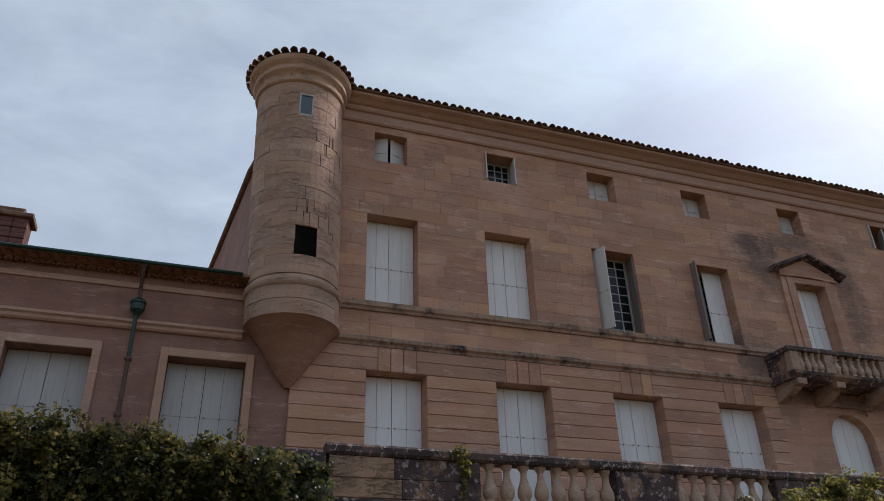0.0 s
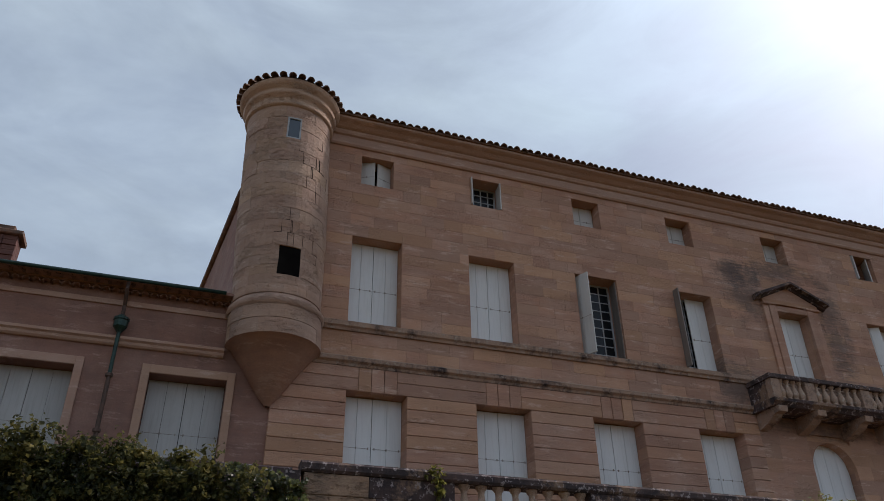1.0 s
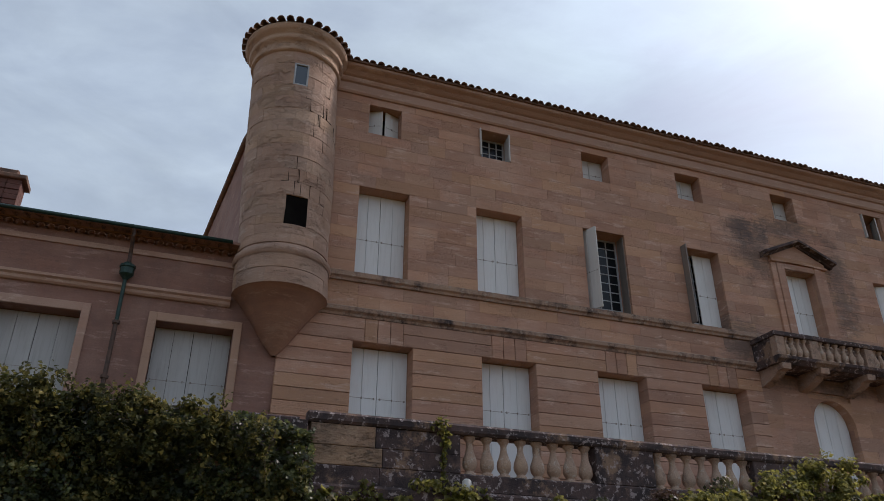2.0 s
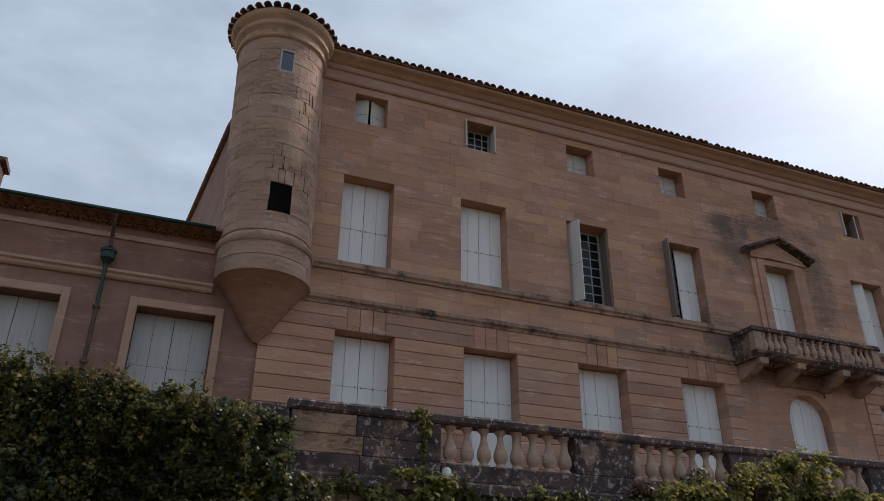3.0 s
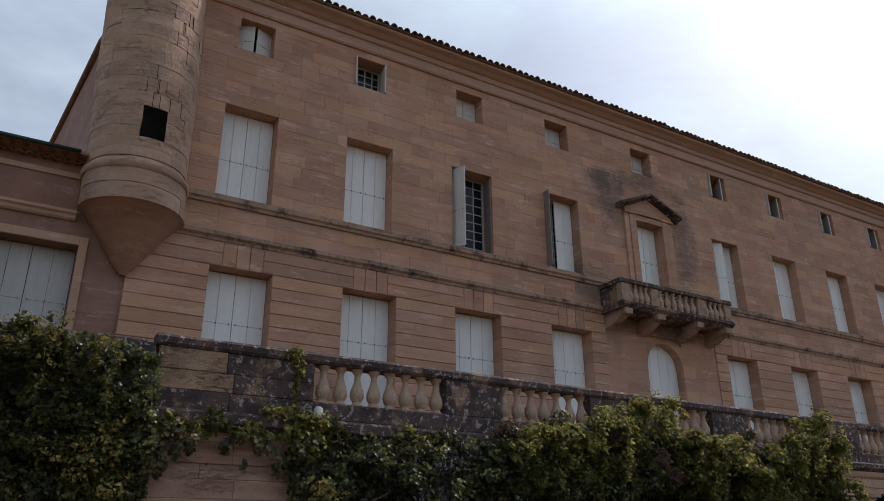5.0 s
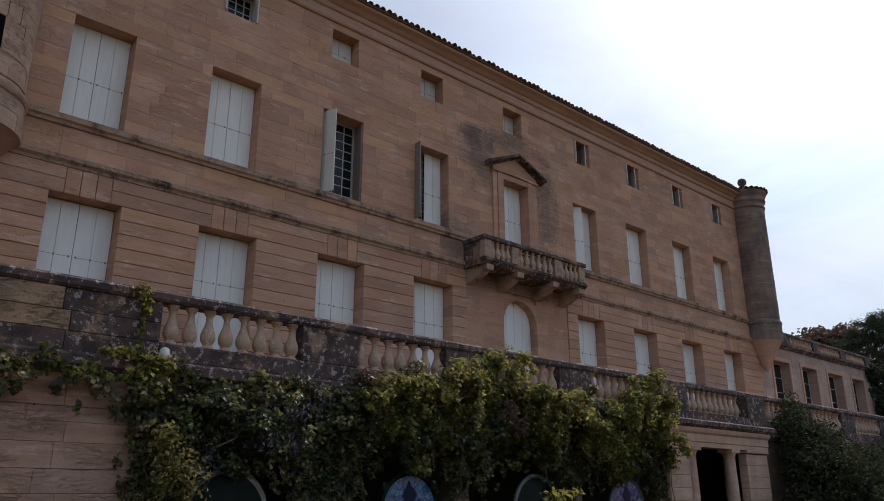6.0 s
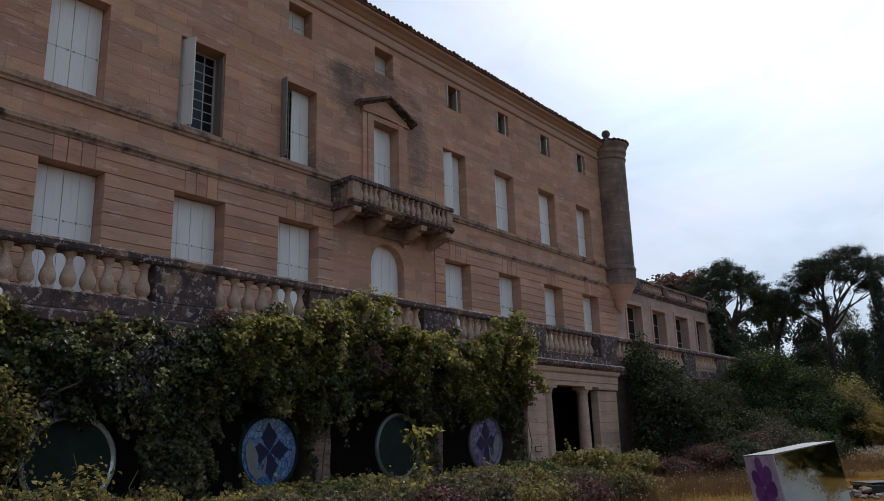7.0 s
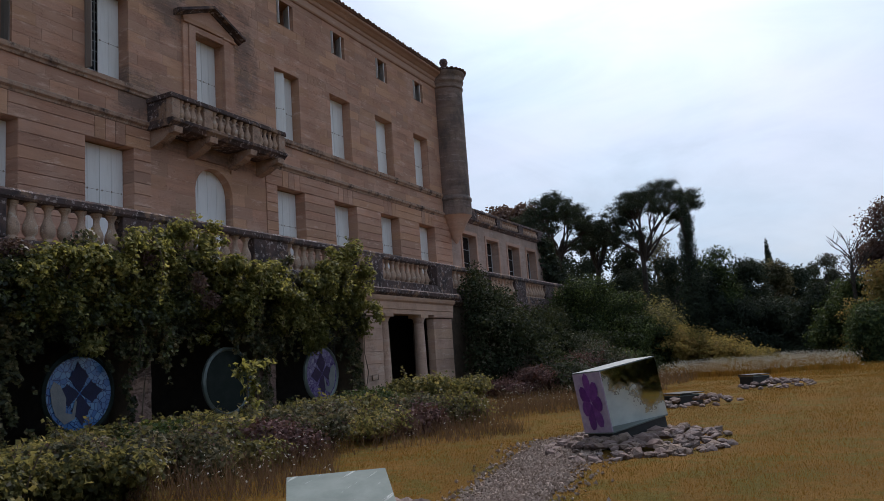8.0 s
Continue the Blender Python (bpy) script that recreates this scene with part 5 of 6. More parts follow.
# the overgrown parapet west of the block
p1, o1 = curtain(-14, -2.5, 88000, lambda x: 5.36 + 0.3 * min(1, max(0, (-3.4 - x) / 2.8)) + bumpy(x, (0.07, 3.1, 0), (0.05, 7.7, 1)), lambda x: 0.3, lambda x, z: 0.45 + 0.25 * math.sin(x * 1.3 + z), TY + 0.12)
p2, o2 = clump_points([(-8.3 + i * 0.9, TY + 0.35 + 0.2 * math.sin(i * 2), 5.16 + 0.08 * math.sin(i * 1.9) - 0.03 * i, 0.75, 0.45, 0.34) for i in range(-6, 5)], 16000, 0.5)
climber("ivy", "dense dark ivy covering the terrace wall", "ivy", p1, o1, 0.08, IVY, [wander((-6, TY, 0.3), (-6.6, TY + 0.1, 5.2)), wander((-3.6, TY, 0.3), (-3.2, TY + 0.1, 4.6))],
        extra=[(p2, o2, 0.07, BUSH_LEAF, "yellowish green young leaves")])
# the main curtain below the balustrade
arch_gaps = [(6.35, 1.1, 1.4, 1.8, 2.4), (10.1, 1.1, 1.8, 1.8, 2.4), (14.5, 1.1, 1.8, 1.8, 2.4), (2.2, 1.2, 1.3, 1.5, 2.2), (-1.2, 1.6, 1.3, 2.2, 4.0)]


def main_top(x):
    if x < 3.2:
        return 3.9 + bumpy(x, (0.12, 5.1, 0), (0.1, 11, 1))
    if x < 5.6:
        return 4.2 + bumpy(x, (0.2, 4.1, 0.5), (0.1, 9, 1))
    return 4.6 + bumpy(x, (0.25, 2.1, 0.5), (0.15, 5, 1))


def main_low(x):
    """The ragged lower hem: long tongues on some piers, open piers elsewhere."""
    hem = 0.4
    for c, w in ((8.25, 0.42), (12.7, 0.4)):
        if abs(x - c) < w:
            hem = 2.5 - 0.5 * (abs(x - c) / w) ** 3 + 0.25 * math.sin(x * 13) + 0.2 * math.sin(x * 31)
    return hem


p1, o1 = curtain(-2.6, 16.7, 88000, main_top, main_low, lambda x, z: 0.28 + 0.35 * max(0, z - 2.2) / 2, TY + 0.1, arch_gaps)
climber("ivy", "dark ivy hanging over the arches of the terrace wall", "ivy", p1, o1, 0.085, SHADE_IVY,
        [wander((a, TY - 0.05, 0.35), (a + random.uniform(-0.6, 0.6), TY - 0.1, 4.0)) for a in (0.5, 4.1, 4.5, 8.1, 12.3, 16.8)])
def envelope(points):
    def f(x):
        for (x0, z0), (x1, z1) in zip(points, points[1:]):
            if x <= x1:
                t = (x - x0) / (x1 - x0)
                return z0 + (z1 - z0) * t * t * (3 - 2 * t)
        return points[-1][1]
    return f


def spray(x0, x1, env, low, n, reach, seed, per=300):
    """A climber of many small clumps under an uneven upper line, with trailing shoots."""
    rnd = random.Random(seed)
    pts, outs, lines = [], [], []
    for i in range(n):
        x = rnd.uniform(x0, x1)
        top = env(x)
        hem = low + 0.45 * math.sin(1.7 * x) + 0.3 * math.sin(4.3 * x + 1)
        z = top - 0.12 - (top - hem) * rnd.random() ** 1.3
        y = TY - 0.1 - reach * rnd.random() * (0.45 + 0.55 * math.sin(math.pi * min(1, (top - z + 0.3) / 1.6)))
        r = rnd.uniform(0.12, 0.32)
        p, o = clump_points([(x, y, z, r * 1.2, r * 0.8, r * rnd.uniform(0.6, 1.1))], int(per * (r / 0.22) ** 2), 0.7, 0.45)
        pts.append(p)
        outs.append(o + np.array([0, -0.35, 0.2]))
    for i in range(n // 6):
        x = rnd.uniform(x0, x1)
        z = env(x) - rnd.uniform(0.0, 0.9)
        y = TY - 0.25 - reach * rnd.uniform(0.3, 1.0)
        drop = rnd.uniform(0.4, 1.2)
        line = [(x, y, z)]
        if rnd.random() < 0.3:
            line = [(x, y + 0.2, z), (x + rnd.uniform(-0.2, 0.2), y, z + rnd.uniform(0.15, 0.4)), (x + rnd.uniform(-0.35, 0.35), y - 0.15, z + rnd.uniform(0.1, 0.45))]
        else:
            for j in range(1, 5):
                line.append((line[-1][0] + rnd.uniform(-0.08, 0.08), y + rnd.uniform(-0.06, 0.06), z - drop * j / 4))
        lines.append(line)
        for a, b in zip(line, line[1:]):
            m = 26
            t = RNG.random((m, 1))
            pts.append(np.array(a) + (np.array(b) - np.array(a)) * t + RNG.normal(size=(m, 3)) * 0.06)
            outs.append(np.tile([0, -0.6, 0.3], (m, 1)))
    return np.concatenate(pts), np.concatenate(outs), lines


env1 = envelope([(4.9, 4.2), (5.6, 4.6), (6.3, 4.55), (7.2, 5.05), (7.9, 5.0), (8.7, 5.35), (9.4, 5.8), (9.9, 5.5), (10.3, 4.75), (11.2, 4.6), (12.0, 4.7), (12.8, 4.3), (13.4, 4.1)])
p1, o1, stems1 = spray(4.9, 13.4, env1, 3.15, 150, 0.8, 31, 230)
dry, od = clump_points([(9.0, TY - 0.85, 4.0, 0.2, 0.12, 0.25), (9.4, TY - 0.8, 3.6, 0.3, 0.15, 0.2), (7.6, TY - 0.75, 4.6, 0.25, 0.15, 0.25), (4.9, TY - 0.3, 4.45, 0.35, 0.15, 0.2), (5.3, TY - 0.3, 4.3, 0.25, 0.1, 0.15)], 1500, 0.6)
climber("climbing_shrub", "yellow-green climber spilling over the balustrade", "climber", p1, o1, 0.088, LIGHT_LEAF, stems1[:14],
        slim=0.38, extra=[(dry, od, 0.07, BROWN_LEAF, "dry reddish seed heads")])
env2 = envelope([(13.3, 4.3), (13.8, 4.7), (14.4, 5.3), (15.2, 5.5), (15.8, 5.65), (16.3, 5.1), (16.8, 4.0)])
p1, o1, stems1 = spray(13.3, 16.75, env2, 2.95, 80, 0.95, 33, 230)
climber("climbing_shrub", "broad green climber hanging beside the portico", "climber", p1, o1, 0.088, LIGHT_LEAF, [wander((16.7, TY - 0.3, 0.4), (16.3, TY - 0.5, 4.2))] + stems1[:10], slim=0.38)
env3 = envelope([(-12, 5.5), (-9.0, 5.62), (-8.0, 5.68), (-7.0, 5.7), (-6.0, 5.66), (-4.8, 5.56), (-3.8, 5.46), (-2.9, 5.3)])
p1, o1, stems1 = spray(-12, -2.9, env3, 1.6, 170, 0.5, 35, 170)
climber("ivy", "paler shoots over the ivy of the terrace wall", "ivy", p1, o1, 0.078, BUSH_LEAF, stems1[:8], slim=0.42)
# Ivy clumps in the lighter leaf, standing for the lit ivy here.
env4 = envelope([(0.4, 3.7), (2.5, 3.9), (5.0, 4.15), (7.0, 4.0), (9.2, 3.8)])
p1, o1, stems1 = spray(0.4, 9.2, env4, 3.0, 62, 0.45, 37, 200)
climber("ivy", "brighter ivy shoots hanging before the arches", "ivy", p1, o1, 0.08, IVY, stems1[:5], slim=0.42)
# silver-leaved spray and the small vine on the block
p1, o1 = clump_points([(3.2, TY - 0.35, 3.6, 0.7, 0.25, 0.35), (2.6, TY - 0.35, 3.1, 0.5, 0.25, 0.35), (3.9, TY - 0.3, 3.9, 0.45, 0.2, 0.25), (1.4, TY - 0.3, 2.6, 0.3, 0.2, 0.4), (3.3, TY - 0.3, 2.9, 0.5, 0.2, 0.3)], 1500, 0.9)
climber("silver_shrub", "grey-leaved shrub reaching up the wall", "shrub", p1, o1, 0.09, SILVER_LEAF, [wander((0.9, TY - 0.3, 0.4), (1.5, TY - 0.35, 2.9)), wander((1.5, TY - 0.3, 2.8), (4.2, TY - 0.3, 4.0))], slim=0.2)
p1, o1 = clump_points([(0.45, -3.2, 1.3, 0.5, 0.3, 0.7), (0.75, -3.3, 2.2, 0.42, 0.28, 0.55), (0.5, -3.2, 2.9, 0.25, 0.2, 0.35), (1.5, -4.3, 1.1, 0.45, 0.3, 0.5), (2.7, -4.3, 0.9, 0.4, 0.3, 0.35)], 3600, 0.9, 0.5)
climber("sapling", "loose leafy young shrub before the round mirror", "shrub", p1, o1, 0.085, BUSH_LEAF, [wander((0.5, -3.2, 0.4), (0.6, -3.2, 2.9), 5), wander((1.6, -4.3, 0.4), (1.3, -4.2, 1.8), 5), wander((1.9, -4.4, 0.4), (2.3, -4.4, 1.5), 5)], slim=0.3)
p1, o1 = clump_points([(0.0, TY - 0.12, 5.6, 0.2, 0.1, 0.16), (0.1, TY - 0.1, 5.3, 0.12, 0.08, 0.2), (0.06, TY - 0.08, 4.95, 0.06, 0.06, 0.3), (0.05, TY - 0.08, 4.6, 0.06, 0.06, 0.2), (-0.25, TY - 0.2, 4.42, 0.45, 0.12, 0.14), (0.35, TY - 0.25, 4.3, 0.4, 0.14, 0.2), (0.2, TY - 0.3, 3.9, 0.4, 0.14, 0.35)], 800, 0.6)
climber("vine", "thin yellowish vine hanging over the stone block", "vine", p1, o1, 0.085, LIGHT_LEAF, [[(0.25, TY - 0.2, 4.3), (0.08, TY - 0.06, 4.7), (0.05, TY - 0.05, 5.2), (0.0, TY - 0.09, 5.72)]])
# leaves that creep onto the ledge
p1, o1 = curtain(-2.5, 6.0, 1300, lambda x: 4.2 + bumpy(x, (0.14, 2.9, 0), (0.12, 8, 1)), lambda x: 3.9, lambda x, z: 0.12, TY - 0.12)
climber("ivy", "young ivy shoots creeping over the ledge", "ivy", p1, o1, 0.1, LIGHT_LEAF)

# bushes on the ground before the wall
def bush(x, y, h, w, mat, label, n, size, group="bushes before the terrace", second=None):
    z = ground_z(x, y)
    rnd = random.Random(int(x * 31 + y * 17))
    blobs = []
    for i in range(7):
        a = rnd.uniform(0, 6.28)
        d = rnd.uniform(0.1, 0.75)
        blobs.append((x + w * d * math.cos(a), y + w * 0.7 * d * math.sin(a), z + h * rnd.uniform(0.3, 0.68), w * rnd.uniform(0.35, 0.55), w * rnd.uniform(0.3, 0.5), h * rnd.uniform(0.28, 0.42)))
    p, o = clump_points(blobs, n, 0.55, 0.4, z)
    shoots = []
    for i in range(5):
        a = rnd.uniform(0, 6.28)
        top = Vector((x + w * 0.7 * math.cos(a), y + w * 0.5 * math.sin(a), z + h * rnd.uniform(0.8, 1.25)))
        foot = Vector((x + w * 0.2 * math.cos(a), y + w * 0.2 * math.sin(a), z - 0.05))
        shoots.append([tuple(foot), tuple(foot.lerp(top, 0.5) + Vector((0, 0, 0.1 * h))), tuple(top)])
        q = np.array([foot.lerp(top, t) for t in np.linspace(0.55, 1.0, 22)]) + RNG.normal(size=(22, 3)) * 0.05
        p, o = np.concatenate([p, q]), np.concatenate([o, np.tile([0, 0, 0.5], (22, 1))])
    ob = climber("bush", label, "bush", p, o, size, mat, shoots, group)
    if second:
        q, oq = clump_points(blobs, n // 8, 0.3, 0.4, z)
        part("foliage", leaf_mesh("foliage", q, size * 0.8, second, outward=oq), second, ob, "dry brownish twigs and leaves", "stuff")
    return ob


rnd = random.Random(4)
for i in range(15):
    x = -1.0 + i * 1.25
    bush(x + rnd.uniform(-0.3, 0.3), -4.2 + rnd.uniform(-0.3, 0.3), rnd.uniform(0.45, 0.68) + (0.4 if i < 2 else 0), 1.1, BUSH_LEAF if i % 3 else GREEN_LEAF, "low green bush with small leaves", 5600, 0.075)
for i in range(10):
    x = 1.5 + i * 1.5
    bush(x + rnd.uniform(-0.3, 0.3), -5.6 + rnd.uniform(-0.3, 0.3), rnd.uniform(0.62, 0.88), 1.2, (TWIG_LEAF, BUSH_LEAF, TWIG_LEAF)[i % 3], "straggling bush with dry twigs", 4200, 0.078, second=BROWN_LEAF)
for i in range(8):
    bush(5.0 + i * 1.25 + rnd.uniform(-0.3, 0.3), -6.9 - 0.05 * i + rnd.uniform(-0.3, 0.3), rnd.uniform(0.55, 0.85), 1.0, (TWIG_LEAF, BUSH_LEAF, RED_LEAF)[i % 3], "straggling bush with dry twigs", 3200, 0.07, second=BROWN_LEAF)
for x, y in ((0.4, -6.4), (2.0, -6.9), (3.6, -7.1)):
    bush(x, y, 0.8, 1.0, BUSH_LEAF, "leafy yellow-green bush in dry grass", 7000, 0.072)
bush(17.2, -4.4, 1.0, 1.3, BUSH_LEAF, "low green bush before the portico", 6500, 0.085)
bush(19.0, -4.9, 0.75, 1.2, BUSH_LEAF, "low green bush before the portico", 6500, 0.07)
for x, y, h, m in ((21.5, -5.2, 0.6, RED_LEAF), (23.5, -5.6, 0.95, RED_LEAF), (25.3, -6.3, 1.35, GREY_LEAF), (27.5, -6.8, 1.5, RED_LEAF), (29.0, -6.4, 1.9, GREY_LEAF), (31, -7.2, 1.6, GREY_LEAF), (33.5, -7.5, 1.6, GREEN_LEAF)):
    bush(x, y, h, 1.5, m, "dry scrubby bush with reddish twigs", 6500, 0.07, "scrub beside the portico", BROWN_LEAF)
# one arching sapling before the round panels
p1, o1 = clump_points([(9.3, -4.3, 1.9, 0.4, 0.2, 0.22), (9.95, -4.2, 2.05, 0.4, 0.2, 0.1), (9.5, -4.3, 1.5, 0.25, 0.15, 0.25), (9.5, -4.3, 1.1, 0.3, 0.2, 0.2)], 260, 0.9)
climber("sapling", "slender sapling with yellow-green drooping leaves", "sapling", p1, o1, 0.16, LIGHT_LEAF, [[(9.4, -4.3, 0.4), (9.35, -4.3, 1.5), (9.5, -4.3, 2.0), (10.1, -4.2, 2.05)]], slim=0.22)

# the overgrown slope east of the portico
blobs = []
rnd = random.Random(9)
for i in range(46):
    x = rnd.uniform(24.6, 39)
    t = rnd.random()
    y = -3.0 - 4.2 * t
    z = 0.5 + (1 - t) * rnd.uniform(2.6, 4.0) * (1.0 if x < 34 else 0.85)
    blobs.append((x, y, z, rnd.uniform(0.8, 1.5), rnd.uniform(0.6, 0.9), rnd.uniform(0.5, 0.9)))
blobs += [(23.9, -3.6, 1.2, 0.7, 0.7, 0.9), (24.2, -3.3, 2.4, 0.6, 0.5, 0.9), (24.6, -4.2, 1.3, 0.9, 0.7, 0.9), (25.4, -4.0, 2.2, 0.9, 0.7, 0.9), (24.8, -3.0, 4.6, 0.8, 0.5, 0.7), (25.4, -2.9, 5.1, 0.6, 0.4, 0.7), (24.6, -3.1, 3.4, 0.7, 0.5, 1.0), (26.2, -3.1, 4.3, 1.0, 0.5, 0.7)]
p1, o1 = clump_points(blobs, 76000, 0.5, 0.4, 0.2)
p2, o2 = clump_points(blobs, 1200, 0.15, 0.4, 0.2)
climber("bramble_thicket", "dark thicket of brambles heaped against the terrace", "thicket", p1, o1, 0.1, THICKET_LEAF, extra=[(p2, o2, 0.08, GREY_LEAF, "greyish seed heads")])
for i, (cx, cy, cz, rx, ry, rz) in enumerate([(35.6, -3.9, 4.2, 2.0, 1.4, 1.9), (38.6, -3.9, 4.5, 2.3, 1.7, 2.0), (41.5, -4.8, 3.2, 2.4, 1.8, 2.2), (38, -6.0, 2.2, 2.6, 1.4, 1.6), (41, -6.6, 1.8, 2.2, 1.4, 1.4), (43.5, -4.0, 2.6, 2.0, 2.0, 2.0)]):
    blobs = [(cx + rx * rnd.uniform(-0.6, 0.6), cy + ry * rnd.uniform(-0.6, 0.6), cz + rz * rnd.uniform(-0.75, 0.6), rx * 0.42, ry * 0.45, rz * 0.36) for j in range(16)]
    p1, o1 = clump_points(blobs, 16000, 0.5, 0.45, 0.2)
    climber("large_shrub", "rounded mid-green shrub at the terrace end", "shrub", p1, o1, 0.1, SHRUB_LEAF, [wander((cx + a, cy, 0.3), (cx + a * 3, cy, cz), 5) for a in (-0.2, 0.25)], "shrubs at the terrace end", slim=0.4)
p1, o1 = clump_points([(43.3, 0.2, 7.5, 0.9, 0.9, 1.6), (43.4, -0.4, 6.0, 1.0, 1.0, 1.4), (42.8, 0.0, 8.7, 0.8, 0.6, 0.5)], 4000, 0.5)
climber("ivy", "ivy on the far corner of the wing", "ivy", p1, o1, 0.2, DARK_LEAF)
blobs = [(43.5 + rnd.uniform(-2.5, 3), -6.2 - 0.5 * i, (2.9 if i < 3 else 2.3) - 0.14 * i + rnd.uniform(-0.15, 0.15), 1.5, 0.9, (1.3 if i < 3 else 0.95) - 0.045 * i) for i in range(15)]
for i in range(5):
    p1, o1 = clump_points(blobs[3 * i:3 * i + 3], 15000, 0.4, 0.8, 0.2)
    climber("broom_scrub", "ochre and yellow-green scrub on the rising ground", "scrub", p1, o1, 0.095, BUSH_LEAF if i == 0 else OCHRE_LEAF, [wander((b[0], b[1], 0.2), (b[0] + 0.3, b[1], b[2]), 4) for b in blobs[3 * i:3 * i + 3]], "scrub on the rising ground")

# ---- trees ----
def far(px, py, pz, d):
    """A place at d metres along the line from the standing eye to a place at 50 m."""
    e = Vector((-3.9, -16.15, 1.8))
    return e + (Vector((px, py, pz)) - e) * (d / 50)


def tree(name, label, base, top, crown, n, size, mat, limbs, spread, group="", trunk_r=0.35, slim=0.45):
    """base, top: foot and head of the trunk; crown: ellipsoids of leaves, each reached by a limb."""
    ob = thing(name, label, "tree", group)
    rnd = random.Random(len(label) + int(base[0] * 7))
    bm = bmesh.new()
    b, t = Vector(base), Vector(top)
    pts = [b.lerp(t, i / 5) + Vector((rnd.uniform(-1, 1), rnd.uniform(-1, 1), 0)) * 0.25 * (0 < i) for i in range(6)]
    tube(bm, pts, [trunk_r * (1.25 - 0.13 * i) for i in range(6)], 8)
    part("trunk", bm, BARK, ob)
    for cx, cy, cz, rx, ry, rz in crown[:limbs]:
        c = Vector((cx, cy, cz))
        s = pts[rnd.choice((3, 4, 5))]
        mid = s.lerp(c, 0.5) + Vector((rnd.uniform(-0.4, 0.4), rnd.uniform(-0.4, 0.4), -0.3))
        bm = bmesh.new()
        tube(bm, [s, mid, c], [trunk_r * 0.34, trunk_r * 0.2, trunk_r * 0.07], 6)
        for k3 in range(3):
            e = c + Vector((rnd.uniform(-rx, rx), rnd.uniform(-ry, ry), rnd.uniform(-0.2, 0.6) * rz))
            tube(bm, [mid.lerp(c, 0.6), mid.lerp(e, 0.7), e], [trunk_r * 0.16, trunk_r * 0.1, trunk_r * 0.04], 5)
        part("limb", bm, BARK, ob)
    p, o = clump_points(crown, n, 0.6, spread)
    part("crown", leaf_mesh("crown", p, size, mat, outward=o, slim=slim * 1.6, folded=False), mat, ob, "", "stuff")
    return ob


def limb_line(rnd, start, end, sag, n=6):
    """A sinuous limb: leaves the fork steeply and bends over towards its end."""
    start, end = Vector(start), Vector(end)
    bend = Vector((rnd.uniform(-1, 1), rnd.uniform(-1, 1), rnd.uniform(-0.4, 0.4))) * 0.06 * (end - start).length
    return [start.lerp(end, t) + Vector((0, 0, sag * math.sin(math.pi * t))) + bend * math.sin(2 * math.pi * t) for t in [i / (n - 1) for i in range(n)]]


def pine(top, half, thick, fork, d, n, seed, low=()):
    """Umbrella pine: sinuous limbs fan out of a fork and carry cushions of needles under an uneven dome."""
    rnd = random.Random(seed)
    c, f = far(*top, d), far(*fork, d)
    ob = thing("umbrella_pine", "tall umbrella pine with dark domed crown and bare limbs", "tree", "pines beyond the house")
    foot = Vector((f.x + rnd.uniform(-0.5, 0.5), f.y + rnd.uniform(-0.6, 0.6), 0.2))
    bm = bmesh.new()
    tube(bm, [foot.lerp(f, t) + Vector((0.15 * math.sin(5 * t), 0.3 * math.sin(4 * t) * (1 - t), 0)) for t in (0, 0.25, 0.5, 0.75, 1)], [0.36, 0.3, 0.26, 0.23, 0.19], 8)
    part("trunk", bm, BARK, ob)
    cushions = []
    count = 40
    for i in range(count):
        a = 2.399 * i + rnd.uniform(-0.35, 0.35)
        u = math.sqrt((i + 0.5) / count) * rnd.uniform(0.92, 1.06)
        z = c.z - 0.45 - thick * u ** 2.4 * rnd.uniform(0.7, 1.15) - rnd.uniform(0, 0.9) * rnd.random()
        cushions.append(Vector((c.x + half * u * math.cos(a), c.y + half * u * math.sin(a), z)))
    for px, py, pz in low:
        q = far(px, py, pz, d)
        for j in range(5):
            cushions.append(q + Vector((rnd.uniform(-1.3, 1.3), rnd.uniform(-1.0, 1.0), rnd.uniform(-0.5, 0.5))))
    main = [cushions[i] for i in range(6, count, 4)] + cushions[count::5]
    lines = []
    for tip in main:
        line = limb_line(rnd, f - Vector((0, 0, rnd.uniform(0, 0.25) * max(0.5, tip.z - f.z))), tip - Vector((0, 0, 0.15)), 0.1 * (tip - f).length)
        lines.append(line)
        bm = bmesh.new()
        tube(bm, line, [0.13, 0.1, 0.08, 0.06, 0.045, 0.025], 6)
        part("limb", bm, BARK, ob)
    for q in cushions:
        line = min(lines, key=lambda ln: (ln[4] - q).length)
        bm = bmesh.new()
        tube(bm, limb_line(rnd, line[3], q, 0.1, 4), [0.05, 0.035, 0.025, 0.012], 5)
        part("branch", bm, BARK, ob)
    crown = []
    for q in cushions:
        for j in range(4):
            s0 = rnd.uniform(0.3, 0.62) * half / 3.2
            crown.append((q.x + rnd.uniform(-0.6, 0.6), q.y + rnd.uniform(-0.6, 0.6), q.z + rnd.uniform(-0.4, 0.35), s0, s0, s0 * rnd.uniform(0.45, 0.7)))
    p, o = clump_points(crown, n, 0.9, 0.5)
    part("crown", leaf_mesh("crown", p, 0.125, PINE_LEAF, outward=o, slim=0.34, folded=False), PINE_LEAF, ob, "", "stuff")
    return ob


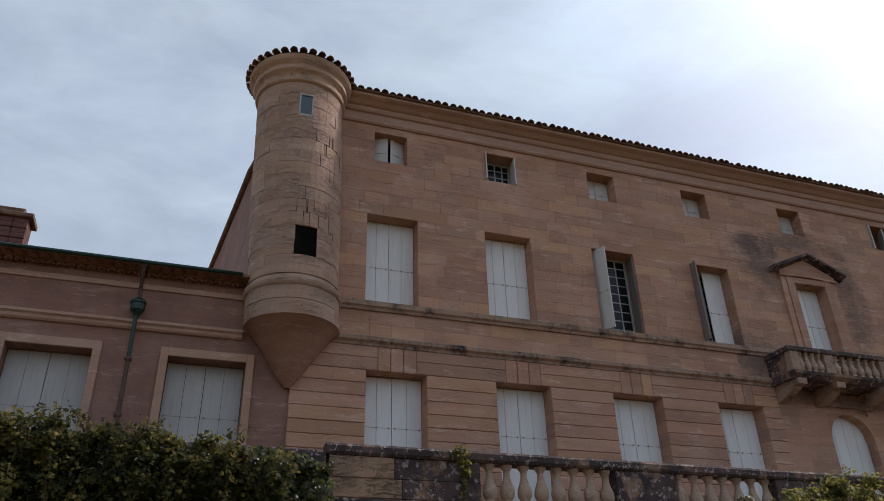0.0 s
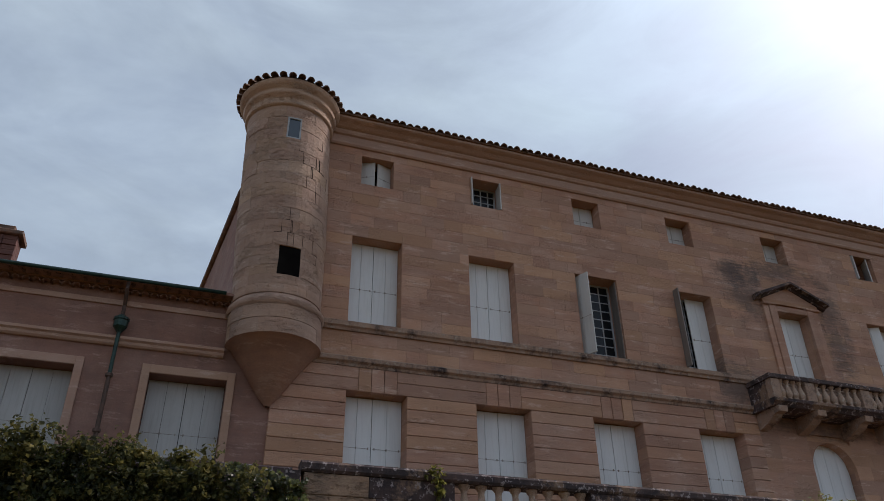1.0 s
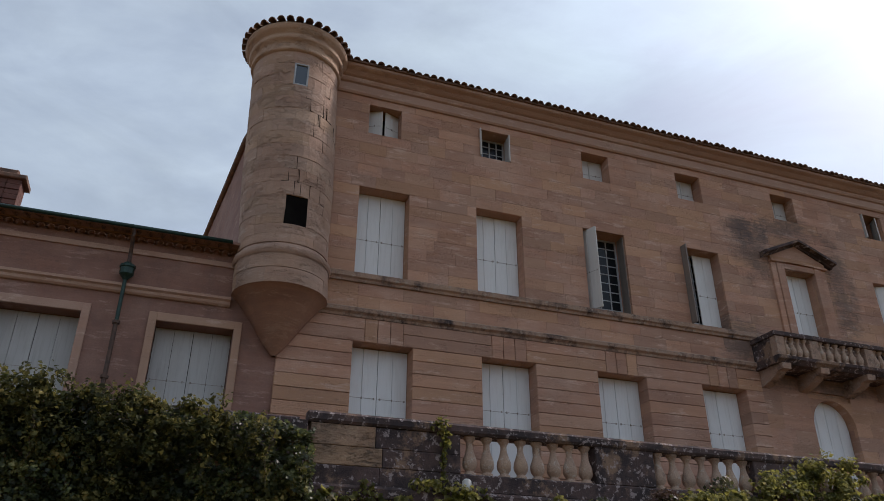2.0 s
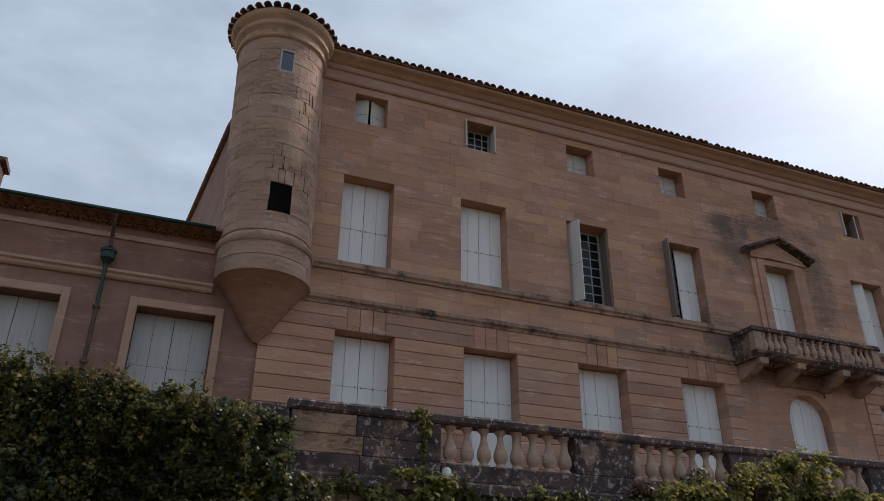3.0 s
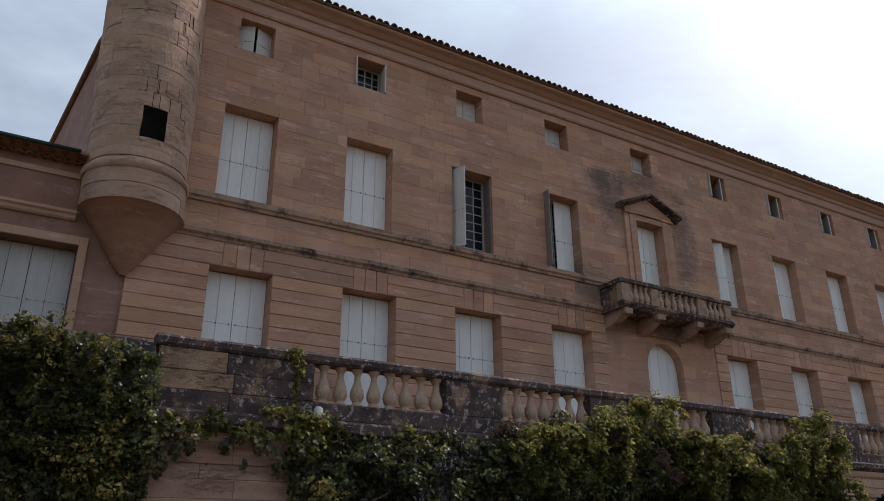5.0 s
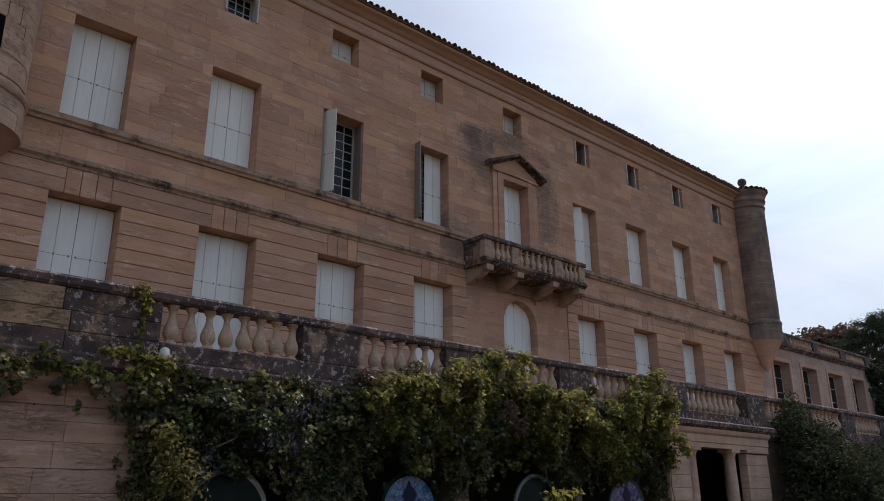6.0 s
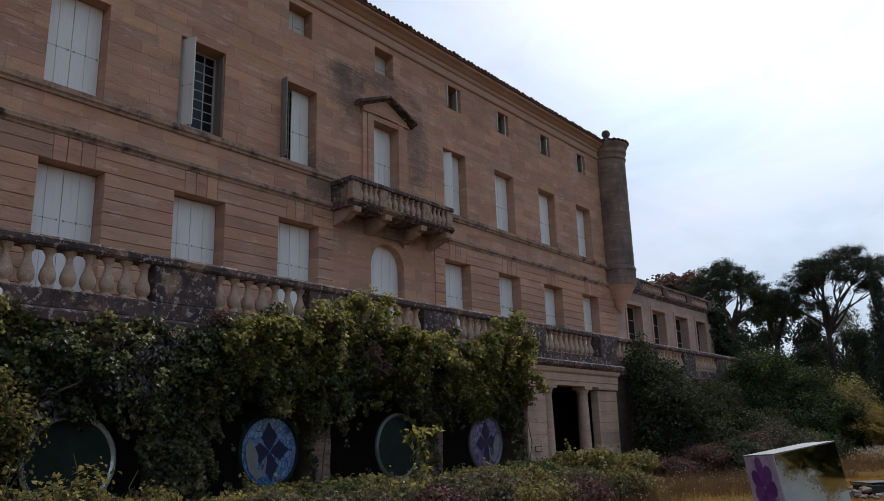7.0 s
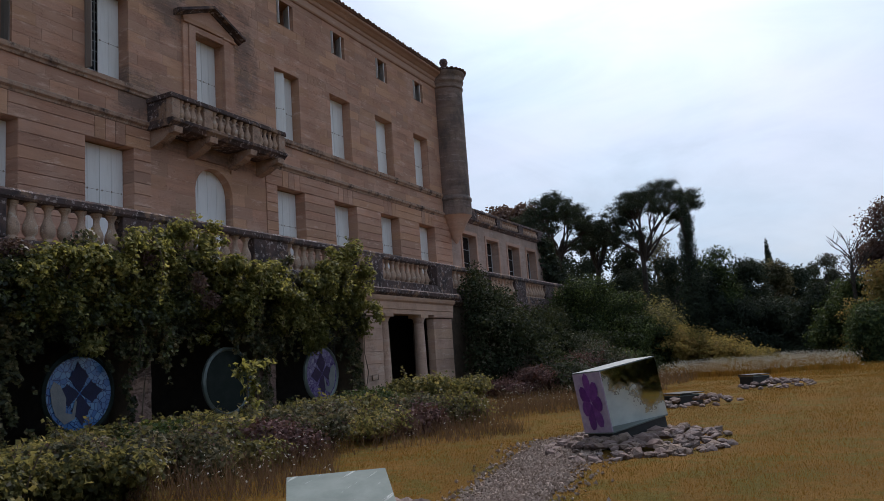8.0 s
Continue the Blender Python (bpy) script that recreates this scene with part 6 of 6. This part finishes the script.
pine((44.4, -7.2, 12.1), 3.5, 2.0, (44.6, -6.0, 7.6), 65, 70000, 3, [(43.9, -4.6, 10.0), (44.0, -4.0, 9.1), (44.2, -5.0, 9.0), (44.0, -3.4, 9.6), (44.8, -8.4, 9.9), (44.3, -5.4, 10.4)])
pine((42.8, -0.9, 12.2), 3.1, 3.0, (43.2, -0.9, 8.0), 65, 56000, 5, [(43.5, -2.4, 9.8), (43.1, 0.5, 10.0), (43.2, -1.6, 10.6), (43.0, -0.3, 10.8), (43.4, -2.6, 8.8)])
pine((43.8, -3.3, 10.1), 2.2, 2.0, (44.0, -3.2, 7.0), 70, 34000, 8, [(43.9, -3.9, 8.5), (43.8, -2.8, 8.7)])
c = far(41.7, 1.8, 11.6, 80)
tree("tree", "distant tree with brownish crown", (c.x, c.y, 0.2), (c.x, c.y, c.z - 2), [(c.x + rnd.uniform(-2, 2), c.y + rnd.uniform(-2.5, 2.5), c.z - rnd.uniform(0.5, 2.5), 1.6, 1.6, 1.1) for i in range(9)], 5000, 0.4, BROWN_LEAF, 5, 0.35)
for px, py, pz, d, w in ((44.8, -8.75, 10.5, 54, 0.68), (45.8, -13.2, 7.0, 75, 0.5)):
    c = far(px, py, pz, d)
    h = c.z - 1.0
    crown = [(c.x + rnd.uniform(-0.15, 0.15), c.y + rnd.uniform(-0.15, 0.15), 1.2 + h * t, w * (1.15 - t ** 2) + 0.1, w * (1.15 - t ** 2) + 0.1, h * 0.1) for t in [i / 11 for i in range(12)]]
    tree("cypress", "slim dark columnar cypress", (c.x, c.y, 0.2), (c.x, c.y, c.z - 1), crown, 24000, 0.13, DARK_LEAF, 0, 0.2, "cypresses", 0.2, slim=0.3)


def round_tree(px, py, pz, half, d, mat, label, n, size=0.15, low=0.4, group="trees along the garden edge"):
    rnd = random.Random(int(py * 13 + d))
    c = far(px, py, pz, d)
    crown = []
    for i in range(26):
        a = rnd.uniform(0, 6.28)
        t = rnd.random()
        rr = half * (0.85 - 0.6 * t ** 2) * rnd.uniform(0.4, 1)
        crown.append((c.x + rr * math.cos(a), c.y + rr * math.sin(a), c.z - (c.z - low) * (1 - t) * 0.92 - half * 0.25, half * rnd.uniform(0.22, 0.4), half * rnd.uniform(0.22, 0.4), half * rnd.uniform(0.18, 0.34)))
    return tree("tree", label, (c.x, c.y, 0.1), (c.x, c.y, max(1.0, c.z - half)), crown, n, size, mat, 6, 0.4, group, 0.22)


for px, py, pz, half, d, mat, label in ((43.7, -2.2, 7.9, 3.4, 66, DARK_LEAF, "dark evergreen tree in deep shade"), (44.6, -6.7, 9.6, 3.6, 72, TWIG_LEAF, "greyish olive tree behind the pines"), (44.5, -5.2, 8.4, 3.2, 69, DARK_LEAF, "dark evergreen tree in deep shade"), (44.8, -4.6, 6.8, 2.8, 64, DARK_LEAF, "dark evergreen tree in deep shade"),
                                        (45.0, -7.8, 7.6, 2.8, 62, DARK_LEAF, "dark evergreen tree in deep shade"), (45.4, -10.0, 8.0, 2.7, 57, SHRUB_LEAF, "broad dark green oak with dense crown"), (45.2, -9.0, 6.2, 2.4, 55, DARK_LEAF, "dark evergreen oak in deep shade"),
                                        (45.7, -12.0, 7.2, 2.7, 60, DARK_LEAF, "dark evergreen oak in deep shade"), (45.8, -13.4, 6.4, 2.6, 63, TWIG_LEAF, "greyish olive tree with thin crown"), (45.9, -14.6, 6.0, 2.6, 66, DARK_LEAF, "broad dark tree with dense crown"),
                                        (45.9, -16.1, 6.8, 2.2, 70, GREY_LEAF, "greyish green tree with thin crown"), (46.0, -15.6, 4.8, 2.6, 54, DARK_LEAF, "dark evergreen oak in deep shade"), (46.0, -17.5, 5.4, 2.8, 51, GREEN_LEAF, "broad green tree with dense crown"),
                                        (45.5, -19.9, 9.3, 3.0, 52, BROWN_LEAF, "tree with thin browning autumn crown"), (45.6, -19.2, 5.6, 2.8, 48, OCHRE_LEAF, "yellowing tree at the field edge"), (46.0, -22.0, 7.5, 4.0, 48, GREEN_LEAF, "broad green tree with dense crown"),
                                        (45.4, -10.8, 4.6, 2.8, 55, DARK_LEAF, "dark evergreen oak in deep shade"), (45.8, -13.2, 4.2, 3.0, 56, DARK_LEAF, "dark evergreen oak in deep shade"), (45.9, -18.4, 3.6, 2.4, 45, GREEN_LEAF, "broad green shrub-like tree at the field")):
    round_tree(px, py, pz, half, d, mat, label, 25000, 0.14)
# the far wood that closes the view
for px, py, pz in ((43.4, 0.7, 8.0), (43.8, -1.2, 8.3), (44.1, -2.9, 8.4), (44.5, -4.7, 8.2), (45.0, -6.8, 6.2), (45.2, -8.4, 5.4), (45.6, -10.2, 5.0), (45.7, -12.0, 4.8), (45.9, -13.8, 4.6), (46.0, -15.8, 4.6), (46.0, -17.8, 4.4), (46.0, -20.0, 4.6), (45.6, -22.5, 4.8)):
    round_tree(px, py, pz, 4.6, 92, DARK_LEAF, "distant dark tree of the wood", 9500, 0.28, group="far wood")
# scrub across the garden, which the mirrors show; pale leaves stand for sunlit ones
for x, y, h, m in ((-5.5, -24.5, 3.6, LIGHT_LEAF), (-2.0, -23.5, 3.2, LIGHT_LEAF), (1.5, -24.8, 3.8, LIGHT_LEAF), (5.0, -24.0, 3.2, OCHRE_LEAF), (9.0, -25.5, 4.0, LIGHT_LEAF)):
    bush(x, y, h, 2.4, m, "tall green and ochre scrub across the garden", 11000, 0.19, "scrub across the garden")
# bare branched tree at the garden's edge
c = far(45.7, -17.6, 7.7, 50)
bare = thing("bare_tree", "leafless branching tree at the garden edge", "tree")
bm = bmesh.new()
tube(bm, [(c.x, c.y, 0.2), (c.x, c.y + 0.1, c.z - 3), (c.x, c.y, c.z - 1.5)], [0.16, 0.11, 0.05], 6)
part("trunk", bm, BARK, bare)
for i in range(16):
    a = rnd.uniform(0, 6.28)
    s = Vector((c.x, c.y, c.z - rnd.uniform(1.4, 3.6)))
    e = s + Vector((1.2 * math.cos(a), 1.2 * math.sin(a), rnd.uniform(0.9, 1.7)))
    bm = bmesh.new()
    tube(bm, [s, s.lerp(e, 0.5) + Vector((0, 0, 0.1)), e], [0.04, 0.03, 0.012], 4)
    for j in range(4):
        m2 = s.lerp(e, rnd.uniform(0.4, 0.9))
        tube(bm, [m2, m2 + Vector((rnd.uniform(-0.5, 0.5), rnd.uniform(-0.5, 0.5), rnd.uniform(0.2, 0.8)))], [0.018, 0.008], 4)
    part("branch", bm, BARK, bare)

# ---- garden: mirror boxes on rocks ----
def rock_meshes(count, seed):
    out = []
    for i in range(count):
        rnd = random.Random(seed + i)
        bm = bmesh.new()
        bmesh.ops.create_icosphere(bm, subdivisions=1, radius=1.0)
        sx, sy, sz = rnd.uniform(0.7, 1.2), rnd.uniform(0.6, 1.0), rnd.uniform(0.4, 0.7)
        for v in bm.verts:
            f = 1 + 0.35 * noise.noise(v.co * 1.3 + Vector((i * 7, 0, 0)))
            v.co = Vector((v.co.x * sx, v.co.y * sy, max(v.co.z * sz, -0.35))) * f
        out.append(mesh_of("rock", bm, ROCK))
    return out


ROCKS = rock_meshes(7, 40)


def rock_pile(cx, cy, rx, ry, n, label, seed, hole=0.5):
    rnd = random.Random(seed)
    ob = thing("rock_pile", label, "rocks", "rock beds of the mirrors", at=(cx, cy, ground_z(cx, cy)))
    for i in range(n):
        a = rnd.uniform(0, 6.28)
        d = math.sqrt(rnd.uniform(hole * hole, 1))
        s = rnd.uniform(0.07, 0.17) * (1.3 - 0.5 * d)
        o = new("rock", rnd.choice(ROCKS))
        o.parent = ob
        o.matrix_basis = pose(rx * d * math.cos(a), ry * d * math.sin(a), 0.02 + 0.22 * max(0, 1.0 - d) + s * 0.2, rnd.uniform(-20, 20), rnd.uniform(-20, 20), rnd.uniform(0, 360)) @ Matrix.Scale(s, 4)
    return ob


def petal_shape(bm, ang, length, width, y):
    pts = [(0.0, 0.05), (0.22, 0.25), (0.45, 0.52), (0.5, 0.7), (0.36, 0.9), (0.12, 0.96), (0.0, 1.0)]
    out = [(w * width, l * length) for w, l in pts] + [(-w * width, l * length) for w, l in pts[-2:0:-1]]
    ca, sa = math.cos(ang), math.sin(ang)
    f = [bm.verts.new((w * ca - l * sa, y, w * sa + l * ca)) for w, l in out]
    b = [bm.verts.new((v.co.x, y + 0.006, v.co.z)) for v in f]
    bm.faces.new(f), bm.faces.new(b[::-1])
    for i in range(len(f)):
        bm.faces.new((f[i], f[(i + 1) % len(f)], b[(i + 1) % len(b)], b[i]))


def mirror_box(x, y, yaw, w, d, h, z0, tilt, label, printed=True, nod=0, top=None):
    """An open box of mirror sheets on a dark plinth; its open side looks along -y before the turn."""
    ob = thing("mirror_box", label, "mirror sculpture", "mirror sculptures")
    ob.matrix_basis = pose(x, y, z0, nod, tilt, yaw)
    t = 0.02
    part("plinth", boxes((0.03, w - 0.03, 0.04, d - 0.04, -0.3, -0.002)), PLINTH, ob)
    part("floor_mirror", boxes((0, w, 0, d, 0, t)), MATT_MIRROR, ob)
    if printed:
        # the mirror stands across the box, from the far corner of the printed side to the open front corner
        bm = bmesh.new()
        lo = [bm.verts.new((x0, y0, t)) for x0, y0 in ((t, d - t), (w, 0.0), (w, t), (2 * t, d))]
        hi = [bm.verts.new((v.co.x, v.co.y, h - t)) for v in lo]
        bm.faces.new(lo), bm.faces.new(hi[::-1])
        for i in range(4):
            bm.faces.new((lo[i], lo[(i + 1) % 4], hi[(i + 1) % 4], hi[i]))
        part("slanting_mirror", bm, HAZY, ob)
    else:
        part("rear_panel", boxes((t, w, d - t, d, t, h - t)), MIRROR, ob)
    part("top_mirror", boxes((0, w, 0, d, h - t, h)), top or MATT_MIRROR, ob)
    side = part("side_panel", boxes((0, t, 0, d, t, h - t)), LILAC if printed else MIRROR, ob, "panel printed with purple petals" if printed else "")
    if printed:
        for i in range(7):
            bm = bmesh.new()
            petal_shape(bm, radians(51.4 * i + 8), 0.35 + 0.04 * math.cos(radians(103 * i)), 0.2, -0.0015 * i)
            p = part("petal_print", bm, PURPLE if i % 2 else PURPLE_PALE, side)
            p.matrix_basis = pose(-0.008, d * 0.5, h * 0.5, 0, 0, -90) @ Matrix.Diagonal((0.8, 1, 1.28, 1))
    return ob


mirror_box(8.43, -12.77, -30, 1.35, 0.66, 1.03, 0.455, -7, "box of mirror sheets with a purple printed side, on rocks", nod=-3)
rock_pile(9.25, -12.95, 2.3, 1.6, 300, "bed of loose grey rocks under the mirror box", 5, 0.25)
mirror_box(1.9, -11.38, -52, 1.03, 0.85, 0.3, 0.24, 0, "low tilted mirror box on rocks", False, 14, TOP_GLASS)
rock_pile(2.6, -11.5, 1.3, 1.2, 120, "bed of loose grey rocks under the low mirror box", 6, 0.6)
mirror_box(17.0, -12.3, -40, 0.85, 0.7, 0.08, 0.42, 0, "low dark-edged mirror slab on rocks", False, 0, DULL_MIRROR)
rock_pile(17.6, -12.6, 1.7, 1.2, 80, "bed of rocks under a mirror slab", 7, 0.3)
mirror_box(24.2, -13.5, -40, 0.8, 0.7, 0.08, 0.5, 0, "far mirror slab on a rock bed", False, 0, DULL_MIRROR)
rock_pile(24.6, -14.2, 2.2, 1.2, 80, "far bed of pale rocks", 8, 0.3)

# gravel path: bed and loose stones
def path_y(x):
    return -12.55 + 0.16 * (x - 4.2) if x < 9 else -11.78 - 0.25 * (x - 9)


bm = bmesh.new()
rows = []
for i in range(22):
    x = 2.6 + i * 0.4
    w = 0.55 + 0.1 * math.sin(i * 1.1)
    rows.append([bm.verts.new((x, path_y(x) + w * s, ground_z(x, path_y(x) + w * s) + 0.012 * (1 - s * s) + 0.006)) for s in (-1, -0.5, 0, 0.5, 1)])
for a, b in zip(rows, rows[1:]):
    for i in range(4):
        bm.faces.new((a[i], a[i + 1], b[i + 1], b[i]))
gravel_path = solid("gravel_path", bm, GRAVEL, "strip of grey gravel winding through dry grass", "path", kind="structure")
n = 10000
xs = RNG.uniform(2.6, 11, n)
pts = np.stack([xs, np.array([path_y(x) for x in xs]) + RNG.normal(size=n) * 0.33, np.zeros(n)], 1)
pts[:, 2] = [ground_z(x, y) + 0.02 for x, y in pts[:, :2]]
verts, faces = [], []
for i in range(n):
    s = 0.014 + 0.022 * RNG.random()
    o = RNG.normal(size=(5, 3)) * 0.25 + np.array([(1, 0, 0), (-0.5, 0.9, 0), (-0.5, -0.9, 0), (0, 0, 0.9), (0, 0, -0.8)])
    k0 = len(verts)
    verts.extend((pts[i] + o * s).tolist())
    faces.extend([(k0, k0 + 1, k0 + 3), (k0 + 1, k0 + 2, k0 + 3), (k0 + 2, k0, k0 + 3), (k0 + 1, k0, k0 + 4), (k0 + 2, k0 + 1, k0 + 4), (k0, k0 + 2, k0 + 4)])
me = bpy.data.meshes.new("gravel")
me.from_pydata(verts, [], faces)
me.materials.append(PEBBLE)
tagged(new("gravel", me), "loose grey and reddish gravel stones", "gravel", kind="stuff")


# dry grass
def grass(name, label, n, x0, x1, y0, y1, h, mat, dense=None, thin=0.012, tip=0.0):
    xs = x0 + (x1 - x0) * RNG.random(n * 2) ** 1.35
    ys = RNG.uniform(y0, y1, n * 2)
    f = np.sin(xs * 0.9 + ys * 1.7) * np.sin(ys * 1.1 - xs * 0.6) + 0.5 * np.sin(xs * 3.1) * np.sin(ys * 2.7)
    keep = f > RNG.uniform(-1.7, 0.3, n * 2)
    keep &= np.abs(ys - np.array([path_y(x) for x in xs])) > np.where(xs < 11, 0.7, 0)
    for bx, by, br in ((9.1, -12.75, 1.6), (2.6, -11.5, 1.1), (17.6, -12.6, 1.3), (24.6, -14.2, 1.6)):
        keep &= (xs - bx) ** 2 + (ys - by) ** 2 > br * br
    if dense is not None:
        keep &= dense(xs, ys)
    xs, ys = xs[keep][:n], ys[keep][:n]
    m = len(xs)
    zs = np.array([ground_z(x, y) for x, y in zip(xs, ys)])
    hh = h * (0.4 + 0.9 * RNG.random(m) ** 1.5)
    a = RNG.uniform(0, 2 * np.pi, m)
    w = thin * (1 + xs / 22)
    lean = RNG.normal(size=(m, 2)) * 0.3 * hh[:, None]
    v = np.empty((m, 3, 3))
    v[:, 0] = np.stack([xs - w * np.cos(a), ys - w * np.sin(a), zs - 0.02], 1)
    v[:, 1] = np.stack([xs + w * np.cos(a), ys + w * np.sin(a), zs - 0.02], 1)
    v[:, 2] = np.stack([xs + lean[:, 0], ys + lean[:, 1], zs + hh], 1)
    me = bpy.data.meshes.new(name)
    me.vertices.add(m * 3)
    me.vertices.foreach_set("co", v.reshape(-1).astype(np.float32))
    me.loops.add(m * 3)
    me.loops.foreach_set("vertex_index", np.arange(m * 3, dtype=np.int32))
    me.polygons.add(m)
    me.polygons.foreach_set("loop_start", np.arange(0, m * 3, 3, dtype=np.int32))
    me.update(calc_edges=True)
    me.materials.append(mat)
    tagged(new(name, me), label, "grass", kind="stuff")
    return v[:, 2]


grass("dry_grass", "short ochre dry grass of the garden", 190000, 1.0, 40, -20, -5.6, 0.042, STRAW, thin=0.0045)
grass("dry_grass", "sparse short grass further off", 20000, 30, 62, -26, -7, 0.12, STRAW, thin=0.01)
tips = grass("tall_grass", "taller brown grass beside the bushes", 11000, 3.5, 34, -10.5, -6.0, 0.5, TALL_STRAW, lambda x, y: y > -8.6 - 0.09 * (x - 4) + np.sin(x), 0.0045)
p1 = tips[::9]
tagged(new("seed_heads", leaf_mesh("seed_heads", p1, 0.045, PLUME, slim=0.25)), "pale seed heads over the tall grass", "grass", kind="stuff")
tips = grass("plume_grass", "band of pale feathery grass at the field edge", 15000, 33, 62, -19, -8.5, 0.55, STRAW, lambda x, y: y > -17.5 + 0.05 * (x - 24), 0.008)
tagged(new("seed_heads", leaf_mesh("seed_heads", np.repeat(tips, 2, 0) + RNG.normal(size=(len(tips) * 2, 3)) * 0.035, 0.055, PLUME, slim=0.3)), "white feathery plumes of the grass band", "grass", kind="stuff")

# small lamp on the ledge
lamp = thing("spotlight", "small grey garden spotlight on the ledge", "lamp")
part("housing", lathe([(0.02, 4.36), (0.09, 4.37), (0.1, 4.4), (0.09, 4.56), (0.05, 4.6), (0.01, 4.61)], 14, at=(0.52, TY - 0.12)), SHUTTER_DIM, lamp, smooth=True)

# ---- ashlar of the front, last ----
def wall_stones(z_rows, x0, x1, near, proud, chamfer, gap, lo_w, hi_w, blocked, seed, kind_label, wob=0.004, deep=0.12):
    """Stones in courses with the openings left out; those with x under near are parts, the others one joined part."""
    rnd = random.Random(seed)
    cache = {}
    rest = bmesh.new()
    count = 0
    for za, zb in z_rows:
        cuts = sorted([(h[0], h[1]) for h in blocked if h[2] < zb - 0.02 and h[3] > za + 0.02])
        spans, x = [], x0
        for a, b in cuts:
            if a > x:
                spans.append((x, a))
            x = max(x, b)
        if x < x1:
            spans.append((x, x1))
        for a, b in spans:
            x = a
            first = True
            while x < b - 0.01:
                w = rnd.uniform(lo_w, hi_w) * (0.6 if first and rnd.random() < 0.5 else 1)
                first = False
                w = round(w / 0.05) * 0.05
                if b - x - w < 0.22:
                    w = b - x
                y = -proud + rnd.uniform(-wob, wob)
                if x < near and count < 300:
                    key = (round(w, 3), round(zb - za, 3))
                    if key not in cache:
                        cache[key] = mesh_of("stone", boxes((gap * (key[0] < 1.6), key[0] - gap * (key[0] < 1.6), 0, deep, gap, key[1] - gap), chamfer=chamfer), STONE)
                    o = new("stone", cache[key])
                    o.parent = wall_front
                    o.location = (x, y, za)
                    count += 1
                else:
                    box(rest, x + gap, x + w - gap, y, y + deep, za + gap, zb - gap, chamfer=chamfer)
                x += w
    part("stones", rest, STONE_RUN, wall_front, kind_label, "stuff")


def even_rows(z0, z1, n):
    return [(z0 + (z1 - z0) * i / n, z0 + (z1 - z0) * (i + 1) / n) for i in range(n)]


vous = []
for i, c in COLS.items():
    if i == 5:
        continue
    for j in range(3):
        a = c + G_OFF[i] - 0.47 + 0.32 * j
        part("voussoir", boxes((a + 0.006, a + 0.314, -0.03, 0.1, G_TOP + 0.004, 8.675), chamfer=0.01), STONE, wall_front)
    vous.append((c + G_OFF[i] - 0.47, c + G_OFF[i] + 0.49, G_TOP, 8.68))
panel = [(10.6, 15.4, 0.0, 8.68)]
rust_rows = [(G_TOP - 0.315 * (i + 1), G_TOP - 0.315 * i) for i in range(11)][::-1] + [(G_TOP, 8.395), (8.395, 8.68)]
wall_stones(rust_rows, X0, X1 - 0.2, 12, 0.03, 0.014, 0.004, 4.0, 5.0, openings + vous + panel, 21, "coursed rusticated sandstone", deep=0.5)
plain_rows = [(TERRACE + 0.4 * i, TERRACE + 0.4 * (i + 1)) for i in range(10)]
wall_stones(plain_rows, 10.6, 15.4, -99, 0.0, 0.002, 0.0005, 0.7, 1.2, [openings[-1]] + [(0, 99, 8.67, 99)], 22, "smooth ashlar round the arched door", 0.002)
upper_rows = [(8.94, 9.27), (9.27, 9.6)] + even_rows(W_BOT, W_TOP, 8) + even_rows(W_TOP, A_BOT, 5) + even_rows(A_BOT, A_TOP, 3) + [(A_TOP, 15.28)]
wall_stones(upper_rows, -2.6, X1 - 0.4, 9, 0.0, 0.004, 0.0008, 0.45, 1.4, openings, 23, "ochre ashlar of the upper storeys", 0.0025)
